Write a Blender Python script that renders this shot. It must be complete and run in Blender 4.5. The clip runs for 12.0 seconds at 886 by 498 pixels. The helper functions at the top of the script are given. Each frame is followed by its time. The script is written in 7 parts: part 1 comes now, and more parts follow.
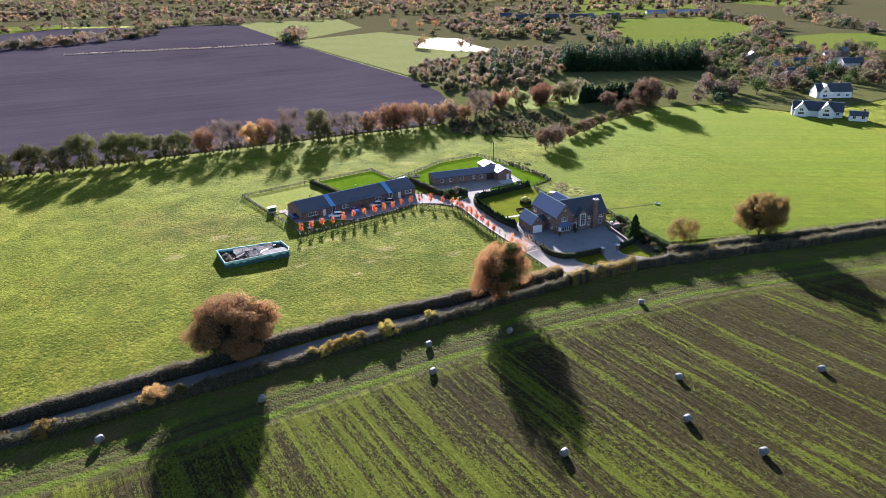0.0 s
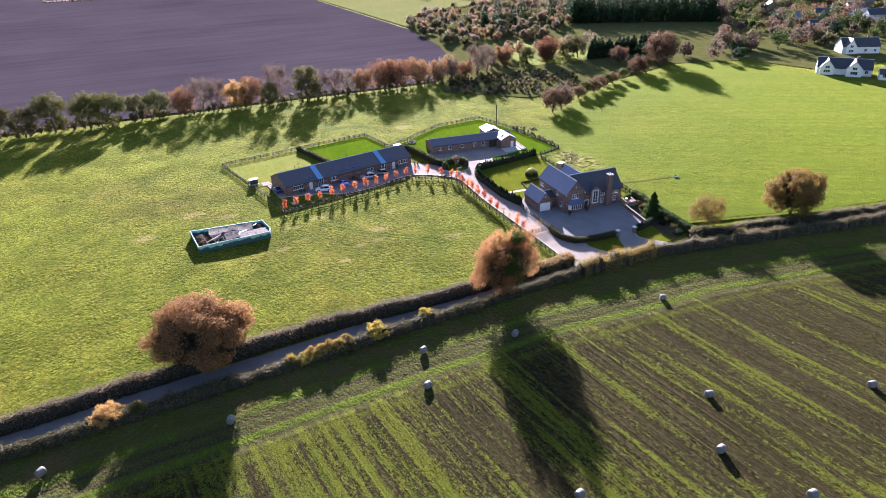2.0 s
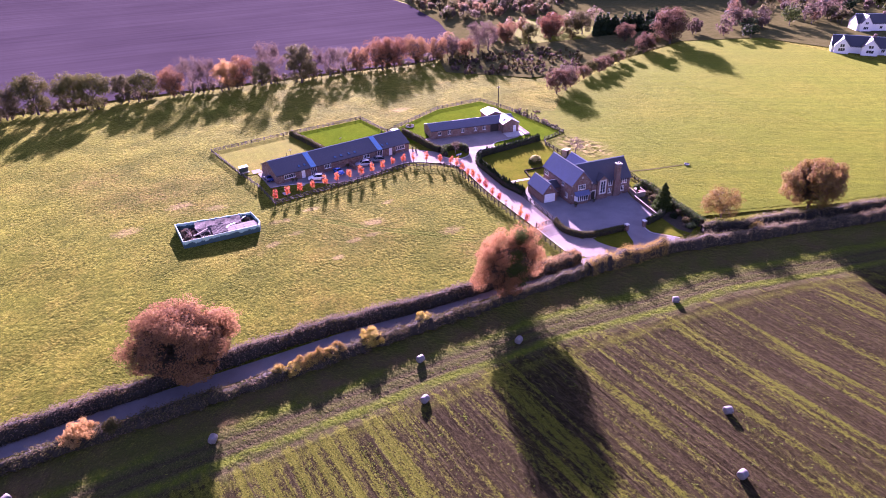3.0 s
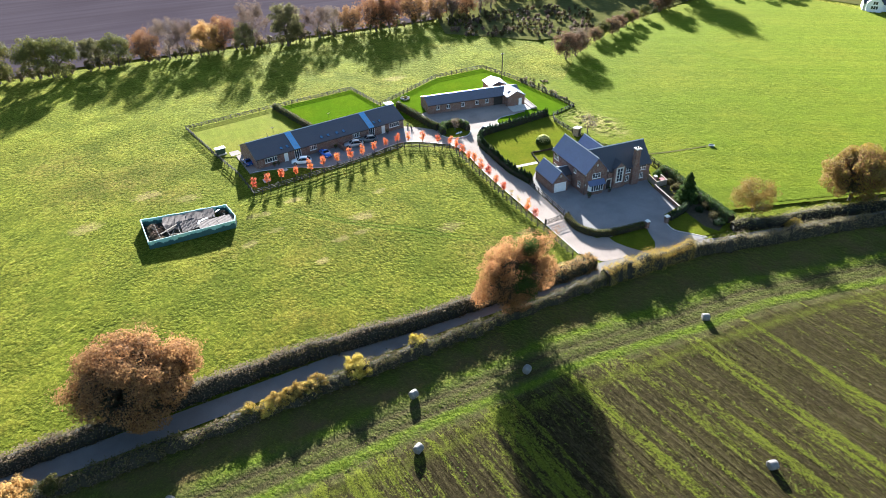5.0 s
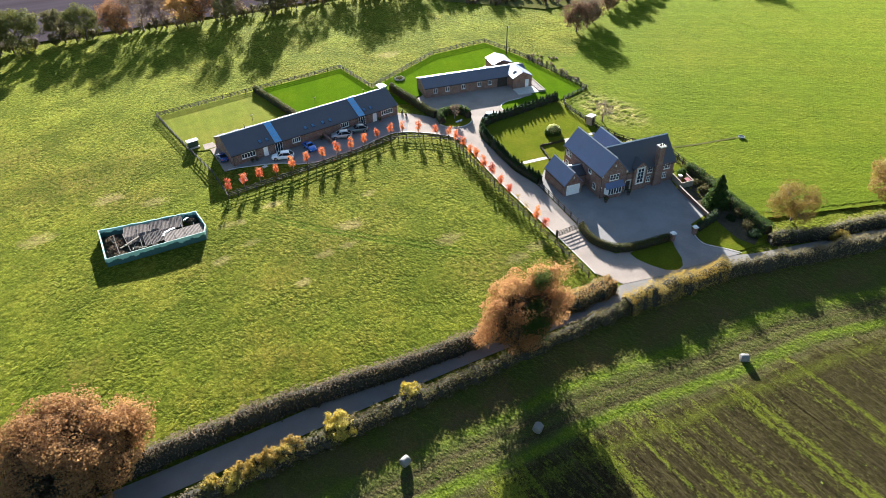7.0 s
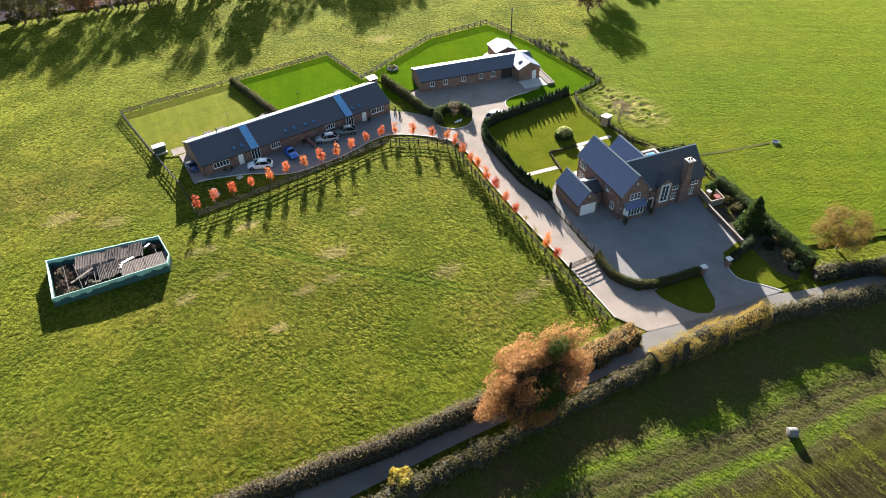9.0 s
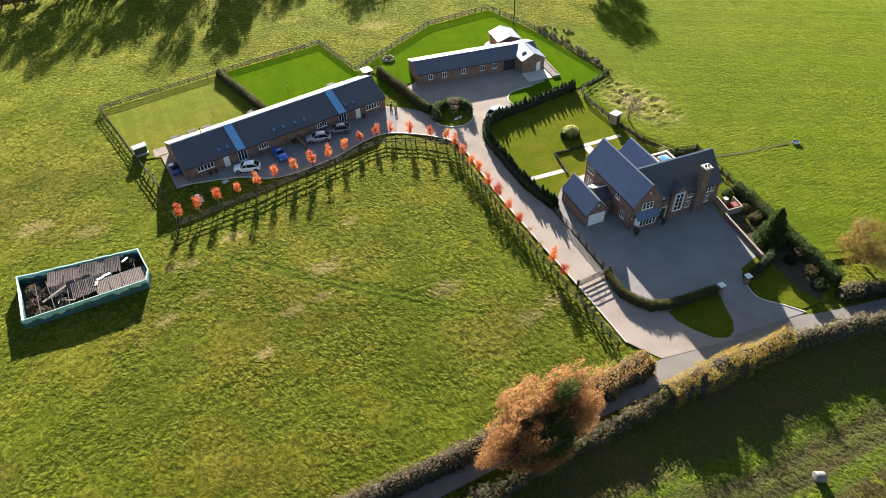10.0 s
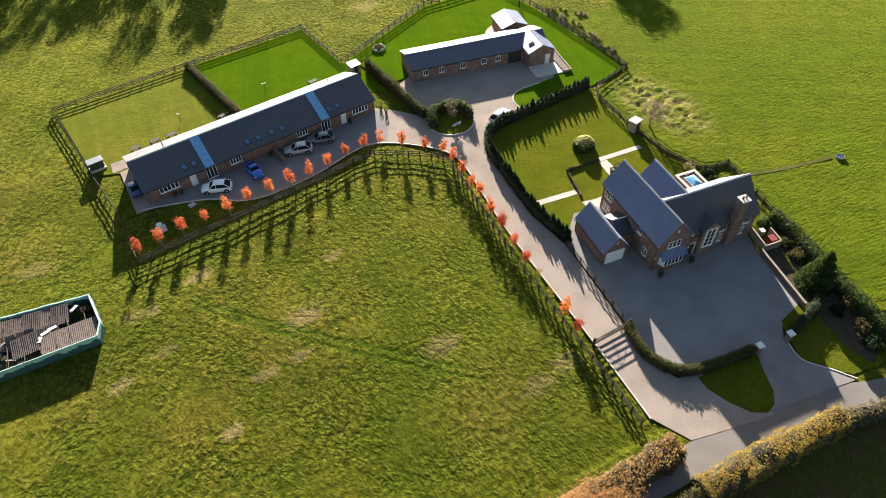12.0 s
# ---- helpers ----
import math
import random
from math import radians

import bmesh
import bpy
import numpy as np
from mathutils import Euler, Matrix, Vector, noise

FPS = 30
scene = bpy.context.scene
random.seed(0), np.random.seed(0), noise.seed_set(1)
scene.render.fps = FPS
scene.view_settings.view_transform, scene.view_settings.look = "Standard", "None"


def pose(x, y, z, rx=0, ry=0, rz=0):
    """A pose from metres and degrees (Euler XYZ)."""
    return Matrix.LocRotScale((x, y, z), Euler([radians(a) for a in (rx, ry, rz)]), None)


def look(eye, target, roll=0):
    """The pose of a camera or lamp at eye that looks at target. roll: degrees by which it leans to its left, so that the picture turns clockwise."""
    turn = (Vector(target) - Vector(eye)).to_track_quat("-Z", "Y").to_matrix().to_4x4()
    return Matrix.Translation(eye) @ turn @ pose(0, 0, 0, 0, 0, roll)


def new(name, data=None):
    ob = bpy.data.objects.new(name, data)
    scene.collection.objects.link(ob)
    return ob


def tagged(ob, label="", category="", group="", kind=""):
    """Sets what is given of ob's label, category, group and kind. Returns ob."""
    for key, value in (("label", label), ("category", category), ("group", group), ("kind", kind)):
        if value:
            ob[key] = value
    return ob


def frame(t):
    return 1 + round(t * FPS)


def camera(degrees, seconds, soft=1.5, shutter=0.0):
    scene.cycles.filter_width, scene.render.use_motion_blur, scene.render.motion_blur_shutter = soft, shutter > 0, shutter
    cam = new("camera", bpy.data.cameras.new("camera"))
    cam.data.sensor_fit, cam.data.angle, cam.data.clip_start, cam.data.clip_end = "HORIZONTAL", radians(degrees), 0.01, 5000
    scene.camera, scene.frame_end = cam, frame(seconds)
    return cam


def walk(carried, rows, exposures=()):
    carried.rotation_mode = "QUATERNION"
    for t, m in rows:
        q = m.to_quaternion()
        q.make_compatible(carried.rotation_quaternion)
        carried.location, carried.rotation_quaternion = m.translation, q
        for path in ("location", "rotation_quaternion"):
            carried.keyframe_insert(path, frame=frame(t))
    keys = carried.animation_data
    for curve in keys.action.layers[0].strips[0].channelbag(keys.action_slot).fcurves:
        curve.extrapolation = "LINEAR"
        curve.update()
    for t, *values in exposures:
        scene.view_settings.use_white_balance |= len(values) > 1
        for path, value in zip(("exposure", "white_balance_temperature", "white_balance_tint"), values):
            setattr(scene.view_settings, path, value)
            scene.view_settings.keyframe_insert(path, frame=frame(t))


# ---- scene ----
cam = camera(69.1, 12.0, soft=0.9)
METRES, EYE, TILT, LEAN, TURN = 105.17, 65.0, 0.0, 0.0, -31.4
ROWS = [
    (0.0, 0.0, 0.0, 0.0, -0.52, -23.12, 1.23),
    (0.5, 0.0016, 0.0397, 0.0011, -0.51, -24.15, 1.18),
    (1.0, 0.0032, 0.0826, 0.0012, -0.5, -25.27, 1.13),
    (1.5, 0.0045, 0.1223, 0.0009, -0.48, -26.32, 1.11),
    (2.0, 0.0058, 0.1652, 0.0005, -0.48, -27.42, 1.08),
    (2.5, 0.0068, 0.2052, 0.0004, -0.48, -28.46, 1.05),
    (3.0, 0.0084, 0.2487, 0.0007, -0.47, -29.57, 1.05),
    (5.0, 0.0143, 0.4149, 0.0026, -0.46, -33.74, 1.06),
    (5.5, 0.0159, 0.4545, 0.002, -0.46, -34.7, 1.06),
    (6.0, 0.0174, 0.4976, 0.0012, -0.45, -35.74, 1.08),
    (6.5, 0.0188, 0.5376, 0.0005, -0.46, -36.67, 1.11),
    (7.0, 0.0203, 0.5812, -0.0003, -0.46, -37.37, 1.15),
    (9.0, 0.0246, 0.7484, -0.0005, -0.52, -40.75, 1.1),
    (9.5, 0.0257, 0.7884, -0.0005, -0.53, -41.75, 1.1),
    (10.0, 0.0272, 0.8317, -0.0006, -0.54, -42.99, 1.1),
    (10.5, 0.0281, 0.872, 0.0001, -0.57, -44.15, 1.07),
    (11.0, 0.0297, 0.9154, 0.0005, -0.58, -45.31, 1.06),
    (11.5, 0.0317, 0.9558, 0.0011, -0.58, -46.33, 1.1),
    (12.0, 0.0328, 0.9994, 0.0015, -0.61, -47.42, 1.07),
]
walk(cam, [(t, pose(0, 0, EYE, TILT, LEAN, TURN) @ pose(METRES * x, METRES * y, METRES * z, 90 + pitch, roll, yaw)) for t, x, y, z, yaw, pitch, roll in ROWS],
     exposures=[(0.0, 2.4, 5300, 20), (1.0, 2.49, 5350, 22), (2.0, 2.6, 5450, 28), (2.5, 2.78, 5500, 64), (3.0, 2.84, 5600, 92), (4.5, 2.85, 5550, 9), (7.0, 2.6, 5800, 7), (9.5, 2.46, 6150, 9), (12.0, 2.26, 6500, 10)])

# ---- world and sun ----
SUN_DIR = Vector((0.42, 0.907, 0.0)).normalized()
SUN_ELEV = radians(15.2)
to_sun = Vector((SUN_DIR.x * math.cos(SUN_ELEV), SUN_DIR.y * math.cos(SUN_ELEV), math.sin(SUN_ELEV)))
world = bpy.data.worlds.new("world")
scene.world = world
world.use_nodes = True
wn = world.node_tree.nodes
sky = wn.new("ShaderNodeTexSky")
sky.sky_type = "NISHITA"
sky.sun_disc = False
sky.sun_elevation = SUN_ELEV
sky.sun_rotation = math.atan2(SUN_DIR.x, SUN_DIR.y)
sky.dust_density = 0.8
wn["Background"].inputs["Strength"].default_value = 0.04
world.node_tree.links.new(sky.outputs["Color"], wn["Background"].inputs["Color"])
sun_data = bpy.data.lights.new("sun", "SUN")
sun_data.energy = 5.0
sun_data.angle = radians(0.6)
sun_data.color = (1.0, 0.91, 0.8)
sun = new("sun", sun_data)
sun.matrix_world = look(to_sun * 100, (0, 0, 0))

# ---- materials ----


class Nodes:
    """Short helper for building a node material."""

    def __init__(self, name, mat=None):
        self.mat = mat or bpy.data.materials.new(name)
        self.mat.use_nodes = True
        self.tree = self.mat.node_tree
        self.bsdf = self.tree.nodes["Principled BSDF"]
        self.outp = self.tree.nodes["Material Output"]

    def add(self, kind, **sets):
        n = self.tree.nodes.new(kind)
        for k, v in sets.items():
            if k in n.inputs:
                self.plug(v, n.inputs[k])
        return n

    def plug(self, v, sock):
        if isinstance(v, bpy.types.NodeSocket):
            self.tree.links.new(v, sock)
        elif isinstance(v, tuple) and len(v) == 3 and sock.type == "RGBA":
            sock.default_value = (*v, 1)
        else:
            sock.default_value = v

    def coords(self, kind="Object"):
        return self.tree.nodes.new("ShaderNodeTexCoord").outputs[kind]

    def pos(self):
        return self.tree.nodes.new("ShaderNodeNewGeometry").outputs["Position"]

    def mapping(self, vec, scale=(1, 1, 1), rot=0.0, loc=(0, 0, 0)):
        n = self.add("ShaderNodeMapping", Vector=vec)
        n.inputs["Scale"].default_value = scale
        n.inputs["Rotation"].default_value = (0, 0, rot)
        n.inputs["Location"].default_value = loc
        return n.outputs[0]

    def noise(self, vec, scale, detail=3.0, rough=0.55):
        n = self.add("ShaderNodeTexNoise", Vector=vec)
        n.inputs["Scale"].default_value = scale
        n.inputs["Detail"].default_value = detail
        n.inputs["Roughness"].default_value = rough
        return n.outputs["Fac"]

    def ramp(self, fac, lo, hi, a=0.0, b=1.0):
        n = self.add("ShaderNodeMapRange", Value=fac)
        n.inputs["From Min"].default_value = lo
        n.inputs["From Max"].default_value = hi
        n.inputs["To Min"].default_value = a
        n.inputs["To Max"].default_value = b
        return n.outputs[0]

    def maths(self, op, a, b=0.5):
        n = self.tree.nodes.new("ShaderNodeMath")
        n.operation = op
        self.plug(a, n.inputs[0])
        self.plug(b, n.inputs[1])
        return n.outputs[0]

    def mix(self, fac, a, b, blend="MIX"):
        n = self.tree.nodes.new("ShaderNodeMix")
        n.data_type = "RGBA"
        n.blend_type = blend
        self.plug(fac, n.inputs["Factor"])
        self.plug(a, n.inputs["A"])
        self.plug(b, n.inputs["B"])
        return n.outputs["Result"]

    def bump(self, height, strength=0.5, dist=0.1):
        n = self.add("ShaderNodeBump", Height=height)
        n.inputs["Strength"].default_value = strength
        n.inputs["Distance"].default_value = dist
        self.tree.links.new(n.outputs[0], self.bsdf.inputs["Normal"])
        return n.outputs[0]

    def puffs(self, vec, scale, wobble=0.35):
        """Distance from the middle of rounded clumps, uneven in outline."""
        shift = self.add("ShaderNodeTexNoise", Vector=vec)
        shift.inputs["Scale"].default_value = scale * 1.3
        shift.inputs["Detail"].default_value = 3.0
        off = self.tree.nodes.new("ShaderNodeVectorMath")
        off.operation = "MULTIPLY_ADD"
        self.plug(shift.outputs["Color"], off.inputs[0])
        off.inputs[1].default_value = (wobble * 2, wobble * 2, 0)
        self.plug(vec, off.inputs[2])
        v = self.tree.nodes.new("ShaderNodeTexVoronoi")
        v.voronoi_dimensions = "2D"
        v.feature = "SMOOTH_F1"
        v.inputs["Scale"].default_value = scale
        v.inputs["Smoothness"].default_value = 0.25
        self.plug(off.outputs[0], v.inputs["Vector"])
        return v.outputs["Distance"]

    def attr(self, name):
        n = self.tree.nodes.new("ShaderNodeAttribute")
        n.attribute_name = name
        return n.outputs["Fac"]

    def rand(self):
        return self.tree.nodes.new("ShaderNodeObjectInfo").outputs["Random"]

    def island(self):
        return self.tree.nodes.new("ShaderNodeNewGeometry").outputs["Random Per Island"]

    def finish(self, colour, rough=0.8, metal=0.0, spec=0.3):
        self.plug(colour, self.bsdf.inputs["Base Color"])
        self.plug(rough, self.bsdf.inputs["Roughness"])
        self.plug(metal, self.bsdf.inputs["Metallic"])
        self.plug(spec, self.bsdf.inputs["Specular IOR Level"])
        return self.mat

    def nap(self, weight, tint=(0.8, 0.85, 0.1), rough=0.4):
        """The bright nap of blades seen along the ground, tinted by the leaf."""
        self.plug(weight, self.bsdf.inputs["Sheen Weight"])
        self.plug(tint, self.bsdf.inputs["Sheen Tint"])
        self.plug(rough, self.bsdf.inputs["Sheen Roughness"])
        return self.mat


def plain(name, colour, rough=0.6, metal=0.0, spec=0.4, var=0.25, scale=3.0, bump=0.15):
    """A slightly uneven surface of one colour."""
    n = Nodes(name)
    c = n.coords()
    f = n.noise(c, scale, 4)
    f2 = n.noise(c, scale * 9, 3)
    dark = tuple(v * (1 - var) for v in colour)
    light = tuple(min(1, v * (1 + var)) for v in colour)
    col = n.mix(n.ramp(f, 0.3, 0.7), dark, light)
    col = n.mix(n.ramp(f2, 0.35, 0.65, 0, 0.4), col, dark)
    n.bump(f2, bump, 0.02)
    return n.finish(col, rough, metal, spec)


def foliage(name, cols, trans=0.5, rough=0.7):
    """Leaves: colour varies leaf by leaf and clump by clump; part of the light passes through."""
    n = Nodes(name)
    p = n.pos()
    isl = n.island()
    big = n.noise(p, 0.35, 2)
    c = n.mix(n.ramp(big, 0.35, 0.65), cols[0], cols[1])
    c = n.mix(n.ramp(isl, 0.45, 0.95), c, cols[2])
    hsv = n.add("ShaderNodeHueSaturation", Color=c)
    n.plug(n.ramp(n.rand(), 0, 1, 0.75, 1.25), hsv.inputs["Value"])
    n.plug(n.ramp(n.rand(), 0, 1, 0.485, 0.515), hsv.inputs["Hue"])
    c = hsv.outputs[0]
    n.finish(c, rough, 0, 0.08)
    tr = n.add("ShaderNodeBsdfTranslucent", Color=c)
    mx = n.tree.nodes.new("ShaderNodeMixShader")
    mx.inputs[0].default_value = trans
    n.tree.links.new(n.bsdf.outputs[0], mx.inputs[1])
    n.tree.links.new(tr.outputs[0], mx.inputs[2])
    n.tree.links.new(mx.outputs[0], n.outp.inputs[0])
    return n.mat


def grass(name, lush, dry, dull, clump=1.6, patch=0.045, mow=0.0, bump=1.0, nap=0.16, puff=0.0, spec=0.012):
    """Grass seen from the air: fine blades, tussocks, dry patches, and mowing lines where mow > 0."""
    n = Nodes(name)
    p = n.pos()
    wide = n.noise(p, patch, 5, 0.6)
    mid = n.noise(p, 0.35, 4, 0.6)
    tus = n.noise(n.mapping(p, (1, 1.5, 1), 0.35), clump, 4, 0.6)
    fine = n.noise(n.mapping(p, (0.8, 1.25, 1), 0.2), clump * 3, 4, 0.72)
    c = n.mix(n.ramp(wide, 0.42, 0.66), lush, dry)
    c = n.mix(n.ramp(mid, 0.45, 0.75, 0, 0.7), c, dull)
    c = n.mix(n.ramp(tus, 0.3, 0.62, 0.45, 0), c, dull)
    c = n.mix(n.ramp(fine, 0.34, 0.56, 0.5, 0), c, tuple(v * 0.5 for v in dull))
    c = n.mix(n.ramp(fine, 0.54, 0.7, 0, 0.35), c, tuple(v * 1.6 for v in dry))
    h = n.maths("ADD", n.maths("MULTIPLY", tus, 0.7), n.maths("MULTIPLY", fine, 0.3))
    if mow:
        q = n.mapping(n.mapping(p, (1, 1, 1), mow), (0.55, 0.012, 1))
        line = n.noise(q, 1.0, 2)
        c = n.mix(n.ramp(line, 0.4, 0.6, 0, 0.35), c, dull)
    if puff:
        pf = n.puffs(n.mapping(p, (0.6, 1.3, 1), 0.4), puff, 0.5)
        much = n.ramp(n.noise(p, 0.09, 4, 0.65), 0.38, 0.62, 0.3, 1.0)
        # shade between the clumps painted as a darker green
        c = n.mix(n.maths("MULTIPLY", much, n.ramp(pf, 0.4, 0.75, 0, 0.45)), c, tuple(v * 0.7 for v in dull))
        h = n.maths("SUBTRACT", n.maths("MULTIPLY", h, 0.5), n.maths("MULTIPLY", n.maths("MULTIPLY", pf, much), 0.3))
    n.bump(h, 0.9 * bump, 0.35)
    n.finish(c, 0.95, 0, spec)
    return n.nap(nap)


def ground_material():
    """Pasture north of the lane; stubble with a grassy headland in the arable field south of it."""
    n = Nodes("pasture_and_stubble")
    p = n.pos()
    wide = n.noise(p, 0.03, 5, 0.6)
    mid = n.noise(p, 0.2, 4, 0.6)
    tus = n.noise(n.mapping(p, (1.2, 0.85, 1), 0.5), 1.35, 5, 0.68)
    fine = n.noise(n.mapping(p, (1.15, 0.9, 1), 0.5), 4.6, 5, 0.8)
    tuft = n.attr("tuft")
    lush, dry, dull = (0.1, 0.12, 0.008), (0.148, 0.125, 0.016), (0.032, 0.044, 0.005)
    c = n.mix(n.ramp(wide, 0.45, 0.62), lush, dry)
    c = n.mix(n.ramp(mid, 0.48, 0.66, 0, 0.75), c, (0.06, 0.096, 0.006))
    brown = n.noise(p, 0.055, 5, 0.7)
    c = n.mix(n.ramp(brown, 0.54, 0.68, 0, 0.6), c, (0.17, 0.115, 0.022))
    parched = n.maths("MULTIPLY", n.attr("dry"), n.ramp(n.noise(p, 0.6, 5, 0.7), 0.3, 0.62))
    c = n.mix(n.maths("MULTIPLY", parched, 0.9), c, (0.25, 0.165, 0.05))
    straw = n.noise(p, 0.27, 5, 0.7)
    c = n.mix(n.ramp(straw, 0.6, 0.72, 0, 0.6), c, (0.27, 0.2, 0.075))
    # shade in the dips and light on the tops, put into the colour
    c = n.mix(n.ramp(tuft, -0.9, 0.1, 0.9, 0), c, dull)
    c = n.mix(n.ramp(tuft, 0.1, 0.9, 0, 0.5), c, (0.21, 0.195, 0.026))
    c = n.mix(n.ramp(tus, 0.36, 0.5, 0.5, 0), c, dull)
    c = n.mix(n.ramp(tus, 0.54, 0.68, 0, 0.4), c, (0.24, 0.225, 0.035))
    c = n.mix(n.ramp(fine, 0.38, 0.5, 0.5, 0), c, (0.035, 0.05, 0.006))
    c = n.mix(n.ramp(fine, 0.56, 0.7, 0, 0.35), c, (0.3, 0.29, 0.06))
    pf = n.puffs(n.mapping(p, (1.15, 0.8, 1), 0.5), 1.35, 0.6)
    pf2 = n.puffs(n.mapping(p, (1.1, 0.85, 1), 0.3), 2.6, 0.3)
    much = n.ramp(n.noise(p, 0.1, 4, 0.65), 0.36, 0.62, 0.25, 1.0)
    # creases between clumps darkened for their shade, middles paler for the light
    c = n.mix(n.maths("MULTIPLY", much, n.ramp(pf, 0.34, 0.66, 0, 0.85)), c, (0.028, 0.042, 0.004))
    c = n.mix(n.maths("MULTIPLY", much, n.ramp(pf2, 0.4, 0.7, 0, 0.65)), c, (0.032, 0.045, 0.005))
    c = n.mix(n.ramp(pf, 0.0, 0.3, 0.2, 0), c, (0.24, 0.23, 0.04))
    ragged = n.maths("ADD", n.attr("worn"), n.ramp(n.noise(p, 0.9, 5, 0.7), 0, 1, -0.9, 0.9))
    worn = n.maths("MULTIPLY", n.ramp(ragged, 0.45, 0.85), n.ramp(fine, 0.36, 0.56, 0.2, 0.8))
    c = n.mix(worn, c, (0.29, 0.21, 0.1))
    drift = n.noise(n.mapping(p, (1.0, 0.7, 1), 0.6), 0.13, 4, 0.6)
    c = n.mix(n.ramp(drift, 0.36, 0.62, 0.55, 0.0), c, (0.05, 0.075, 0.006))
    c = n.mix(1.0, c, (0.82, 0.8, 0.8), "MULTIPLY")
    rut = n.attr("rut")
    c = n.mix(n.maths("MULTIPLY", rut, n.ramp(mid, 0.3, 0.7, 1.0, 0.75)), c, (0.034, 0.066, 0.005))
    # arable field: rows run away from the lane
    ar = n.attr("arable")
    row = n.mapping(p, (1, 1, 1), radians(-0.9))
    stripe = n.noise(n.mapping(row, (0.55, 0.012, 1)), 1.0, 4, 0.6)
    drill = n.noise(n.mapping(row, (2.1, 0.03, 1)), 1.0, 4, 0.7)
    weed = n.noise(p, 0.05, 4, 0.6)
    soil = n.mix(n.ramp(fine, 0.35, 0.62), (0.012, 0.009, 0.005), (0.047, 0.035, 0.018))
    grit = n.noise(n.mapping(row, (1.5, 0.7, 1)), 1.7, 5, 0.78)
    soil = n.mix(n.ramp(drill, 0.5, 0.66, 0, 0.5), soil, (0.09, 0.07, 0.036))
    soil = n.mix(n.ramp(drill, 0.3, 0.44, 0.5, 0), soil, (0.018, 0.013, 0.008))
    soil = n.mix(n.ramp(grit, 0.38, 0.5, 0.75, 0), soil, (0.014, 0.011, 0.006))
    soil = n.mix(n.ramp(grit, 0.54, 0.66, 0, 0.55), soil, (0.088, 0.071, 0.036))
    green = n.mix(n.ramp(fine, 0.36, 0.62), (0.04, 0.052, 0.006), (0.14, 0.155, 0.018))
    west = n.attr("west")
    sep = n.tree.nodes.new("ShaderNodeSeparateXYZ")
    n.tree.links.new(row, sep.inputs[0])
    wave = n.maths("SINE", n.maths("MULTIPLY", sep.outputs[0], math.tau / 1.6))
    amount = n.maths("ADD", n.maths("MULTIPLY", wave, 0.1), n.maths("MULTIPLY", n.maths("SUBTRACT", stripe, 0.5), 2.9))
    amount = n.maths("ADD", amount, n.maths("MULTIPLY", n.maths("SUBTRACT", weed, 0.5), 1.1))
    amount = n.maths("ADD", amount, n.maths("MULTIPLY", n.maths("SUBTRACT", fine, 0.5), 1.5))
    broad = n.noise(n.mapping(row, (0.2, 0.008, 1)), 1.0, 3, 0.6)
    amount = n.maths("ADD", amount, n.maths("MULTIPLY", n.maths("SUBTRACT", broad, 0.5), 1.8))
    amount = n.maths("ADD", amount, n.maths("MULTIPLY", west, 0.36))
    amount = n.maths("ADD", amount, n.maths("MULTIPLY", n.maths("SUBTRACT", grit, 0.5), 2.4))
    field = n.mix(n.ramp(amount, 0.2, 0.58, 0, 0.95), soil, green)
    # headland: long green strips and ruts along the lane
    band = n.maths("MULTIPLY", n.attr("band"), n.ramp(n.noise(p, 0.6, 5, 0.75), 0.34, 0.58, 0.15, 1.0))
    lushness = n.ramp(n.maths("ADD", band, n.ramp(mid, 0.35, 0.65, -0.3, 0.3)), 0.1, 0.7)
    head = n.mix(lushness, (0.068, 0.068, 0.02), (0.088, 0.118, 0.011))
    head = n.mix(n.ramp(tus, 0.35, 0.55, 0.6, 0), head, (0.045, 0.075, 0.007))
    head = n.mix(n.ramp(fine, 0.34, 0.56, 0.6, 0), head, (0.02, 0.035, 0.005))
    head = n.mix(n.ramp(fine, 0.55, 0.7, 0, 0.5), head, (0.24, 0.25, 0.04))
    track = n.maths("MULTIPLY", n.attr("track"), n.ramp(mid, 0.25, 0.6, 0.6, 1.0))
    head = n.mix(track, head, n.mix(n.ramp(fine, 0.4, 0.6), (0.022, 0.018, 0.01), (0.07, 0.055, 0.028)))
    edge = n.maths("ADD", ar, n.ramp(mid, 0, 1, -1.5, 1.5))
    verge = n.mix(n.ramp(mid, 0.35, 0.65), (0.1, 0.07, 0.03), (0.07, 0.08, 0.015))
    verge = n.mix(n.ramp(fine, 0.32, 0.6, 0.7, 0), verge, (0.02, 0.02, 0.008))
    head = n.mix(n.ramp(edge, 6.0, 8.5), verge, head)
    inner = n.maths("ADD", edge, n.ramp(stripe, 0.3, 0.7, -1.5, 1.5))
    lush_line = n.maths("MULTIPLY", band, n.ramp(fine, 0.35, 0.55, 0.5, 1.0))
    field = n.mix(n.ramp(inner, 16.2, 17.6), head, n.mix(n.maths("MULTIPLY", lush_line, 0.75), field, green))
    col = n.mix(n.ramp(edge, -0.5, 0.5), c, field)
    rowh = n.maths("ADD", n.maths("MULTIPLY", drill, 0.9), n.maths("MULTIPLY", fine, 0.6))
    pasth = n.maths("SUBTRACT", n.maths("ADD", n.maths("MULTIPLY", tus, 0.45), n.maths("MULTIPLY", fine, 0.2)), n.maths("MULTIPLY", much, n.maths("ADD", n.maths("MULTIPLY", pf, 0.45), n.maths("MULTIPLY", pf2, 0.3))))
    sel = n.ramp(ar, 16.2, 17.6)
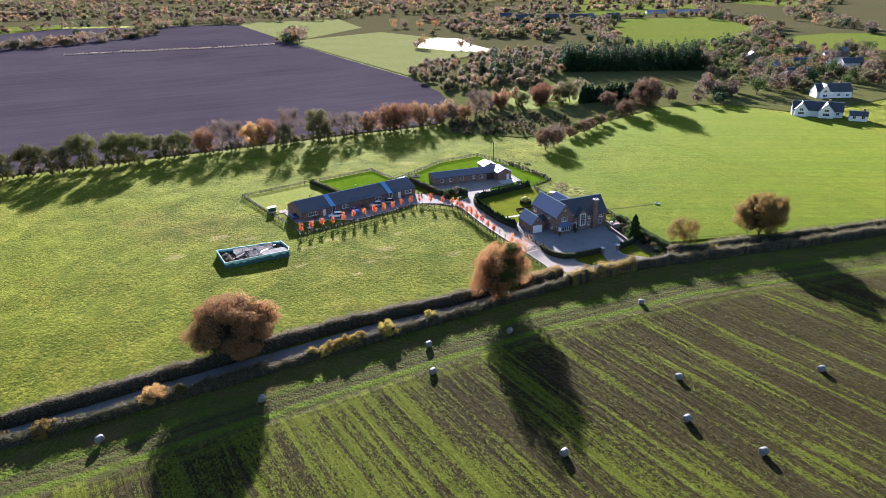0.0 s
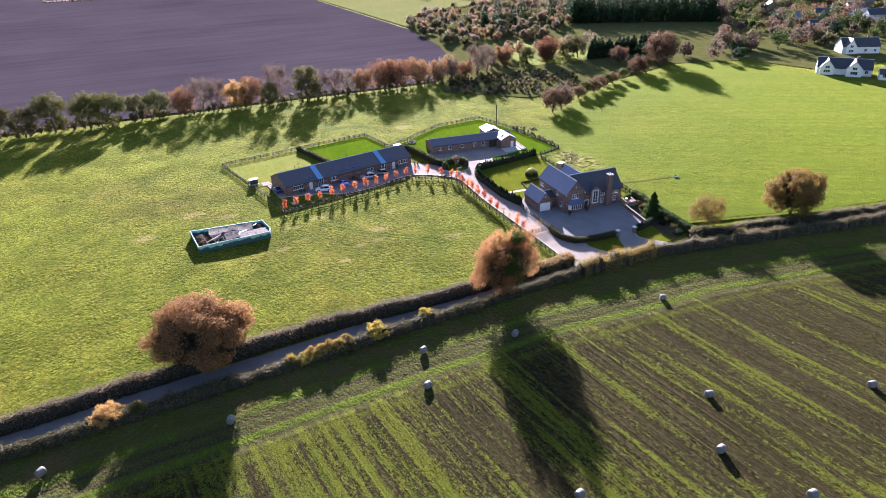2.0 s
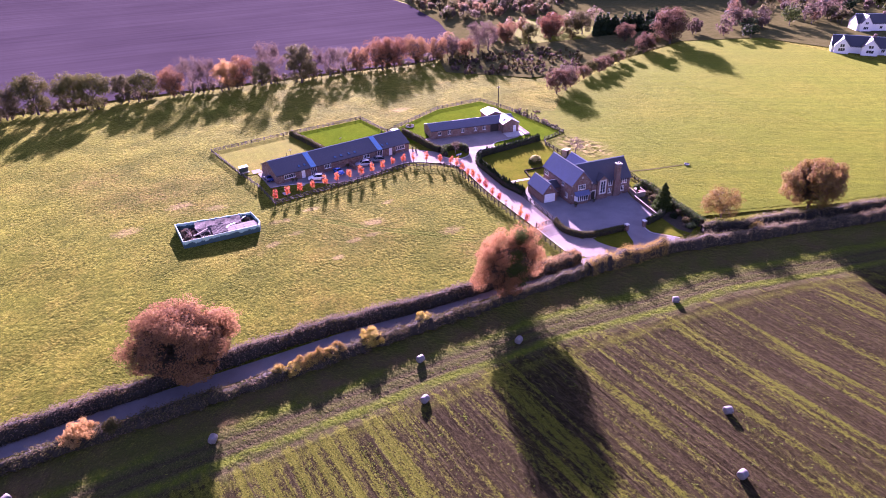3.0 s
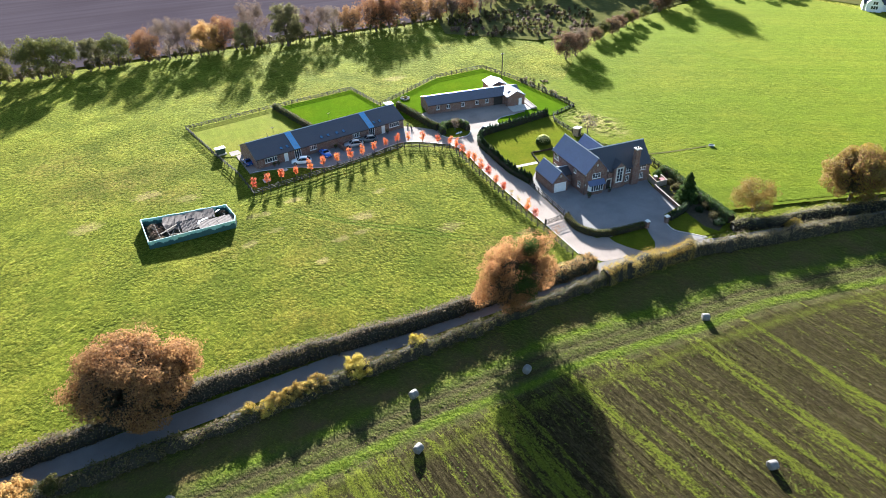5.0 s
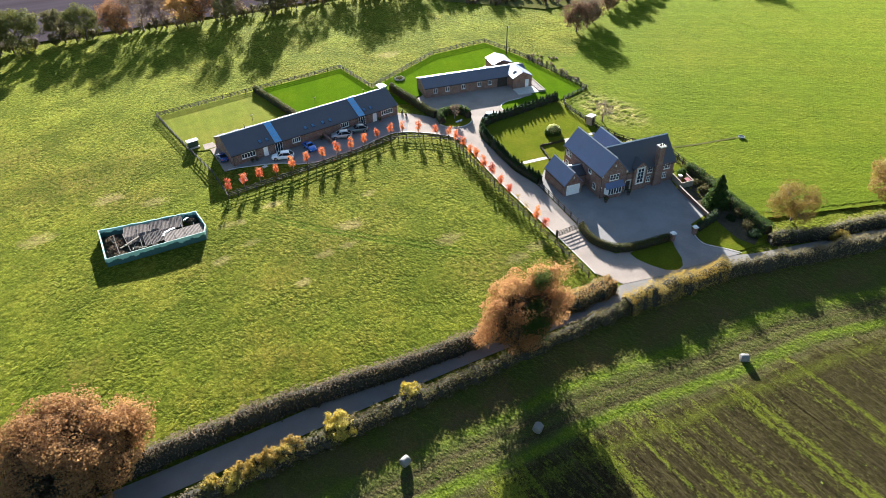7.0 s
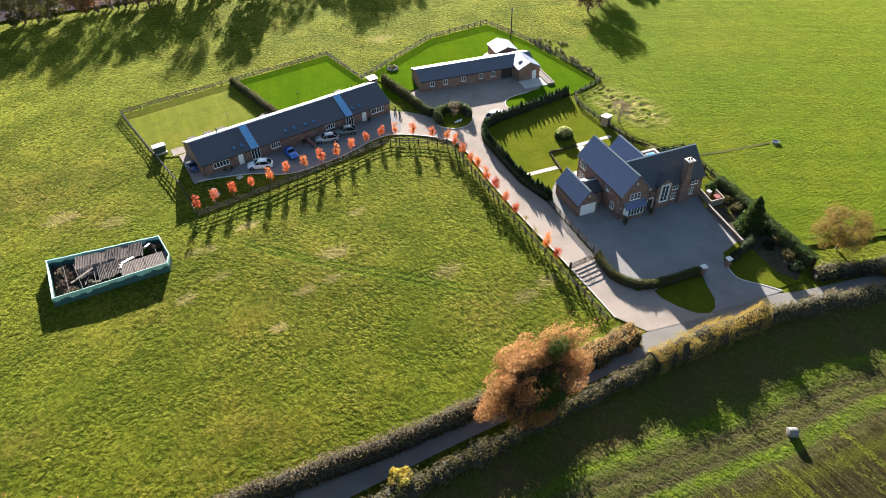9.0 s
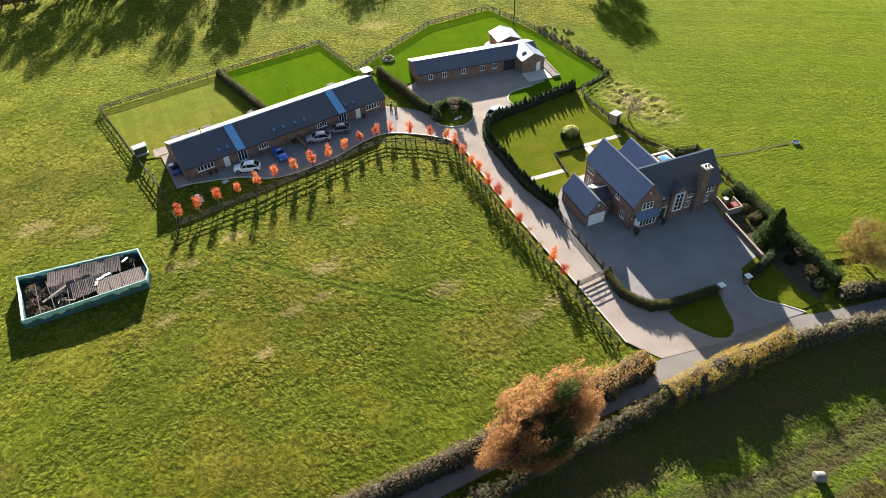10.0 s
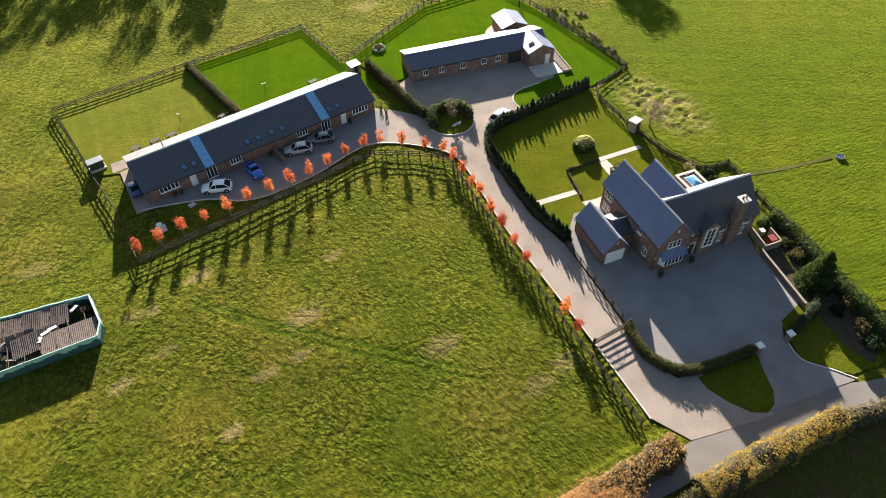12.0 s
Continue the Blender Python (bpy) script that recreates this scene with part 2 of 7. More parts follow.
    h = n.maths("ADD", n.maths("MULTIPLY", rowh, sel), n.maths("MULTIPLY", pasth, n.maths("SUBTRACT", 1.0, sel)))
    n.bump(h, 1.0, 0.55)
    n.finish(col, 0.95, 0, 0.012)
    weight = n.maths("MULTIPLY", n.ramp(edge, 0.0, 8.0, 0.29, 0.05), n.ramp(tus, 0.32, 0.66, 0.35, 1.45))
    weight = n.maths("MULTIPLY", weight, n.ramp(parched, 0.0, 0.8, 1.0, 0.3))
    weight = n.maths("MULTIPLY", weight, n.ramp(drift, 0.36, 0.62, 0.65, 1.15))
    return n.nap(weight)


def gravel(name, a, b, scale=6.0, spec=0.05):
    n = Nodes(name)
    p = n.pos()
    f = n.noise(p, scale, 4, 0.7)
    wear = n.noise(p, 0.25, 4, 0.6)
    c = n.mix(n.ramp(f, 0.3, 0.7), a, b)
    c = n.mix(n.ramp(wear, 0.4, 0.7, 0, 0.5), c, tuple(v * 0.72 for v in a))
    n.bump(f, 0.4, 0.03)
    return n.finish(c, 0.95, 0, spec)


def slate(name, a, b, gloss=0.36):
    """Slate or flat tile: courses along the slope, single slates slightly different."""
    n = Nodes(name)
    c = n.coords()
    br = n.add("ShaderNodeTexBrick", Vector=n.mapping(c, (1, 1.25, 1)))
    br.inputs["Scale"].default_value = 3.2
    br.inputs["Mortar Size"].default_value = 0.03
    n.plug((0.45, 0.45, 0.45), br.inputs["Color1"])
    n.plug((0.6, 0.6, 0.6), br.inputs["Color2"])
    n.plug((0.1, 0.1, 0.1), br.inputs["Mortar"])
    st = n.noise(c, 0.5, 4, 0.6)
    col = n.mix(n.ramp(st, 0.3, 0.7), a, b)
    col = n.mix(0.35, col, br.outputs["Color"], "MULTIPLY")
    n.bump(br.outputs["Color"], 0.35, 0.02)
    return n.finish(col, n.ramp(st, 0.3, 0.7, gloss - 0.05, gloss + 0.08), 0, 0.9)


def bricks(name, a, b):
    n = Nodes(name)
    c = n.coords()
    x = n.tree.nodes.new("ShaderNodeSeparateXYZ")
    n.tree.links.new(c, x.inputs[0])
    uv = n.add("ShaderNodeCombineXYZ", X=n.maths("ADD", x.outputs[0], x.outputs[1]), Y=x.outputs[2]).outputs[0]
    br = n.add("ShaderNodeTexBrick", Vector=uv)
    br.inputs["Scale"].default_value = 1.0
    br.inputs["Brick Width"].default_value = 0.225
    br.inputs["Row Height"].default_value = 0.075
    br.inputs["Mortar Size"].default_value = 0.008
    n.plug(a, br.inputs["Color1"])
    n.plug(b, br.inputs["Color2"])
    n.plug((0.3, 0.27, 0.23), br.inputs["Mortar"])
    st = n.noise(c, 0.9, 4, 0.6)
    col = n.mix(n.ramp(st, 0.35, 0.7, 0, 0.55), br.outputs["Color"], tuple(v * 0.5 for v in a))
    n.bump(br.outputs["Fac"], -0.3, 0.01)
    return n.finish(col, 0.85, 0, 0.2)


def glass_pane(name, tint=(0.02, 0.025, 0.03), rough=0.06):
    n = Nodes(name)
    f = n.noise(n.coords(), 1.2, 2)
    return n.finish(n.mix(f, tint, tuple(v * 2.2 for v in tint)), rough, 0, 0.8)


M = {
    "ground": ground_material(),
    "meadow": grass("smooth_meadow", (0.088, 0.128, 0.006), (0.122, 0.134, 0.01), (0.04, 0.066, 0.004), 0.9, 0.03, mow=radians(127), bump=0.7, nap=0.11),
    "meadow_rough": None,
    "lawn": grass("mown_lawn", (0.058, 0.12, 0.003), (0.08, 0.128, 0.004), (0.036, 0.08, 0.003), 2.5, 0.08, mow=radians(20), bump=0.3, nap=0.05, spec=0.0),
    "lawn_dry": grass("yellowing_lawn", (0.105, 0.125, 0.01), (0.15, 0.136, 0.017), (0.06, 0.074, 0.008), 2.0, 0.1, mow=radians(5), bump=0.35),
    "lawn_garden": grass("garden_lawn", (0.088, 0.108, 0.008), (0.122, 0.117, 0.013), (0.046, 0.062, 0.006), 2.2, 0.12, bump=0.35, nap=0.1, spec=0.0),
    "plough": None,
    "gravel": gravel("gravel", (0.25, 0.205, 0.172), (0.36, 0.3, 0.255)),
    # copy of the drive gravel with the forecourt's shade put into its colour
    "gravel_shaded": gravel("shaded_gravel", (0.205, 0.19, 0.182), (0.285, 0.265, 0.252)),
    "yard": gravel("dark_yard_gravel", (0.185, 0.17, 0.163), (0.255, 0.235, 0.225)),
    "asphalt": gravel("asphalt", (0.17, 0.155, 0.14), (0.24, 0.22, 0.2), 9.0),
    "paving": gravel("pale_paving", (0.42, 0.38, 0.33), (0.55, 0.5, 0.44), 2.0),
    "kerb": plain("kerb_stone", (0.55, 0.5, 0.43), 0.8),
    "slate": slate("blue_slate", (0.08, 0.11, 0.225), (0.11, 0.15, 0.29), 0.52),
    "slate_mid": slate("weathered_slate", (0.045, 0.055, 0.09), (0.07, 0.082, 0.125), 0.54),
    "slate_dark": slate("dark_slate", (0.04, 0.04, 0.055), (0.062, 0.06, 0.078), 0.52),
    "tile": slate("dark_tile", (0.03, 0.03, 0.037), (0.052, 0.05, 0.058), 0.58),
    "brick": bricks("red_brick", (0.165, 0.083, 0.062), (0.23, 0.122, 0.092)),
    "brick_dark": bricks("weathered_brick", (0.2, 0.1, 0.07), (0.3, 0.16, 0.11)),
    "white": plain("white_paint", (0.78, 0.77, 0.74), 0.45, var=0.08),
    "render": plain("white_render", (0.75, 0.74, 0.7), 0.8, var=0.08),
    # near-white: the sun caught along the ridges put into the tile colour
    "ridge": plain("sunlit_ridge_tile", (0.6, 0.58, 0.55), 0.5, var=0.15),
    "glass": glass_pane("window_glass"),
    "car_glass": plain("car_glass", (0.012, 0.014, 0.018), 0.5, spec=0.04, var=0.1),
    "rooflight": glass_pane("small_roof_glass", (0.05, 0.1, 0.17), 0.25),
    "skyglass": glass_pane("roof_glass", (0.1, 0.25, 0.42), 0.12),
    "wood": plain("fence_wood", (0.045, 0.036, 0.028), 0.85, var=0.4, scale=6),
    "wood_light": plain("weathered_wood", (0.3, 0.24, 0.18), 0.85, var=0.3, scale=5),
    "bark": plain("bark", (0.09, 0.07, 0.055), 0.95, var=0.35, scale=4, bump=0.6),
    "bark_pale": plain("pale_bark", (0.2, 0.16, 0.14), 0.95, var=0.3, scale=4, bump=0.6),
    "black": plain("black_rubber", (0.02, 0.02, 0.022), 0.7),
    "metal": plain("grey_metal", (0.35, 0.36, 0.37), 0.4, 0.7),
    "teal": None,
    "rust": plain("rusty_sheet", (0.135, 0.105, 0.09), 0.8, spec=0.15, var=0.45, scale=1.5),
    "bale": plain("straw_wrap", (0.16, 0.15, 0.135), 0.6, var=0.25, scale=2.5),
    "leaf_rust": foliage("rust_leaves", ((0.24, 0.115, 0.05), (0.3, 0.16, 0.07), (0.14, 0.07, 0.036)), 0.45),
    "leaf_orange": foliage("orange_leaves", ((0.44, 0.25, 0.09), (0.42, 0.27, 0.1), (0.3, 0.17, 0.065)), 0.58),
    "leaf_gold": foliage("golden_leaves", ((0.3, 0.2, 0.04), (0.25, 0.19, 0.045), (0.17, 0.11, 0.03)), 0.42),
    "leaf_olive": foliage("olive_leaves", ((0.085, 0.088, 0.024), (0.12, 0.1, 0.027), (0.055, 0.058, 0.016)), 0.38),
    "leaf_green": foliage("green_leaves", ((0.05, 0.085, 0.02), (0.08, 0.11, 0.025), (0.035, 0.06, 0.015)), 0.45),
    "leaf_dark": foliage("dark_conifer", ((0.022, 0.042, 0.018), (0.035, 0.055, 0.02), (0.015, 0.03, 0.012)), 0.40),
    "coping": None,
    "tail": None,
    "leaf_red": foliage("red_leaves", ((0.56, 0.14, 0.055), (0.6, 0.24, 0.07), (0.48, 0.09, 0.05)), 0.5),
    "leaf_yellow": foliage("yellow_hedge_leaves", ((0.42, 0.3, 0.05), (0.46, 0.36, 0.09), (0.26, 0.17, 0.04)), 0.45),
    "leaf_cream": foliage("cream_leaves", ((0.5, 0.48, 0.2), (0.6, 0.56, 0.28), (0.3, 0.34, 0.1)), 0.4),
    "leaf_brown": foliage("brown_leaves", ((0.15, 0.088, 0.05), (0.19, 0.115, 0.065), (0.1, 0.058, 0.035)), 0.42),
    # dark leaf colour that stands for the shade inside a crown
    "crown_shade": foliage("shaded_inner_crown", ((0.055, 0.04, 0.032), (0.075, 0.05, 0.036), (0.035, 0.04, 0.02)), 0.2),
    "twig": foliage("bare_twigs", ((0.135, 0.098, 0.07), (0.17, 0.12, 0.085), (0.1, 0.074, 0.055)), 0.45),
    # far-wood leaves lightened: the haze over distant trees put into their colour
    "twig_far": foliage("brown_woodland_twigs", ((0.17, 0.128, 0.088), (0.2, 0.146, 0.094), (0.13, 0.105, 0.07)), 0.52),
    "russet_far": foliage("russet_woodland_leaves", ((0.24, 0.145, 0.075), (0.28, 0.175, 0.085), (0.19, 0.125, 0.07)), 0.52),
    "olive_far": foliage("olive_woodland_leaves", ((0.12, 0.115, 0.045), (0.15, 0.14, 0.055), (0.09, 0.085, 0.035)), 0.52),
    "dry_stalks": foliage("dry_pale_stalks", ((0.5, 0.44, 0.33), (0.58, 0.5, 0.38), (0.4, 0.34, 0.24)), 0.5),
    "hedge": foliage("hedge_leaves", ((0.085, 0.07, 0.03), (0.13, 0.1, 0.045), (0.06, 0.065, 0.02)), 0.45),
    "hedge_pale": foliage("pale_hedge_leaves", ((0.19, 0.16, 0.09), (0.23, 0.19, 0.105), (0.14, 0.125, 0.06)), 0.50),
    "blades_green": foliage("green_blades", ((0.08, 0.13, 0.01), (0.11, 0.145, 0.014), (0.15, 0.17, 0.024)), 0.5),
    "pale_field": grass("pale_far_grass", (0.2, 0.205, 0.07), (0.23, 0.22, 0.09), (0.14, 0.15, 0.05), 0.35, 0.02, bump=0.25, nap=0.0, spec=0.0),
    "far_land": grass("dull_far_fields", (0.085, 0.082, 0.034), (0.1, 0.085, 0.04), (0.075, 0.066, 0.032), 0.3, 0.006, bump=0.2, nap=0.0, spec=0.0),
    "far_meadow": grass("green_far_grass", (0.135, 0.165, 0.028), (0.165, 0.17, 0.038), (0.085, 0.106, 0.018), 0.4, 0.015, bump=0.3, nap=0.0, spec=0.0),
    "bed": gravel("brown_bed_soil", (0.05, 0.042, 0.028), (0.1, 0.082, 0.05), 1.5, 0.0),
    "scrub": gravel("scrubby_ground", (0.075, 0.082, 0.022), (0.125, 0.115, 0.045), 0.6, 0.0),
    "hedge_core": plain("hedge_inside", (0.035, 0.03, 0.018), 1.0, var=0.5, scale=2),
}


def plough_material():
    n = Nodes("ploughed_soil")
    p = n.pos()
    w = n.noise(p, 0.01, 4, 0.6)
    f = n.noise(n.mapping(n.mapping(p, (1, 1, 1), radians(6)), (0.015, 0.28, 1)), 1.0, 4)
    # soil colour raised and purpled: the haze over far land put into it
    c = n.mix(n.ramp(w, 0.3, 0.7), (0.05, 0.041, 0.049), (0.072, 0.06, 0.068))
    c = n.mix(n.ramp(f, 0.35, 0.65, 0, 0.35), c, (0.028, 0.021, 0.023))
    n.bump(f, 0.5, 0.15)
    return n.finish(c, 1.0, 0, 0.0)


M["plough"] = plough_material()


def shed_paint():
    """Pale turquoise above, dark teal below a ragged edge."""
    n = Nodes("ragged_two_tone_teal")
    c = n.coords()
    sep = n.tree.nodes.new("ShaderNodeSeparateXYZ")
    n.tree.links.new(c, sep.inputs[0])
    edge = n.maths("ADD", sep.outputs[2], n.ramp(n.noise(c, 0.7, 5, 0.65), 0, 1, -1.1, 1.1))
    dark_teal = n.mix(n.noise(c, 2.5, 4), (0.03, 0.075, 0.075), (0.05, 0.11, 0.1))
    pale_teal = n.mix(n.noise(c, 1.6, 4), (0.26, 0.45, 0.37), (0.36, 0.56, 0.47))
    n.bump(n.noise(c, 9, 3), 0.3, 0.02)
    return n.finish(n.mix(n.ramp(edge, 0.95, 1.1), dark_teal, pale_teal), 0.7, 0, 0.25)


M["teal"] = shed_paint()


def rough_meadow():
    """Meadow grass whose longer swathes are straw-coloured."""
    m = grass("rough_meadow", (0.082, 0.122, 0.005), (0.116, 0.13, 0.009), (0.036, 0.06, 0.004), 1.3, 0.04, mow=radians(127), bump=0.9, puff=1.9, nap=0.13)
    n = Nodes("", m)
    base = n.bsdf.inputs["Base Color"].links[0].from_socket
    p = n.pos()
    straw = n.mix(n.ramp(n.noise(p, 2.2, 5, 0.7), 0.35, 0.62), (0.06, 0.045, 0.015), (0.36, 0.29, 0.12))
    f = n.maths("MULTIPLY", n.attr("rough"), n.ramp(n.noise(p, 0.5, 4, 0.65), 0.35, 0.6))
    n.plug(n.mix(f, base, straw), n.bsdf.inputs["Base Color"])
    return m


M["meadow_rough"] = rough_meadow()

# ---- building helpers ----
from mathutils.geometry import tessellate_polygon


def mesh_of(name, verts, faces, material, smooth=False):
    me = bpy.data.meshes.new(name)
    me.from_pydata([tuple(v) for v in verts], [], [tuple(f) for f in faces])
    me.materials.append(material)
    if smooth:
        me.polygons.foreach_set("use_smooth", [True] * len(me.polygons))
    me.update()
    return me


def quads_mesh(name, verts, quads, material, smooth=False):
    """A mesh from numpy arrays of corners and of faces that all have as many corners."""
    me = bpy.data.meshes.new(name)
    quads = np.asarray(quads, dtype=np.int32)
    nq, k = quads.shape
    me.vertices.add(len(verts))
    me.vertices.foreach_set("co", np.asarray(verts, dtype=np.float32).ravel())
    me.loops.add(nq * k)
    me.loops.foreach_set("vertex_index", quads.ravel())
    me.polygons.add(nq)
    me.polygons.foreach_set("loop_start", np.arange(0, nq * k, k, dtype=np.int32))
    if smooth:
        me.polygons.foreach_set("use_smooth", np.ones(nq, dtype=bool))
    me.materials.append(material)
    me.update(calc_edges=True)
    me.validate()
    return me


class Build:
    """Collects simple solids into one mesh."""

    def __init__(self):
        self.v, self.f = [], []

    def add(self, verts, faces):
        o = len(self.v)
        self.v += [tuple(p) for p in verts]
        self.f += [tuple(i + o for i in f) for f in faces]
        return self

    def box(self, x0, x1, y0, y1, z0, z1):
        v = [(x, y, z) for z in (z0, z1) for x, y in ((x0, y0), (x1, y0), (x1, y1), (x0, y1))]
        return self.add(v, [(3, 2, 1, 0), (4, 5, 6, 7), (0, 1, 5, 4), (1, 2, 6, 5), (2, 3, 7, 6), (3, 0, 4, 7)])

    def prism(self, poly, axis, a, b):
        """A polygon pushed along an axis from a to b; poly in the two other axes, in order."""
        def at(p, d):
            return {"x": (d, p[0], p[1]), "y": (p[0], d, p[1]), "z": (p[0], p[1], d)}[axis]
        n = len(poly)
        v = [at(p, a) for p in poly] + [at(p, b) for p in poly]
        f = [tuple(range(n))[::-1], tuple(range(n, 2 * n))] + [(i, (i + 1) % n, n + (i + 1) % n, n + i) for i in range(n)]
        return self.add(v, f)

    def slab(self, quad, thick):
        """A four-cornered plate with thickness below its face."""
        a, b, c, d = [Vector(q) for q in quad]
        nrm = (b - a).cross(d - a).normalized() * thick
        v = [a, b, c, d, a - nrm, b - nrm, c - nrm, d - nrm]
        return self.add(v, [(0, 1, 2, 3), (7, 6, 5, 4), (0, 4, 5, 1), (1, 5, 6, 2), (2, 6, 7, 3), (3, 7, 4, 0)])

    def tube(self, p0, p1, r0, r1, n=8, cap=True):
        p0, p1 = Vector(p0), Vector(p1)
        q = (p1 - p0).to_track_quat("Z", "Y")
        v = []
        for p, r in ((p0, r0), (p1, r1)):
            v += [p + q @ Vector((r * math.cos(2 * math.pi * i / n), r * math.sin(2 * math.pi * i / n), 0)) for i in range(n)]
        f = [(i, (i + 1) % n, n + (i + 1) % n, n + i) for i in range(n)]
        if cap:
            f += [tuple(range(n))[::-1], tuple(range(n, 2 * n))]
        return self.add(v, f)

    def mesh(self, name, material, bevel=0.0, smooth=False):
        me = mesh_of(name, self.v, self.f, material, smooth)
        bm = bmesh.new()
        bm.from_mesh(me)
        bmesh.ops.recalc_face_normals(bm, faces=bm.faces)
        if bevel:
            bmesh.ops.bevel(bm, geom=bm.edges[:], offset=bevel, segments=1, affect="EDGES", profile=0.5)
        bm.to_mesh(me)
        bm.free()
        return me


def thing(name, label, category, m=None, group="", kind=""):
    ob = new(name)
    ob.empty_display_size = 0.2
    if m is not None:
        ob.matrix_world = m
    return tagged(ob, label, category, group, kind)


def part(name, mesh, parent, label="", m=None):
    ob = new(name, mesh)
    ob.parent = parent
    if m is not None:
        ob.matrix_basis = m
    return tagged(ob, label)


def sheet(name, poly, z, material, label, category, kind="structure", thick=0.0):
    """A flat piece of ground with a plain outline."""
    tris = tessellate_polygon([[Vector((x, y, 0)) for x, y in poly]])
    n = len(poly)
    v = [(x, y, z) for x, y in poly]
    f = [tuple(t) for t in tris]
    if thick:
        v += [(x, y, z - thick) for x, y in poly]
        f += [(i, (i + 1) % n, n + (i + 1) % n, n + i) for i in range(n)]
    me = mesh_of(name, v, f, material)
    bm = bmesh.new()
    bm.from_mesh(me)
    for fc in bm.faces:
        fc.normal_update()
        if abs(fc.normal.z) > 0.5 and fc.normal.z < 0:
            fc.normal_flip()
    bm.to_mesh(me)
    bm.free()
    return tagged(new(name, me), label, category, kind=kind)


def smooth_line(pts, step=1.0):
    """Points every step metres along a rounded line through pts."""
    pts = np.array(pts, dtype=float)
    n = len(pts)
    out = []
    for i in range(n - 1):
        p0, p1, p2, p3 = pts[max(i - 1, 0)], pts[i], pts[i + 1], pts[min(i + 2, n - 1)]
        k = max(1, int(np.linalg.norm(p2 - p1) / step))
        for j in range(k):
            t = j / k
            out.append(0.5 * (2 * p1 + (p2 - p0) * t + (2 * p0 - 5 * p1 + 4 * p2 - p3) * t * t + (3 * p1 - p0 - 3 * p2 + p3) * t ** 3))
    out.append(pts[-1])
    return np.array(out)


def offset_line(line, d):
    t = np.gradient(line, axis=0)
    t /= np.linalg.norm(t, axis=1)[:, None] + 1e-9
    return line + np.stack([-t[:, 1], t[:, 0]], 1) * d


def ribbon(name, line, width, z, material, label, category):
    a, b = offset_line(line, width / 2), offset_line(line, -width / 2)
    n = len(line)
    v = np.concatenate([np.c_[a, np.full(n, z)], np.c_[b, np.full(n, z)]])
    i = np.arange(n - 1)
    me = quads_mesh(name, v, np.stack([i, n + i, n + i + 1, i + 1], 1), material)
    return tagged(new(name, me), label, category, kind="structure")


def inside(poly, X, Y):
    """Which of the points lie inside the outline."""
    hit = np.zeros(X.shape, dtype=bool)
    n = len(poly)
    for i in range(n):
        (x0, y0), (x1, y1) = poly[i], poly[(i + 1) % n]
        if y0 == y1:
            continue
        c = ((y0 > Y) != (y1 > Y)) & (X < (x1 - x0) * (Y - y0) / (y1 - y0) + x0)
        hit ^= c
    return hit


# ---- plan ----
LANE_S = [(-400, 128), (-120, 112), (-60, 106), (-17, 103), (23, 100.3), (54, 98.8), (70, 97.8), (92, 96.6), (110, 94.2), (118, 91.6), (128, 88.4), (138, 85.4), (151, 81), (164, 77), (185, 70.8), (260, 48), (420, -8), (700, -100)]
LANE_N = [(-400, 136), (-120, 119), (-60, 112), (-17, 108.6), (11, 107.8), (29, 107.4), (42, 106.6), (56, 104.4), (69, 103), (78.5, 102.4)]
LANE_N_EAST = [(123.4, 95.7), (131, 92.4), (140, 89.7), (149, 86.4), (164, 81.5), (185, 75.2), (260, 52.4), (420, -3.6)]
PADDOCK_LINE = [(52.2, 159.6), (65, 160.4), (79.6, 161.5), (86.3, 162.5), (90.0, 162.4), (94.4, 159.2), (98.7, 155.8), (98.8, 153.0), (98.2, 149.5), (96.6, 139), (95.1, 128.3), (94.1, 119), (93.5, 112.5), (92.7, 105.4)]
PAVED = [(55.0, 170.6), (58.4, 169.3), (64.5, 167), (68, 164.2), (72, 163), (80, 163.4), (86.5, 165), (90.4, 165.4), (93.6, 164), (97.6, 160.4), (100.4, 156.4), (100.6, 152), (98.4, 140),
         (96.9, 128), (95.6, 116), (94.2, 105.4), (95.4, 102.6), (96.0, 101.2), (98, 100.6), (106, 98.4), (105.6, 100.6), (104.2, 104), (103.0, 106.8), (100.4, 107.4), (98.9, 111.7), (100.4, 116.3), (103.0, 130.9), (102.6, 138), (104.0, 146),
         (105.2, 152.2), (107, 156.4), (110.4, 158.9), (114.5, 159.1), (117.4, 159.2), (117.2, 161.2), (118, 163), (120, 164.2), (124.5, 164), (127.8, 163.6), (131.0, 168.2), (128, 171), (125, 173.8), (106, 179), (103.4, 178), (101.6, 175), (101.8, 167), (98.6, 171.4), (96.4, 173.4), (95, 175), (80, 173.5), (57, 172)]
FORECOURT = [(103.2, 131.2), (100.7, 116.2), (99.5, 112), (100.9, 108.3), (103, 106.8), (107, 105.9), (110.9, 105.2), (108.6, 101.6), (107.4, 99.8), (106, 98.9), (112, 97.6), (117.2, 96.4), (116.0, 98.8), (114.3, 101.6), (115.2, 104.6), (116.4, 105.8), (120.0, 106.1), (121.0, 106.4), (122.6, 111.5), (123.8, 115.6), (125.4, 118.8), (126, 128), (108, 135)]
LAWN_COURT = [(102.4, 106.3), (107, 105.6), (110.4, 104.9), (109.3, 102.6), (108.3, 100.6), (107.0, 99.3), (105.5, 99.0), (104.0, 100.0), (102.9, 102.2), (102.2, 104.6)]
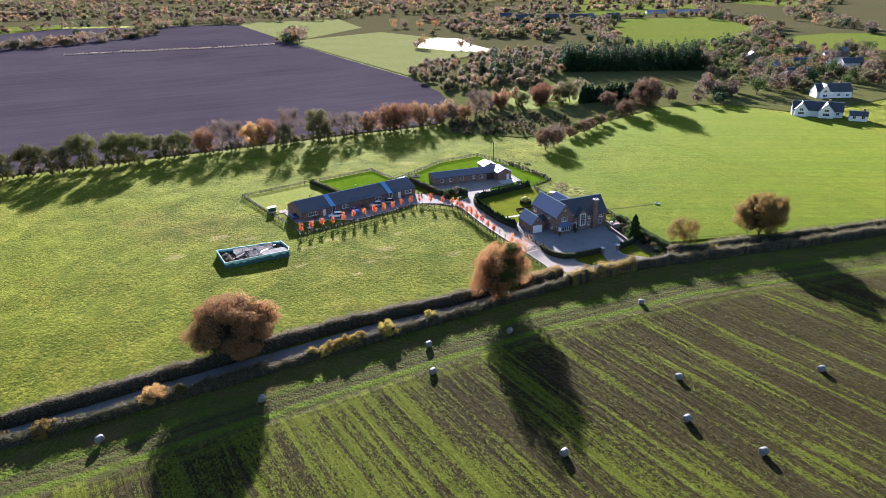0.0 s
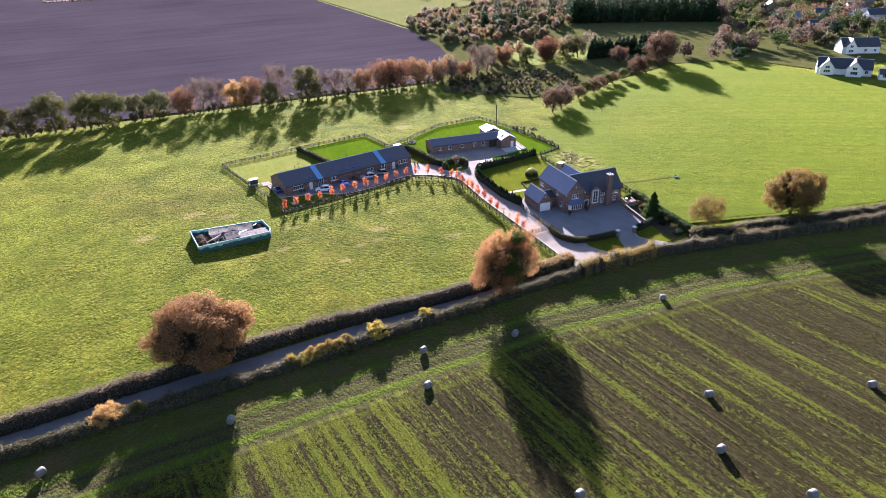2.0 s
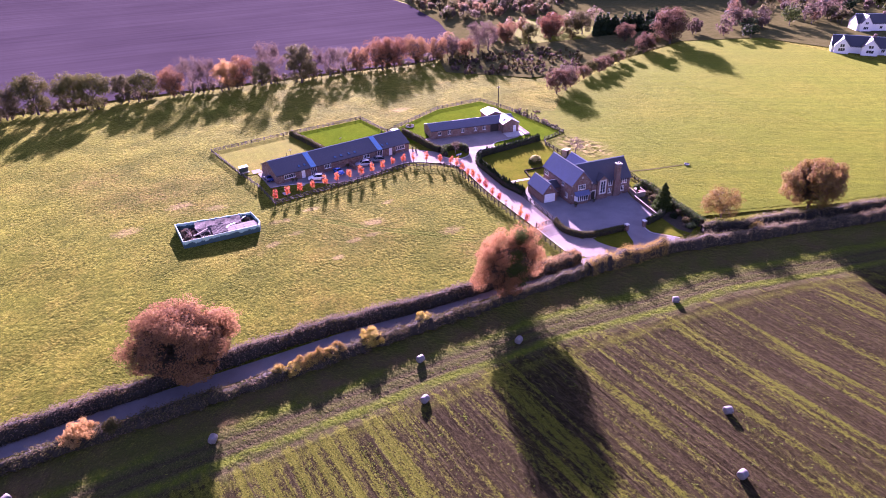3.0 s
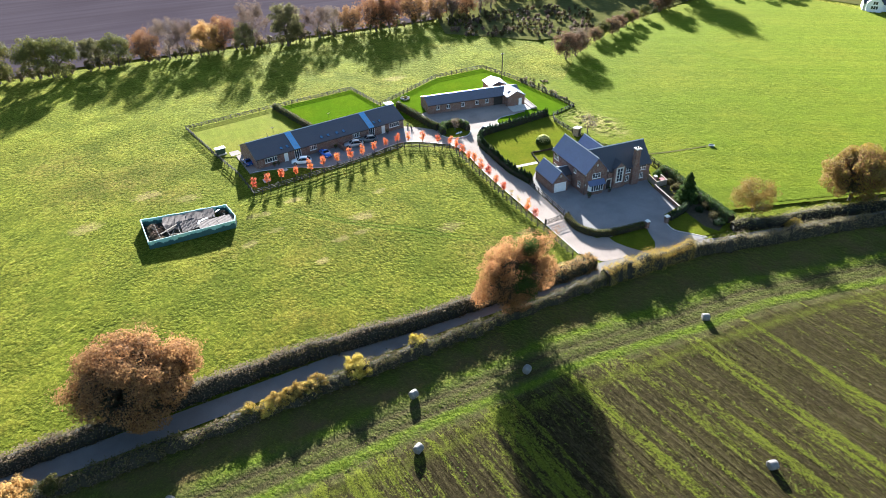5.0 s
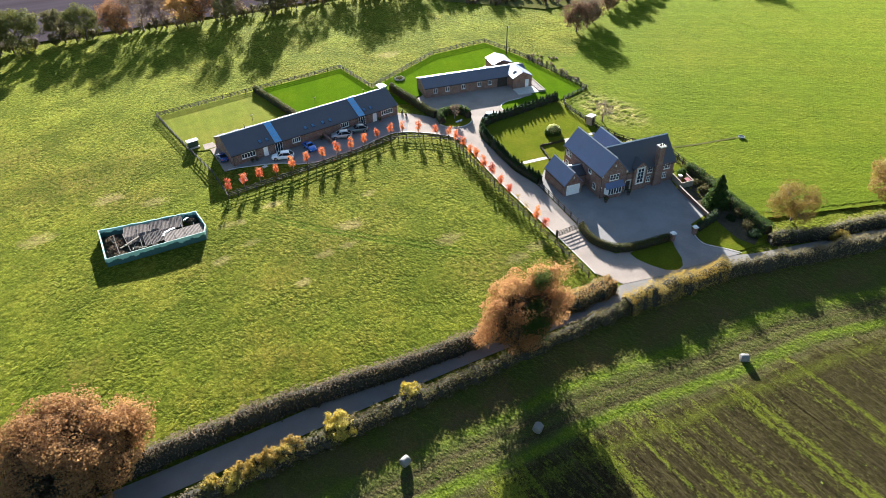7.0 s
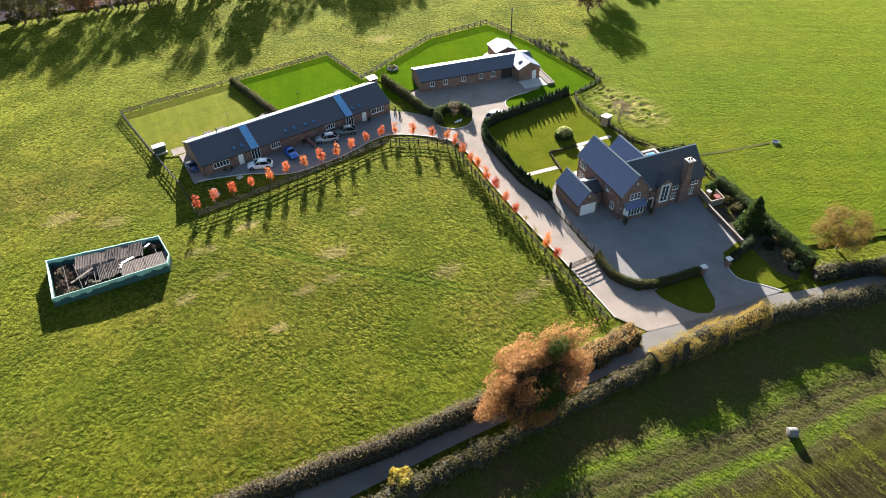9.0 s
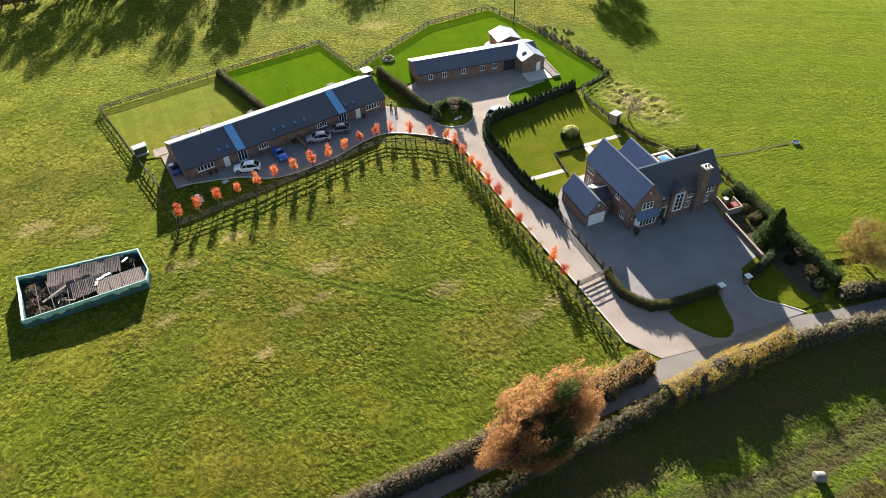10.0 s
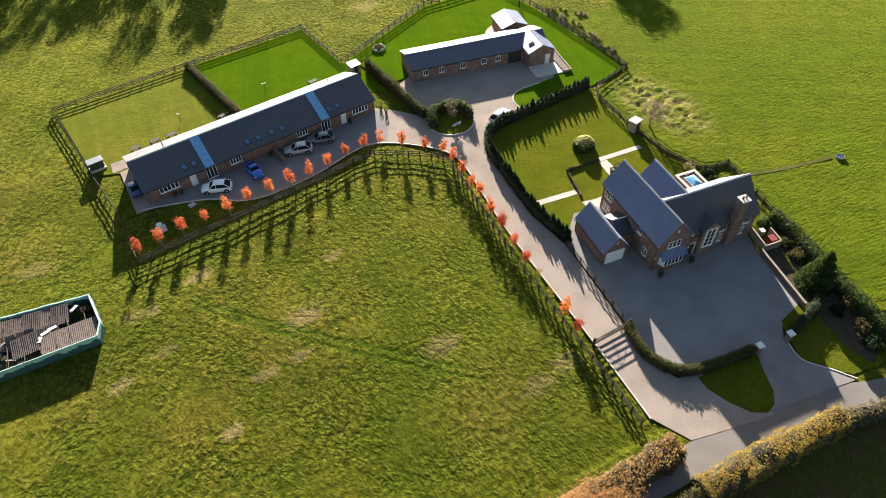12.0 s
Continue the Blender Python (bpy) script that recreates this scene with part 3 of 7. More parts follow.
LAWN_EAST = [(115.7, 104.4), (114.5, 101.7), (116.2, 98.9), (117.6, 97.0), (122, 96.0), (126, 97.6), (126.4, 107.6), (123.2, 107.4), (120.6, 106.9), (117, 106.4)]
LAWN_W = [(48.9, 203.2), (72.2, 204.8), (75.2, 185.6), (75.4, 180), (55.5, 180), (51, 182)]
LAWN_MID = [(72.4, 204.8), (96.2, 205.8), (97.4, 190), (99.6, 187), (100.6, 176), (96, 180), (75.4, 180), (75.4, 186)]
LAWN_B = [(97.6, 189.6), (121.9, 200.3), (138.6, 199.8), (140.5, 186), (140.6, 167), (140.2, 159.4), (130.2, 158.2), (118.0, 158.4), (117.1, 159.6), (116.9, 161.2), (117.7, 163.1), (119.8, 164.4), (124.5, 164.2), (127.8, 164.2), (129.6, 168), (128, 172), (106, 179), (103, 179), (101.2, 178), (100.4, 186.8)]
GARDEN = [(103.6, 131), (103, 138), (104.4, 146), (105.6, 152), (108, 156), (110.4, 157.4), (129.6, 157.6), (129.4, 154.4), (128.5, 146.4), (128.1, 137), (130.1, 131), (130.7, 118), (127, 117), (126, 124), (110, 132)]


def lane_y(x):
    xs, ys = zip(*LANE_S)
    return np.interp(x, xs, ys)


# ---- ground ----
def spaced(stops, reach):
    """Grid lines: each stretch of stops (from, to, step) in turn, then wider and wider out to reach."""
    mid = np.concatenate([np.arange(a, b - s / 2, s) for a, b, s in stops] + [[stops[-1][1]]])
    out = []
    d, s = 0.0, 0.6
    while d < reach:
        s *= 1.22
        d += s
        out.append(d)
    out = np.array(out)
    return np.concatenate([mid[0] - out[::-1], mid, mid[-1] + out])


def band_noise(rng, shape, step, wave, stretch=1.0, turn=0.0):
    """Even random relief of about one wavelength, on a square grid."""
    ky = np.fft.fftfreq(shape[0], step)[:, None]
    kx = np.fft.rfftfreq(shape[1], step)[None]
    a = kx * math.cos(turn) + ky * math.sin(turn)
    b = (-kx * math.sin(turn) + ky * math.cos(turn)) * stretch
    k = np.hypot(a, b) * wave
    f = np.fft.rfft2(rng.normal(size=shape)) * np.exp(-((np.log(k + 1e-6)) / 0.55) ** 2)
    out = np.fft.irfft2(f, shape)
    return out / out.std()


GRID = {}


def ground_z(x, y):
    """Height of the ground at the nearest grid corner."""
    i = np.clip(np.searchsorted(GRID["x"], x), 0, len(GRID["x"]) - 1)
    j = np.clip(np.searchsorted(GRID["y"], y), 0, len(GRID["y"]) - 1)
    return GRID["z"][j, i]


def make_ground():
    xs = spaced([(-45, -12, 0.6), (-12, 22, 0.36), (22, 98, 0.24), (98, 150, 0.8)], 4200)
    ys = spaced([(20, 62, 0.9), (62, 104, 0.42), (104, 166, 0.24), (166, 225, 0.42)], 4200)
    X, Y = np.meshgrid(xs, ys)
    rng = np.random.default_rng(3)
    Z = np.zeros_like(X)
    for wl, amp in ((30, 0.08), (9, 0.025)):
        for _ in range(7):
            a = rng.uniform(0, math.tau)
            k = math.tau / (wl * rng.uniform(0.7, 1.4))
            Z += amp * 0.55 * np.sin(k * (X * math.cos(a) + Y * math.sin(a)) + rng.uniform(0, 7) + 1.3 * np.sin(0.31 * k * (X * math.sin(a) - Y * math.cos(a))))
    # tussocks: a wide repeating relief read off at each corner
    cell, size = 0.2, 1500
    # rounded tussocks with narrow dips between them, on low swells
    t1 = np.tanh(1.7 * np.abs(band_noise(rng, (size, size), cell, 1.9, 0.75, 0.4)))
    t2 = np.tanh(1.7 * np.abs(band_noise(rng, (size, size), cell, 1.2, 0.85, -0.3)))
    tile = 1.3 * t1 + 0.9 * t2 - 1.5 + 0.35 * np.tanh(band_noise(rng, (size, size), cell, 3.5, 0.7, 0.3))
    tile *= np.clip(0.8 + 0.25 * band_noise(rng, (size, size), cell, 14.0), 0.35, 1.15)
    fx, fy = (X / cell) % size, (Y / cell) % size
    i0, j0 = np.floor(fx).astype(int) % size, np.floor(fy).astype(int) % size
    i1, j1 = (i0 + 1) % size, (j0 + 1) % size
    ax, ay = fx - np.floor(fx), fy - np.floor(fy)
    tuft = (tile[j0, i0] * (1 - ax) + tile[j0, i1] * ax) * (1 - ay) + (tile[j1, i0] * (1 - ax) + tile[j1, i1] * ax) * ay
    far = np.clip((np.maximum(np.abs(X - 55) - 96, np.abs(Y - 122) - 103)) / 40, 0, 1)
    d = lane_y(X) - Y
    q = X * math.cos(radians(-0.9)) - Y * math.sin(radians(-0.9))
    rows = np.sin(q * math.tau / 1.45) + 0.5 * np.sin(q * math.tau / 3.3 + 1)
    field = np.clip((d - 18) / 1.5, 0, 1)
    tuft = tuft * (1 - far)
    Z = (Z + tuft * (0.066 - 0.04 * field) + rows * field * 0.03) * (1 - far) - 0.14
    flat = np.zeros(X.shape, dtype=bool)
    for poly in (PAVED, FORECOURT, LAWN_COURT, LAWN_EAST, LAWN_W, LAWN_MID, LAWN_B, GARDEN):
        flat |= inside(poly, X, Y)
    Z[flat] = -0.15
    lane = (d > -7.5) & (d < -0.5)
    Z[lane] = np.minimum(Z[lane] * 0.3, -0.05)
    worn = np.zeros_like(X)
    for sx, sy, sr in ((86.6, 115.4, 1.8), (91, 116.2, 1.6), (67.6, 139.2, 2.1), (60.4, 134.0, 1.4), (64.8, 134.0, 1.3), (55, 129.1, 0.9), (45, 141.3, 1.2), (49.2, 150.9, 1.4), (58.3, 153, 1.5), (51.3, 150.5, 1.2), (51.1, 143.4, 1.3), (54.5, 128.8, 1.1), (45.6, 141.6, 1.2), (75.2, 146.8, 1.2), (80, 126, 2.0), (40, 166, 2.0), (33, 172, 2.4), (20, 165, 2.6), (112, 208, 3)):
        worn = np.maximum(worn, np.exp(-(((X - sx) / (1.6 * sr)) ** 2 + ((Y - sy) / sr) ** 2)))
    dry = np.zeros_like(X)
    for sx, sy, sa, sb, amt in ((28, 182, 16, 9, 0.9), (18, 200, 12, 8, 0.7), (36, 169, 7, 5, 0.8), (23, 128, 4, 3, 0.6), (82, 116, 8, 6, 0.75), (64, 136, 12, 8, 0.5), (60, 148, 6, 5, 0.45), (44, 143, 6, 4, 0.5)):
        dry = np.maximum(dry, amt * np.exp(-(((X - sx) / sa) ** 2 + ((Y - sy) / sb) ** 2)))
    # two wheel ruts across the paddock
    ry = np.interp(X, [52, 55.7, 58.7, 63.5, 68.8, 73.9, 79.2, 86], [157, 150.8, 145.9, 140.1, 133.8, 128.2, 122.4, 115])
    rut = np.zeros_like(X)
    for off in (-0.85, 0.85):
        rut = np.maximum(rut, np.exp(-((Y - ry - off) / 0.42) ** 2))
    rut *= np.clip((X - 54) / 3, 0, 1) * np.clip((84 - X) / 5, 0, 1) * (d < -9)
    Z -= rut * 0.09
    # wheel tracks along the headland of the arable field
    e = d + 3.0 * np.clip((95 - X) / 22, 0, 1) + 0.3 * np.sin(X * 0.06)
    track = np.zeros_like(X)
    for c, w in ((12.0, 0.6), (14.2, 0.6), (17.3, 0.5)):
        track = np.maximum(track, np.exp(-((e - c) / w) ** 2))
    track = np.maximum(track, 0.35 * np.exp(-((e - 13.1) / 1.2) ** 2))
    Z -= track * 0.08 * (1 - far)
    band = np.zeros_like(X)
    for c, w in ((9.6, 0.9), (15.7, 0.9), (19.6, 0.8)):
        band = np.maximum(band, np.exp(-((e + 0.25 * np.sin(X * 0.21 + c) - c) / w) ** 2))
    ny, nx = X.shape
    idx = np.arange(ny * nx).reshape(ny, nx)
    q = np.stack([idx[:-1, :-1], idx[:-1, 1:], idx[1:, 1:], idx[1:, :-1]], -1).reshape(-1, 4)
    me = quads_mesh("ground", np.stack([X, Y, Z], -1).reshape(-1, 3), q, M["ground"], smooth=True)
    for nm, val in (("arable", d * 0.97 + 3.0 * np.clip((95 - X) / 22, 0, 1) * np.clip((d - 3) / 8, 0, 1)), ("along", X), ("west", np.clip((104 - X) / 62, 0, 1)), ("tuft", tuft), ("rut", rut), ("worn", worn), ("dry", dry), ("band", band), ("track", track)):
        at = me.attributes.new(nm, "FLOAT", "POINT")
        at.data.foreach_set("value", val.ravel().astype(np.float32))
    GRID.update(x=xs, y=ys, z=Z)
    return tagged(new("ground", me), "tussocky green pasture and stubble field", "ground", kind="structure")


make_ground()
lane_line = smooth_line([(x, y + (4.2 if x < 75 else 3.2 if x < 112 else 2.2)) for x, y in LANE_S], 2.0)
ribbon("road", lane_line, 3.5, 0.0, M["asphalt"], "narrow grey tarmac country lane between hedges", "road")
sheet("driveway", PAVED, 0.02, M["gravel"], "pale gravel drive and yard", "driveway")
sheet("yard", [(57.4, 171.6), (55.4, 169.9), (58.4, 169.5), (64.5, 167.2), (68, 164.5), (72, 163.3), (80, 163.7), (86.5, 165.3), (90.4, 165.7), (93.4, 164.6), (95.6, 168), (96.2, 172.8), (80, 172.8)], 0.028, M["yard"], "dark gravel yard before the long barn", "yard")
sheet("forecourt", FORECOURT, 0.032, M["gravel_shaded"], "wide gravel forecourt of the house", "forecourt")
sheet("lawn_1", LAWN_COURT, 0.045, M["lawn_garden"], "small mown lawn by the entrance", "lawn", thick=0.1)
sheet("lawn_2", LAWN_EAST, 0.045, M["lawn_garden"], "mown lawn by the gate pillar", "lawn", thick=0.1)
sheet("lawn_3", LAWN_W, 0.03, M["lawn_dry"], "yellowish cut grass behind the long barn", "lawn")
sheet("lawn_4", LAWN_MID, 0.034, M["lawn"], "vivid green mown lawn behind the long barn", "lawn")
sheet("lawn_5", LAWN_B, 0.038, M["lawn"], "vivid green mown lawn round the small barn", "lawn")
sheet("lawn_6", GARDEN, 0.026, M["lawn_garden"], "garden lawn behind the brick house", "lawn")



# ---- long grass ----
def tufts(name, label, area, count, height, mat, seed, avoid=(), keep=None, z=None):
    """Clumps of blades standing on the ground: leaning, of uneven height."""
    rng = np.random.default_rng(seed)
    x0, x1, y0, y1 = area
    x, y = rng.uniform(x0, x1, count), rng.uniform(y0, y1, count)
    ok = np.ones(count, dtype=bool)
    for poly in avoid:
        ok &= ~inside(poly, x, y)
    if keep is not None:
        ok &= keep(x, y, rng)
    x, y = x[ok], y[ok]
    n = len(x)
    base = ground_z(x, y) if z is None else np.full(n, z)
    a = rng.uniform(0, math.tau, n)
    w = rng.uniform(0.06, 0.2, n)
    h = height * rng.uniform(0.5, 1.3, n)
    dx, dy = np.cos(a) * w, np.sin(a) * w
    lx, ly = rng.normal(0, 0.9, n) * h, rng.normal(0, 0.9, n) * h
    b = base - 0.03
    v = np.stack([np.stack([x - dx, y - dy, b], 1), np.stack([x + dx, y + dy, b], 1), np.stack([x + dx * 0.7 + lx, y + dy * 0.7 + ly, b + h], 1), np.stack([x - dx * 0.7 + lx, y - dy * 0.7 + ly, b + h * 0.85], 1)], 1).reshape(-1, 3)
    me = quads_mesh(name, v, np.arange(n * 4).reshape(n, 4), M[mat])
    return tagged(new(name, me), label, "grass", kind="stuff")


HOLDING = [(48.4, 203.8), (52.4, 159.4), (79.6, 161.4), (89.9, 163.4), (98.4, 155.6), (98.6, 152.2), (96.8, 140), (94.4, 116.2), (93.0, 104.6), (96, 98), (127, 96), (131.5, 118), (135, 130), (129, 137), (130, 155), (141, 159), (141, 200.5), (122, 201), (98, 190.5), (96.6, 206.5)]
RUIN = [(29.0, 149.9), (45.2, 148.7), (46, 150.9), (45.7, 156.6), (29.3, 160)]


def clumped(x, y, r, share):
    """Thick in drifts, thin between them."""
    c = np.sin(x * 0.33 + 1.7 * np.sin(y * 0.21)) * np.sin(y * 0.4 + 1.3 * np.sin(x * 0.27)) + 0.6 * np.sin(x * 1.1 + 2 * np.sin(y * 0.9)) * np.sin(y * 1.7 + x * 0.5)
    return r.random(len(x)) < np.clip(share + 0.45 * c, 0.03, 1)


tufts("grass", "short meadow grass", (131, 215, 80, 190), 60000, 0.07, "blades_green", 3, (HOLDING,), lambda x, y, r: (lane_y(x) - y < -9) & (y < 0.75 * x + 62) & clumped(x, y, r, 0.4), 0.16)
tufts("grass", "rough green grass of the headland", (-45, 215, 20, 100), 80000, 0.07, "blades_green", 4, (), lambda x, y, r: (lane_y(x) - y > 5.5) & (lane_y(x) - y < 18.5) & (np.sin((lane_y(x) - y) * 1.35 + 0.6 * np.sin(x * 0.05)) > -0.1) & clumped(x, y, r, 0.6))
tufts("grass", "thin green regrowth between the stubble rows", (-30, 130, 20, 85), 120000, 0.1, "blades_green", 5, (), lambda x, y, r: (lane_y(x) - y > 18) & (np.sin((x * 0.9999 + y * 0.0157) * 1.37) + np.sin((x * 0.9999 + y * 0.0157) * 0.83 + 1) + np.sin((x * 0.9999 + y * 0.0157) * 2.9) > 0.8) & (r.random(len(x)) < np.clip(1.05 - x / 110, 0.12, 0.85)) & clumped(x, y, r, 0.6))

# far fields
sheet("far_country", [(-2600, 2400), (-700, 1345), (-60, 1335), (205, 1140), (270, 1000), (248, 740), (243, 440), (352, 481), (442, 432), (502, 367), (562, 300), (523, 236), (900, 120), (4600, 1200), (1400, 4400)], 0.2, M["far_land"], "dull wooded country towards the horizon", "ground")
sheet("meadow_1", [(141.6, 186), (152, 177), (171, 193), (199, 206), (223, 214), (268, 222), (302, 206), (300, 172), (294, 130), (288, 60), (258, 55), (185, 79), (164, 86), (140, 96), (128, 101), (131.5, 118), (135, 130.6), (131, 132), (129, 138), (129.4, 147), (130.4, 154), (132, 157), (141, 159)], 0.16, M["meadow"], "smooth bright green meadow", "field")


def meadow_relief():
    """The near part of the meadow: low tussocks, and rough swathes of long grass beside the garden fence."""
    edge = [(141.6, 186), (152, 177), (171, 193), (199, 206), (212, 150), (206, 74), (185, 80), (164, 87), (140, 97), (128.6, 102), (132, 118), (135.4, 130.6), (131.6, 132.4), (129.8, 138), (130, 147), (131, 154), (132.6, 156.6), (141.4, 159)]
    xs, ys = np.arange(127, 213, 0.4), np.arange(74, 207, 0.4)
    X, Y = np.meshgrid(xs, ys)
    rng = np.random.default_rng(8)
    shape = X.shape
    z = 0.5 * (np.abs(band_noise(rng, shape, 0.4, 2.4, 0.5, 0.35)) - 0.8) + 0.5 * band_noise(rng, shape, 0.4, 1.8, 0.35, 0.45)
    rough = np.exp(-(((X - 137.4) / 5.2) ** 2 + ((Y - 147.5) / 9.5) ** 2) ** 2)
    swathe = np.abs(np.sin((Y - 0.18 * X + 0.35 * band_noise(rng, shape, 0.4, 6.0)) * math.tau / 2.6)) * np.clip(0.6 + 0.4 * band_noise(rng, shape, 0.4, 3.0), 0.2, 1.1)
    Z = 0.22 + 0.05 * np.tanh(z) + rough * (0.36 * swathe - 0.06 + 0.05 * np.tanh(z))
    ok = inside(edge, X, Y)
    idx = np.arange(X.size).reshape(shape)
    keep = ok[:-1, :-1] & ok[1:, :-1] & ok[:-1, 1:] & ok[1:, 1:]
    q = np.stack([idx[:-1, :-1], idx[:-1, 1:], idx[1:, 1:], idx[1:, :-1]], -1)[keep]
    me = quads_mesh("meadow_near", np.stack([X, Y, Z], -1).reshape(-1, 3), q, M["meadow_rough"], smooth=True)
    at = me.attributes.new("rough", "FLOAT", "POINT")
    at.data.foreach_set("value", (rough * np.clip(1.25 - 1.1 * swathe, 0.05, 1)).ravel().astype(np.float32))
    return tagged(new("meadow_near", me), "bright green meadow with rough swathes by the garden fence", "field", kind="structure")


meadow_relief()
sheet("ploughed_field", [(-900, 420), (-420, 330), (-160, 300), (-19, 281), (38, 275), (108, 266), (156, 259), (180, 277), (203, 332), (218, 392), (243, 695), (262, 745), (282, 1051), (200, 1130), (30, 960), (-25, 900), (-500, 860), (-900, 840)], 0.3, M["plough"], "dark bare ploughed field", "field")
sheet("meadow_2", [(243, 690), (262, 729), (394, 844), (448, 1046), (293, 1092), (284, 1051)], 0.4, M["pale_field"], "pale green far field", "field")
sheet("meadow_3", [(222, 400), (240, 440), (354, 488), (389, 620), (380, 760), (262, 729), (245, 690)], 0.36, M["pale_field"], "pale green park with ponds", "field")
sheet("meadow_4", [(439, 420), (497, 365), (730, 466), (853, 635), (721, 705)], 0.4, M["far_meadow"], "far green field", "field")
sheet("meadow_5", [(524, 239), (742, 345), (708, 382), (600, 400), (470, 300)], 0.4, M["far_meadow"], "far green field beside houses", "field")
sheet("meadow_6", [(880, 660), (1077, 816), (1400, 1300), (1165, 1298), (760, 800)], 0.5, M["far_meadow"], "very far green field", "field")
sheet("meadow_7", [(1117, 648), (1500, 800), (1700, 1100), (1200, 850)], 0.5, M["far_meadow"], "very far green field", "field")
sheet("meadow_8", [(-120, 1100), (55, 1200), (60, 1320), (-30, 1330), (-200, 1300)], 0.5, M["far_meadow"], "very far green field", "field")
sheet("meadow_9", [(450, 1100), (636, 1201), (700, 1800), (413, 1700)], 0.5, M["pale_field"], "very far pale field", "field")
WATER = Nodes("pond_water").finish((0.05, 0.06, 0.06), 0.12, 0, 0.8)
sheet("water", [(321, 566), (348, 617), (387, 641), (400, 610), (372, 540), (362, 496), (346, 483), (329, 520)], 0.5, WATER, "bright still pond", "water")

# ---- trees ----


def frusta(segs, sides=5):
    """Tapered limbs from rows of (start, end, r0, r1), as corners and faces."""
    s = np.array([[*a, *b, r0, r1] for a, b, r0, r1 in segs], dtype=float)
    a, b, r0, r1 = s[:, :3], s[:, 3:6], s[:, 6], s[:, 7]
    d = b - a
    d /= np.linalg.norm(d, axis=1)[:, None] + 1e-9
    ref = np.where(np.abs(d[:, 2:3]) > 0.9, [[1.0, 0, 0]], [[0, 0, 1.0]])
    u = np.cross(d, ref)
    u /= np.linalg.norm(u, axis=1)[:, None] + 1e-9
    w = np.cross(d, u)
    an = np.arange(sides) * math.tau / sides
    ring = u[:, None] * np.cos(an)[None, :, None] + w[:, None] * np.sin(an)[None, :, None]
    v = np.concatenate([a[:, None] + ring * r0[:, None, None], b[:, None] + ring * r1[:, None, None]], 1)
    n = len(s)
    base = (np.arange(n) * 2 * sides)[:, None]
    i = np.arange(sides)
    j = (i + 1) % sides
    q = np.stack([base + i, base + j, base + sides + j, base + sides + i], -1).reshape(-1, 4)
    return v.reshape(-1, 3), q


def leaf_cards(rng, centres, size, spread=0.9, out=None, loose=0.55):
    """Small pointed leaf sprays at the centres; with out given they lie like shingles, facing that way more or less."""
    n = len(centres)
    if out is None:
        a = rng.normal(size=(n, 3))
        a /= np.linalg.norm(a, axis=1)[:, None]
        nrm = rng.normal(size=(n, 3))
    else:
        nrm = out / (np.linalg.norm(out, axis=1)[:, None] + 1e-9) + rng.normal(0, loose, (n, 3))
        a = np.cross(nrm, rng.normal(size=(n, 3)))
        a /= np.linalg.norm(a, axis=1)[:, None] + 1e-9
    b = np.cross(a, nrm)
    b /= np.linalg.norm(b, axis=1)[:, None] + 1e-9
    s = size * rng.uniform(0.6, 1.35, (n, 1))
    a, b = a * s, b * s * spread
    c = np.asarray(centres)
    v = np.stack([c + a * 1.2, c - a * 0.7 + b * 0.85, c - a * 0.7 - b * 0.85], 1).reshape(-1, 3)
    return v, np.arange(n * 3).reshape(n, 3)


def grow(rng, height, radius, bole, levels=4, spread=0.75):
    """Limbs of a broad tree: rows of (start, end, r0, r1), and the tips."""
    segs, tips = [], []

    def limb(p, d, length, r, level):
        k = 3 if level < 2 else 2
        for _ in range(k):
            q = p + d * (length / k)
            segs.append((p, q, r, r * 0.84))
            p, r = q, r * 0.84
            d = d + rng.normal(0, 0.16, 3)
            d[2] += 0.05
            d /= np.linalg.norm(d)
            if level >= 1 and level < levels and rng.random() < 0.6:
                side(p, d, length * 0.62, r * 0.6, level + 1)
        if level == levels:
            tips.append(p)
            return
        for _ in range(2 if level else 5):
            side(p, d, length * (0.72 if level else 0.8), r * 0.62, level + 1)

    def side(p, d, length, r, level):
        n = d + rng.normal(0, spread, 3)
        n[2] = n[2] * 0.8 + 0.12
        n /= np.linalg.norm(n)
        limb(p.copy(), n, length * rng.uniform(0.8, 1.2), max(r, 0.015), level)

    limb(np.zeros(3), np.array([0, 0, 1.0]), bole, height * 0.035, 0)
    s = np.array([[*a, *b] for a, b, _, _ in segs])
    tips_a = np.array(tips)
    # bring to the wanted size
    top = max(s[:, 5].max(), 0.1)
    wide = np.percentile(np.hypot(tips_a[:, 0], tips_a[:, 1]), 92)
    f = np.array([radius / wide, radius / wide, height / top])
    segs = [(a * f, b * f, r0, r1) for a, b, r0, r1 in segs]
    return segs, tips_a * f


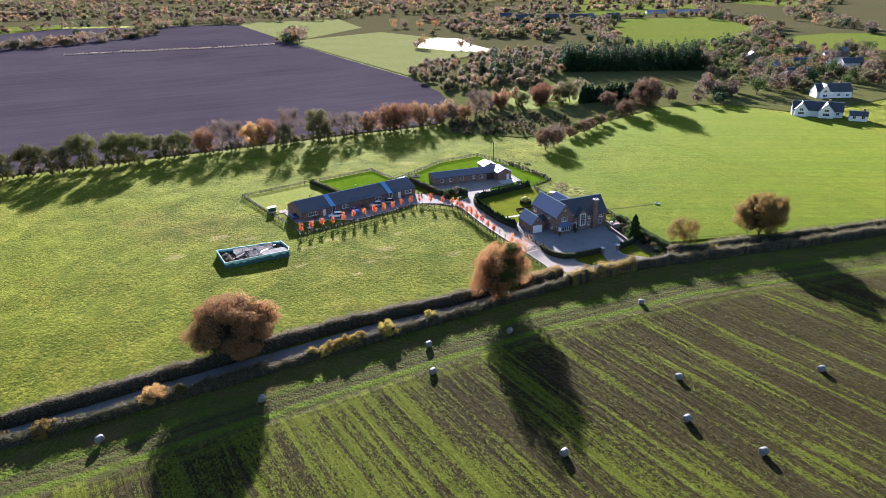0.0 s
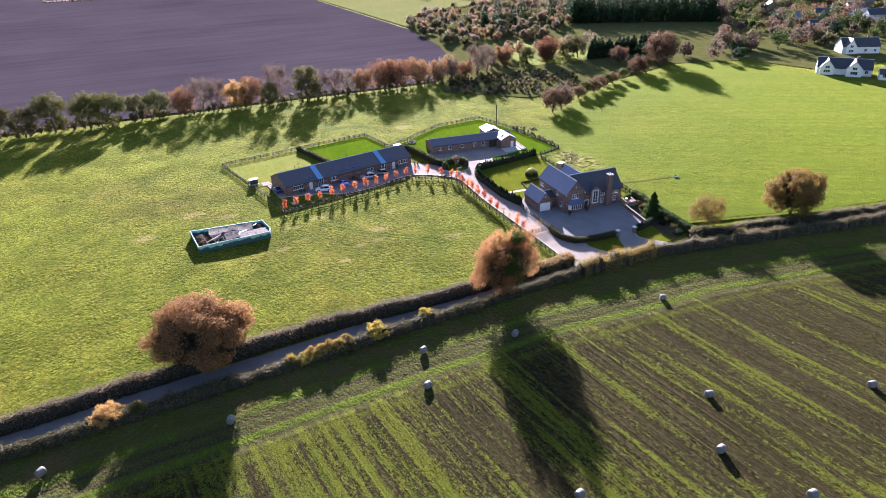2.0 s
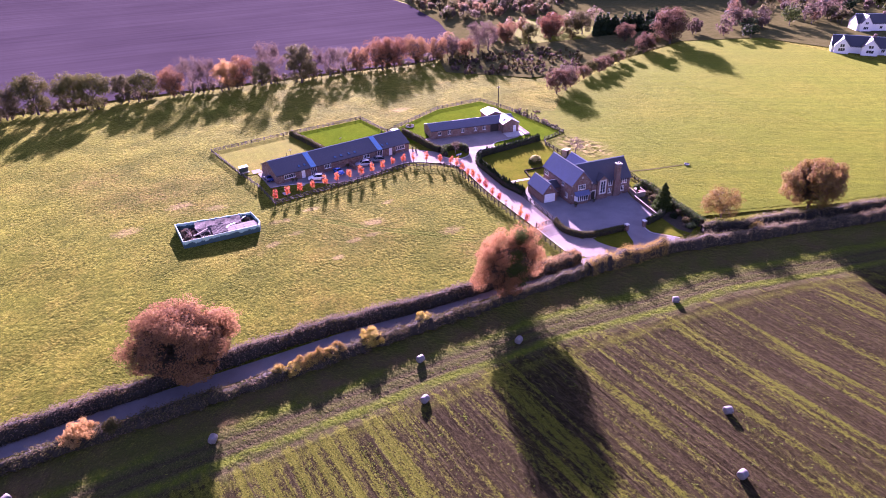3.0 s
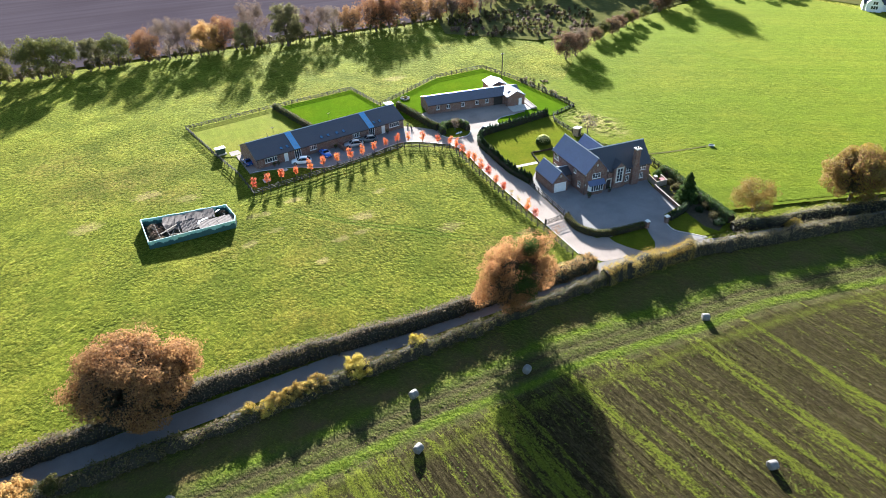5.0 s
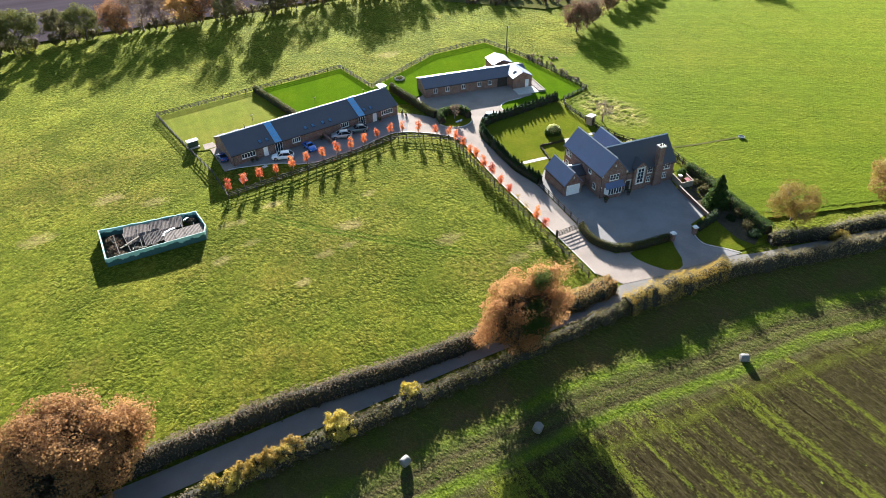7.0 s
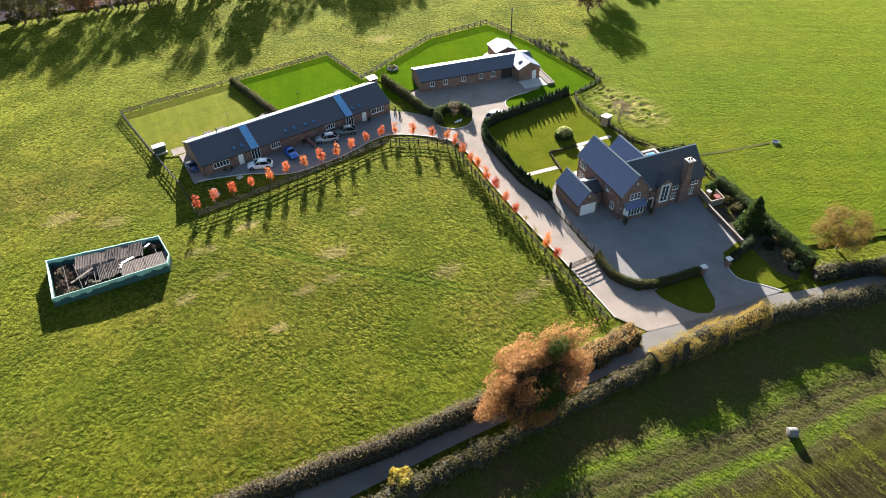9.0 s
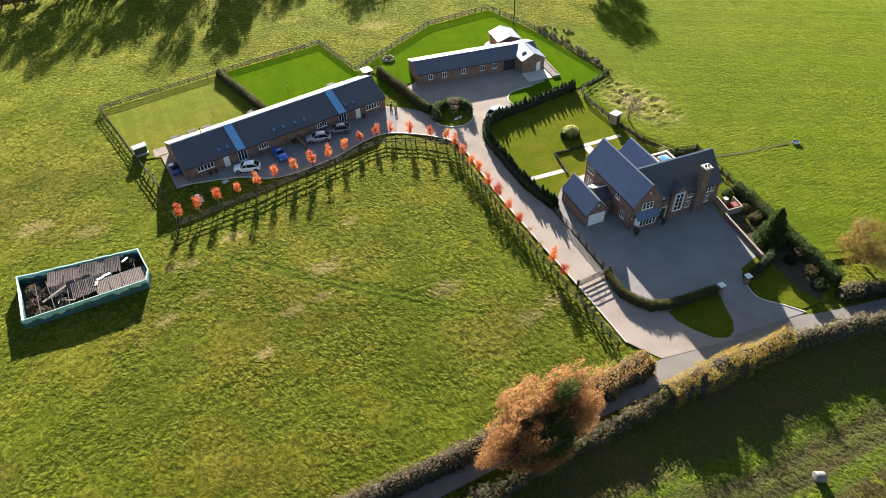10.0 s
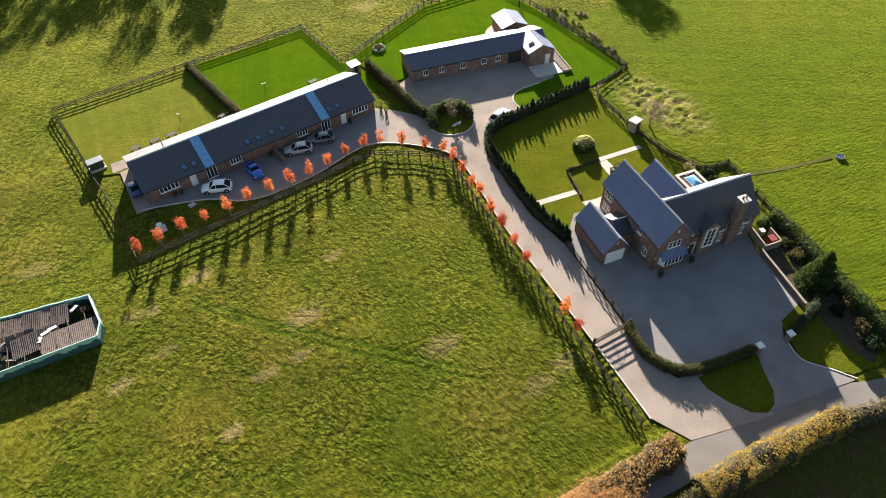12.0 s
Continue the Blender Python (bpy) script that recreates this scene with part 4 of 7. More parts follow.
def crown_points(rng, n, height, radius, base, lobes=46, core=0.12):
    """Spots for leaves: many overlapping lobes over a dome, with gaps between them."""
    half = (height - base) / 2
    d = rng.normal(size=(lobes, 3))
    d[:, 2] += 0.25
    d /= np.linalg.norm(d, axis=1)[:, None]
    c = d * [radius, radius, half] * rng.uniform(0.5, 0.93, (lobes, 1)) + [0, 0, base + half]
    size = radius * rng.uniform(0.12, 0.27, lobes)
    k = rng.choice(lobes, n, p=size ** 2 / (size ** 2).sum())
    e = rng.normal(size=(n, 3))
    e /= np.linalg.norm(e, axis=1)[:, None]
    p = c[k] + e * size[k, None] * rng.uniform(0.4, 1.06, (n, 1)) ** 0.5 * [1, 1, 0.8]
    p[:, 2] = np.maximum(p[:, 2], 0.3 + rng.uniform(0, 0.4, n))
    whole = p - [0, 0, base + half * 0.8]
    return p, e + 0.9 * whole / (np.linalg.norm(whole, axis=1)[:, None] + 1e-9) + [0, 0, 0.25]


def broad_tree(seed, height, radius, leafmat, leaves=9000, size=0.3, clump=0.5, bole=2.4, bark="bark", levels=4, base=1.6, accent=None, lobes=46, inner=None, ivy=()):
    """Meshes of a tree: trunk with limbs, crown, and perhaps a second crown colour."""
    rng = np.random.default_rng(seed)
    segs, tips = grow(rng, height * 0.95, radius * 0.92, bole, levels)
    v, q = frusta(segs)
    trunk = quads_mesh("trunk", v, q, M[bark], smooth=True)
    near = leaves // 6
    p, out_a = crown_points(rng, leaves - near, height, radius, base, lobes)
    c = np.concatenate([p, tips[rng.integers(0, len(tips), near)] + rng.normal(0, clump, (near, 3))])
    face = np.concatenate([out_a, c[len(p):] - [0, 0, base + (height - base) * 0.4]])
    fit_xy = radius / np.percentile(np.hypot(c[:, 0], c[:, 1]), 98)
    c *= [fit_xy, fit_xy, height / np.percentile(c[:, 2], 99.3)]
    c[:, 2] = np.maximum(c[:, 2], 0.3)
    out = [("trunk", trunk)]
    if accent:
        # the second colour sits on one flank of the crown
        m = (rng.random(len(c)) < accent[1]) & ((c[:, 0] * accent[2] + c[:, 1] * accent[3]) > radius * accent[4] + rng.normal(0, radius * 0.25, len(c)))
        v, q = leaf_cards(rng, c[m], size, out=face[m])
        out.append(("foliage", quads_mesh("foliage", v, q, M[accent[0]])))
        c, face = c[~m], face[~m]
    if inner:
        # leaves and filling deep in the crown, coloured dark for the shade inside it
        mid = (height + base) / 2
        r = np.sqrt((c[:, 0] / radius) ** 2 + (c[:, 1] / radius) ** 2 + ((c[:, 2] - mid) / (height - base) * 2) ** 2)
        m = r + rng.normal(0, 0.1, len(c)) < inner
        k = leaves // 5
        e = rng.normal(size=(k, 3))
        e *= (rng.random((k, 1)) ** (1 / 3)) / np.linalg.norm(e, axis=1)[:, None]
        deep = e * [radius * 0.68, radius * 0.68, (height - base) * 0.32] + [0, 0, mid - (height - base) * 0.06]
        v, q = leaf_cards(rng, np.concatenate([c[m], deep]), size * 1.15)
        out.append(("inner_crown", quads_mesh("inner_crown", v, q, M["crown_shade"])))
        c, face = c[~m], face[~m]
    if ivy:
        # evergreen ivy on the limbs, showing through the thin crown
        e = rng.normal(size=(5200, 3))
        e /= np.linalg.norm(e, axis=1)[:, None]
        p = np.array(ivy)[rng.integers(0, len(ivy), len(e))] + e * rng.uniform(0.1, 1.0, (len(e), 1)) ** 0.6 * [1.5, 2.0, 1.6] + rng.normal(0, 0.25, (len(e), 3))
        v, q = leaf_cards(rng, p, size * 1.1, out=e)
        out.append(("ivy", quads_mesh("ivy", v, q, M["leaf_green"])))
        for spot in ivy:
            gap = (np.linalg.norm((c - spot) / [1.5, 1.3, 1.7], axis=1) > 1.0) & (((c - spot) @ np.array([-0.5, -0.6, 0.6]) < 0.2) | (np.linalg.norm((c - spot)[:, :2], axis=1) > 1.6))
            c, face = c[gap], face[gap]
    v, q = leaf_cards(rng, c, size, out=face)
    out.append(("crown", quads_mesh("crown", v, q, M[leafmat])))
    return out


def plant(meshes, x, y, z, label, category="tree", name="tree", group="", turn=0.0, scale=1.0):
    t = thing(name, label, category, pose(x, y, z, 0, 0, turn) @ (Matrix.Diagonal((*scale, 1)) if isinstance(scale, tuple) else Matrix.Scale(scale, 4)), group)
    for nm, me in meshes:
        part(nm, me, t)
    return t


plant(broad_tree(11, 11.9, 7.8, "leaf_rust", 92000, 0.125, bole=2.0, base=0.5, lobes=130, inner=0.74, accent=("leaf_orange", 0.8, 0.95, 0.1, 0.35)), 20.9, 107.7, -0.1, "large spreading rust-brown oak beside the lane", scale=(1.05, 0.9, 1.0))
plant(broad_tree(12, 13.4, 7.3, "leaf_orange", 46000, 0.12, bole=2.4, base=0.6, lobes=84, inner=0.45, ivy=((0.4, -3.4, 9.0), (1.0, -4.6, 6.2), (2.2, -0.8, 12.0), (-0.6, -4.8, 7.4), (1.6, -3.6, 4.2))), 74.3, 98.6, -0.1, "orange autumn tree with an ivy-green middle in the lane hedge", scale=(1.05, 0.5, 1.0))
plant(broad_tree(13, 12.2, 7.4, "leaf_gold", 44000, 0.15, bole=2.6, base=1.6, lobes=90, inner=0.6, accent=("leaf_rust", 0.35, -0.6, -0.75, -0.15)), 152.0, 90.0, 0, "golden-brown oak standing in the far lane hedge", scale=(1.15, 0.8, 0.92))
plant(broad_tree(14, 7.4, 4.5, "leaf_gold", 16000, 0.085, bole=1.5, bark="bark_pale", base=0.8, lobes=70), 132.2, 97.8, 0, "small rounded half-bare golden tree in the hedge", scale=(1.15, 0.9, 0.92))

ROW_KINDS = [
    broad_tree(21, 12.5, 6.6, "leaf_olive", 9000, levels=3, size=0.21, base=0.2, lobes=60),
    broad_tree(22, 13, 6.4, "olive_far", 9500, levels=3, size=0.21, base=0.6, lobes=60),
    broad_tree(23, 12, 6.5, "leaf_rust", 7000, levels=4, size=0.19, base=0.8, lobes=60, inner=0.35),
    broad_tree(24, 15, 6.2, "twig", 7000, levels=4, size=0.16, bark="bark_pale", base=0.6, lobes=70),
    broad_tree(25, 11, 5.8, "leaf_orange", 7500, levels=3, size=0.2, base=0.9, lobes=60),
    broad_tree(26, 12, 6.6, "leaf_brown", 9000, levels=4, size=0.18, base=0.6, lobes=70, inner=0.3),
]
ROW_LABELS = ["olive-green field tree in the hedgerow", "dull olive field tree in the hedgerow", "rust-coloured field tree in the hedgerow", "bare pinkish-grey field tree in the hedgerow", "orange autumn field tree in the hedgerow", "brown autumn field tree in the hedgerow"]
# trees of the long field edge: (x, y, kind, size)
ROW = [(-62, 284, 0, 0.9), (-50, 280, 1, 0.85), (-38, 281, 0, 1.0), (-27, 274, 2, 0.85), (-19, 268, 0, 0.95), (-8, 276, 0, 1.0), (0, 272, 1, 0.85), (9, 273, 0, 1.1), (20, 271, 0, 1.1), (27, 268, 0, 0.95), (36, 274, 1, 0.75), (43, 270, 0, 0.9), (52, 269, 2, 0.95),
       (59, 269, 3, 0.85), (65, 270, 3, 0.85), (71, 266, 4, 0.95), (77, 268, 2, 0.9), (83, 264, 1, 0.7), (87, 265, 3, 1.0), (97, 259, 1, 1.05), (104, 266, 3, 0.8), (110, 262, 3, 0.8), (116, 263, 3, 0.75), (123, 262, 2, 0.8), (131, 258, 2, 1.1), (137, 259, 2, 1.05), (147, 259, 2, 1.0),
       (158, 259, 2, 0.8), (164, 257, 3, 0.7), (170, 256, 2, 0.75), (178, 258, 3, 0.9), (186, 262, 3, 0.8), (200, 268, 2, 0.8), (209, 262, 0, 0.8), (222, 262, 2, 1.0), (232, 258, 0, 0.8), (242, 262, 1, 0.8)]
rr = random.Random(5)
for x, y, k, s in ROW:
    plant(ROW_KINDS[k], x, y, 0, ROW_LABELS[k], group="trees along the ploughed field", turn=rr.uniform(0, 360), scale=s * rr.uniform(0.88, 1.02))
for x, y, k, s in [(166, 192, 5, 0.72), (171, 193, 3, 0.6), (175, 195, 5, 0.55), (187, 201, 5, 0.42), (192, 203, 0, 0.45), (198, 204, 5, 0.5), (204, 207, 5, 0.45), (210, 209, 0, 0.42), (216, 212, 5, 0.4), (224, 214, 0, 0.4), (236, 217, 5, 0.72), (242, 219, 0, 0.6), (259, 223, 5, 1.3), (264, 228, 0, 1.15), (246, 238, 5, 0.7), (222, 262, 5, 0.7)]:
    plant(ROW_KINDS[k], x, y, 0, ROW_LABELS[k], group="trees at the meadow corner", turn=rr.uniform(0, 360), scale=s)


def conifer_mesh(seed, height, radius, leaves=2500, size=0.35, mat="leaf_dark"):
    rng = np.random.default_rng(seed)
    v, q = frusta([(np.zeros(3), np.array([0, 0, height * 0.97]), height * 0.022, 0.02)])
    h = rng.beta(1.2, 1.7, leaves) * height * 0.95 + height * 0.03
    rad = radius * np.clip((1 - h / height), 0.03, 1) ** 0.75 * (0.8 + 0.2 * np.sin(h * 5))
    r = rad * np.sqrt(rng.uniform(0.25, 1.1, leaves))
    a = rng.uniform(0, math.tau, leaves)
    c = np.stack([r * np.cos(a), r * np.sin(a), h], 1)
    lv, lq = leaf_cards(rng, c, size)
    return [("trunk", quads_mesh("trunk", v, q, M["bark"])), ("crown", quads_mesh("crown", lv, lq, M[mat]))]


plant(conifer_mesh(31, 6.5, 2.5, 15000, 0.15, "leaf_green"), 125.1, 108.0, 0, "dense dark green conifer beside the forecourt", name="conifer")


def wood(name, label, spots, seed, mats, leaves=170, size=0.85, conifer=False, low=False):
    """Far trees too many to count: one mesh of small sprays with trunks."""
    rng = np.random.default_rng(seed)
    pieces = {m: [] for m in mats}
    stems = []
    for x, y, s in spots:
        m = mats[rng.integers(0, len(mats))]
        h, r = s * rng.uniform(0.8, 1.2), s * rng.uniform(0.34, 0.52) * (1.25 if low else 1)
        if conifer:
            z = rng.beta(1.2, 1.6, leaves) * h
            rad = r * 0.55 * np.clip(1 - z / h, 0.05, 1) ** 0.7
            a = rng.uniform(0, math.tau, leaves)
            c = np.stack([x + rad * np.cos(a), y + rad * np.sin(a), z], 1)
        else:
            lobes = rng.normal(size=(10, 3))
            lobes /= np.linalg.norm(lobes, axis=1)[:, None]
            lobes *= [r * 0.66, r * 0.66, h * 0.26]
            pick = lobes[rng.integers(0, 10, leaves)]
            d = rng.normal(size=(leaves, 3))
            d /= np.linalg.norm(d, axis=1)[:, None]
            c = pick + d * [r * 0.45, r * 0.45, h * 0.18] * rng.uniform(0.5, 1.05, (leaves, 1)) + [x, y, h * (0.42 if low else 0.52)]
        pieces[m].append(np.c_[c, c - [x, y, h * 0.3]])
        stems.append((np.array([x, y, 0.0]), np.array([x, y, h * 0.7]), 0.25, 0.1))
    t = thing(name, label, "woodland", kind="stuff")
    v, q = frusta(stems, 4)
    tagged(part("trunk", quads_mesh("trunk", v, q, M["bark"]), t), kind="stuff")
    for m, cs in pieces.items():
        if cs:
            cs = np.concatenate(cs)
            v, q = leaf_cards(rng, cs[:, :3], size, out=cs[:, 3:], loose=0.45)
            tagged(part("foliage", quads_mesh("foliage", v, q, M[m]), t), kind="stuff")
    return t


def scatter(rng, poly, gap, s0, s1):
    """Loose spots inside an outline."""
    a = np.array(poly)
    lo, hi = a.min(0), a.max(0)
    n = int((hi - lo).prod() / gap ** 2)
    p = rng.uniform(lo, hi, (n, 2))
    p = p[inside(poly, p[:, 0], p[:, 1])]
    return [(x, y, rng.uniform(s0, s1)) for x, y in p]


def along(rng, line, gap, jitter, s0, s1):
    p = smooth_line(line, gap)
    return [(x + rng.normal(0, jitter), y + rng.normal(0, jitter), rng.uniform(s0, s1)) for x, y in p]


wr = np.random.default_rng(77)
mixed = ["twig_far", "twig_far", "russet_far", "olive_far", "twig_far", "olive_far"]
sheet("scrub_ground", [(186, 300), (203, 332), (220, 396), (240, 436), (352, 480), (440, 430), (500, 366), (560, 300), (520, 238), (420, 168), (310, 168), (302, 208), (268, 224), (222, 216), (198, 208), (172, 214), (150, 240), (158, 258)], 0.1, M["scrub"], "rough brown scrubby ground under the copse", "ground")
sheet("meadow_10", [(205, 262), (226, 300), (240, 312), (266, 298), (258, 268), (236, 254)], 0.15, M["meadow"], "grassy clearing among the far trees", "field")
wood("scrub", "low brown scrub and brambles in the wet corner", scatter(wr, [(150, 236), (172, 216), (196, 212), (214, 232), (206, 252), (160, 256)], 3.0, 1.2, 2.6), 11, ["twig", "hedge", "leaf_olive"], 60, 0.3)
wood("scrub", "low brambles along the fence of the small barn", along(wr, [(142.2, 164), (143.0, 174), (142.4, 184), (147, 179)], 0.7, 0.7, 0.5, 1.3), 15, ["twig_far", "hedge", "leaf_olive"], 50, 0.14, low=True)
wood("scrub", "brambles and low hedge under the row of trees", along(wr, [(-75, 285), (-19, 276), (38, 271), (108, 264), (160, 258)], 1.5, 1.4, 2.2, 4.6), 12, ["twig_far", "hedge", "leaf_olive"], 150, 0.28)
spots = scatter(wr, [(205, 330), (218, 392), (240, 435), (350, 470), (430, 420), (440, 360), (320, 352), (262, 312), (225, 318)], 8, 5, 8.5) + along(wr, [(160, 262), (190, 270), (215, 280), (250, 268)], 6, 4, 6, 10)
wood("woodland", "mixed autumn copse beyond the hedgerow", spots, 1, mixed + ["russet_far"], 520, 0.4)
wood("conifer_belt", "dense dark conifer plantation", along(wr, [(318, 352), (350, 330), (392, 300)], 2.2, 1.2, 15, 19) + along(wr, [(326, 360), (358, 338), (400, 306)], 2.2, 1.2, 15, 19) + along(wr, [(245, 256), (262, 253), (279, 250)], 1.4, 0.4, 8, 9.5), 2, ["leaf_dark"], 420, 0.6, True)
wood("conifer_group", "scattered dark conifers in the copse", [(262, 372, 15), (268, 366, 16), (276, 360, 14), (292, 372, 17), (313, 366, 17), (250, 340, 12), (338, 375, 16)], 3, ["leaf_dark"], 500, 0.6, True)
far_spots = along(wr, [(270, 236), (330, 222), (372, 212), (420, 240), (470, 300)], 6, 5, 7, 13) + along(wr, [(395, 300), (440, 330), (470, 300)], 5, 4, 9, 14) + along(wr, [(300, 214), (330, 240), (380, 270)], 7, 6, 6, 11)
far_spots += scatter(wr, [(345, 215), (420, 190), (560, 230), (600, 400), (480, 350), (400, 290)], 13, 6, 13)
wood("woodland", "trees and gardens round the far houses", far_spots, 4, mixed + ["leaf_green", "leaf_dark"], 380, 0.5)
far_spots = along(wr, [(-500, 850), (-25, 880), (30, 930), (120, 1000), (200, 1110), (290, 1090)], 8, 8, 9, 16) + along(wr, [(-400, 1080), (0, 1200), (200, 1180), (300, 1130)], 9, 12, 9, 15) + along(wr, [(295, 1100), (450, 1060), (640, 1210), (800, 1150)], 9, 14, 10, 16)
far_spots += along(wr, [(243, 700), (262, 745), (283, 800)], 7, 5, 12, 17) + along(wr, [(430, 590), (450, 650), (500, 740), (620, 850)], 8, 16, 8, 14) + along(wr, [(440, 425), (560, 560), (720, 710), (860, 640)], 8, 9, 9, 14)
far_spots += scatter(wr, [(430, 500), (700, 720), (720, 960), (520, 900), (440, 700)], 17, 7, 13) + along(wr, [(500, 365), (610, 405), (735, 470), (860, 640), (1080, 820)], 7, 9, 9, 15) + along(wr, [(735, 345), (900, 520), (1120, 650), (1500, 810)], 10, 14, 10, 16)
wood("woodland", "far hedgerow trees and spinneys", far_spots, 5, mixed + ["olive_far", "leaf_dark"], 150, 1.05, low=True)
belts = []
for k in range(16):
    c = np.array([420.0, 700.0]) + np.array([0.53, 0.85]) * (420 + 95 * k)
    a = c + np.array([0.85, -0.53]) * -1500 + wr.normal(0, 40, 2)
    b = c + np.array([0.85, -0.53]) * 1300 + wr.normal(0, 40, 2)
    mids = [a + (b - a) * f + wr.normal(0, 45, 2) for f in (0.2, 0.4, 0.6, 0.8)]
    line = along(wr, [a, *mids, b], 10, 9, 10, 17)
    gaps = wr.uniform(0, len(line), 5)
    belts += [s for q, s in enumerate(line) if all(abs(q - u) > 9 for u in gaps)]
wood("woodland", "distant hedgerows and wooded country", belts, 6, ["twig_far", "olive_far", "olive_far", "twig_far", "russet_far"], 46, 2.4, low=True)
wood("woodland", "small groups of tall trees on the pale fields", [(248, 705, 17), (252, 700, 18), (256, 712, 16), (318, 560, 13), (324, 556, 14), (352, 520, 12), (346, 526, 12), (420, 800, 14), (430, 790, 14), (445, 775, 14), (460, 760, 14), (436, 800, 14)], 8, ["twig", "leaf_rust"], 400, 0.55)
wood("woodland", "dark tree belt behind the ploughed field", along(wr, [(-420, 840), (-150, 850), (-25, 862), (40, 880), (95, 905), (140, 950)], 5, 7, 9, 15), 9, mixed + ["leaf_brown", "leaf_dark"], 420, 0.65, low=True)
sheet("ploughed_field_far", [(-700, 930), (-30, 930), (60, 960), (150, 1000), (200, 1110), (120, 1150), (55, 1190), (-60, 1120), (-700, 1040)], 0.34, M["plough"], "far brown field", "field")
wood("scrub", "strip of pale dry grass across the ploughed land", along(wr, [(30, 747), (97, 731), (164, 710), (224, 702)], 1.6, 0.8, 1.0, 2.6), 14, ["dry_stalks"], 40, 0.55, low=True)

# ---- hedges ----


def hedge(name, line, width, height, mats, label, seed=1, density=30, size=0.2, rough=0.3, z=0.0, taper=0.75):
    """A clipped or ragged hedge: a dark twiggy inside and many small leaves over it."""
    rng = np.random.default_rng(seed)
    p = smooth_line(line, 0.8)
    n = len(p)
    t = np.gradient(p, axis=0)
    t /= np.linalg.norm(t, axis=1)[:, None]
    nor = np.stack([-t[:, 1], t[:, 0]], 1)
    w = width / 2 * (1 + rng.normal(0, rough * 0.4, n))
    h = height * (1 + rng.normal(0, rough * 0.35, n))
    h = np.convolve(np.r_[h[0], h, h[-1]], [0.25, 0.5, 0.25], "valid")
    prof = [(-0.85, 0.0), (-0.9, 0.5), (-0.6 * taper, 0.86), (0.6 * taper, 0.86), (0.9, 0.5), (0.85, 0.0)]
    k = len(prof)
    V = np.array([[*(p[i] + nor[i] * w[i] * a), z + h[i] * b] for i in range(n) for a, b in prof])
    V += rng.normal(0, 0.06, V.shape) * (V[:, 2:3] > z + 0.02)
    i = np.arange(n - 1)[:, None] * k
    j = np.arange(k - 1)[None]
    Q = np.stack([i + j, i + j + 1, i + k + j + 1, i + k + j], -1).reshape(-1, 4)
    caps = [[0, 1, 4, 5], [1, 2, 3, 4]]
    Q = np.concatenate([Q, caps, np.array(caps)[:, ::-1] + (n - 1) * k])
    ob = thing(name, label, "hedge")
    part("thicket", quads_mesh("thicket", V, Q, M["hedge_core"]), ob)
    length = np.linalg.norm(np.diff(p, axis=0), axis=1).sum()
    m = int(length * density)
    s = rng.uniform(0, n - 1.001, m)
    b = s.astype(int)
    f = (s - b)[:, None]
    c = p[b] * (1 - f) + p[b + 1] * f
    nn = nor[b]
    side = rng.uniform(-1, 1, m)
    up = rng.uniform(0, 1, m)
    where = rng.random(m)
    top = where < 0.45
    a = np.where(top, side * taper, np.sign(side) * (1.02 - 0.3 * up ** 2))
    face = np.c_[nn * np.where(top, 0.3 * side, np.sign(side))[:, None], np.where(top, 1.0, 0.35)]
    zz = np.where(top, 0.95 + rng.normal(0, 0.05 + rough * 0.2, m), up * 0.95)
    c = c + nn * (a * w[b])[:, None] + rng.normal(0, 0.1, (m, 2))
    cc = np.c_[c, z + np.maximum(0.05, zz * h[b])]
    which = rng.integers(0, len(mats), m)
    drift = np.sin(s * 0.21 + seed) + np.sin(s * 0.067 + 2 * seed)
    which = np.where((drift > 0.4) & (rng.random(m) < 0.7), len(mats) - 1, which)
    # top leaves lean to the last, often paler material: sunlight put into colour
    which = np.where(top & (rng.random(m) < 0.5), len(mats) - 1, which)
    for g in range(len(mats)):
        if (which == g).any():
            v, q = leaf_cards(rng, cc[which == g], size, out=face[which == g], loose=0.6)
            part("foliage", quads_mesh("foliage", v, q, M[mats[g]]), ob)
    return ob


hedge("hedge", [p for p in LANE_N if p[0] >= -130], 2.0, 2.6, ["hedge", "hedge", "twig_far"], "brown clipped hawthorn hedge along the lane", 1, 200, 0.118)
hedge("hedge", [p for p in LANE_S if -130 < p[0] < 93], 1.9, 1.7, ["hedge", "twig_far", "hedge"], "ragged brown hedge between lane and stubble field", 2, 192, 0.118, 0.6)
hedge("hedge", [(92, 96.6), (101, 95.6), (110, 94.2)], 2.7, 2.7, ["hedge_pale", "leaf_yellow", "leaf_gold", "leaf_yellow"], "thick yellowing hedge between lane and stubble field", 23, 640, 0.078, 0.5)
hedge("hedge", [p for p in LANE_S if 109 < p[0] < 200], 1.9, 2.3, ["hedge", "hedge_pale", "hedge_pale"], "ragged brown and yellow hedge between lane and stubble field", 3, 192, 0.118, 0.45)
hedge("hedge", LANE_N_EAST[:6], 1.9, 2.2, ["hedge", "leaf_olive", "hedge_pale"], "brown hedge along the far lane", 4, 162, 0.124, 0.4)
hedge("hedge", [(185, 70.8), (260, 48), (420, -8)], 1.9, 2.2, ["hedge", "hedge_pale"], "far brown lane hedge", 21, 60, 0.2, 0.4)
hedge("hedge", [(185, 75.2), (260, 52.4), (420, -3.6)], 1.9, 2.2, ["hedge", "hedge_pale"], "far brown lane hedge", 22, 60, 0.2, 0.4)
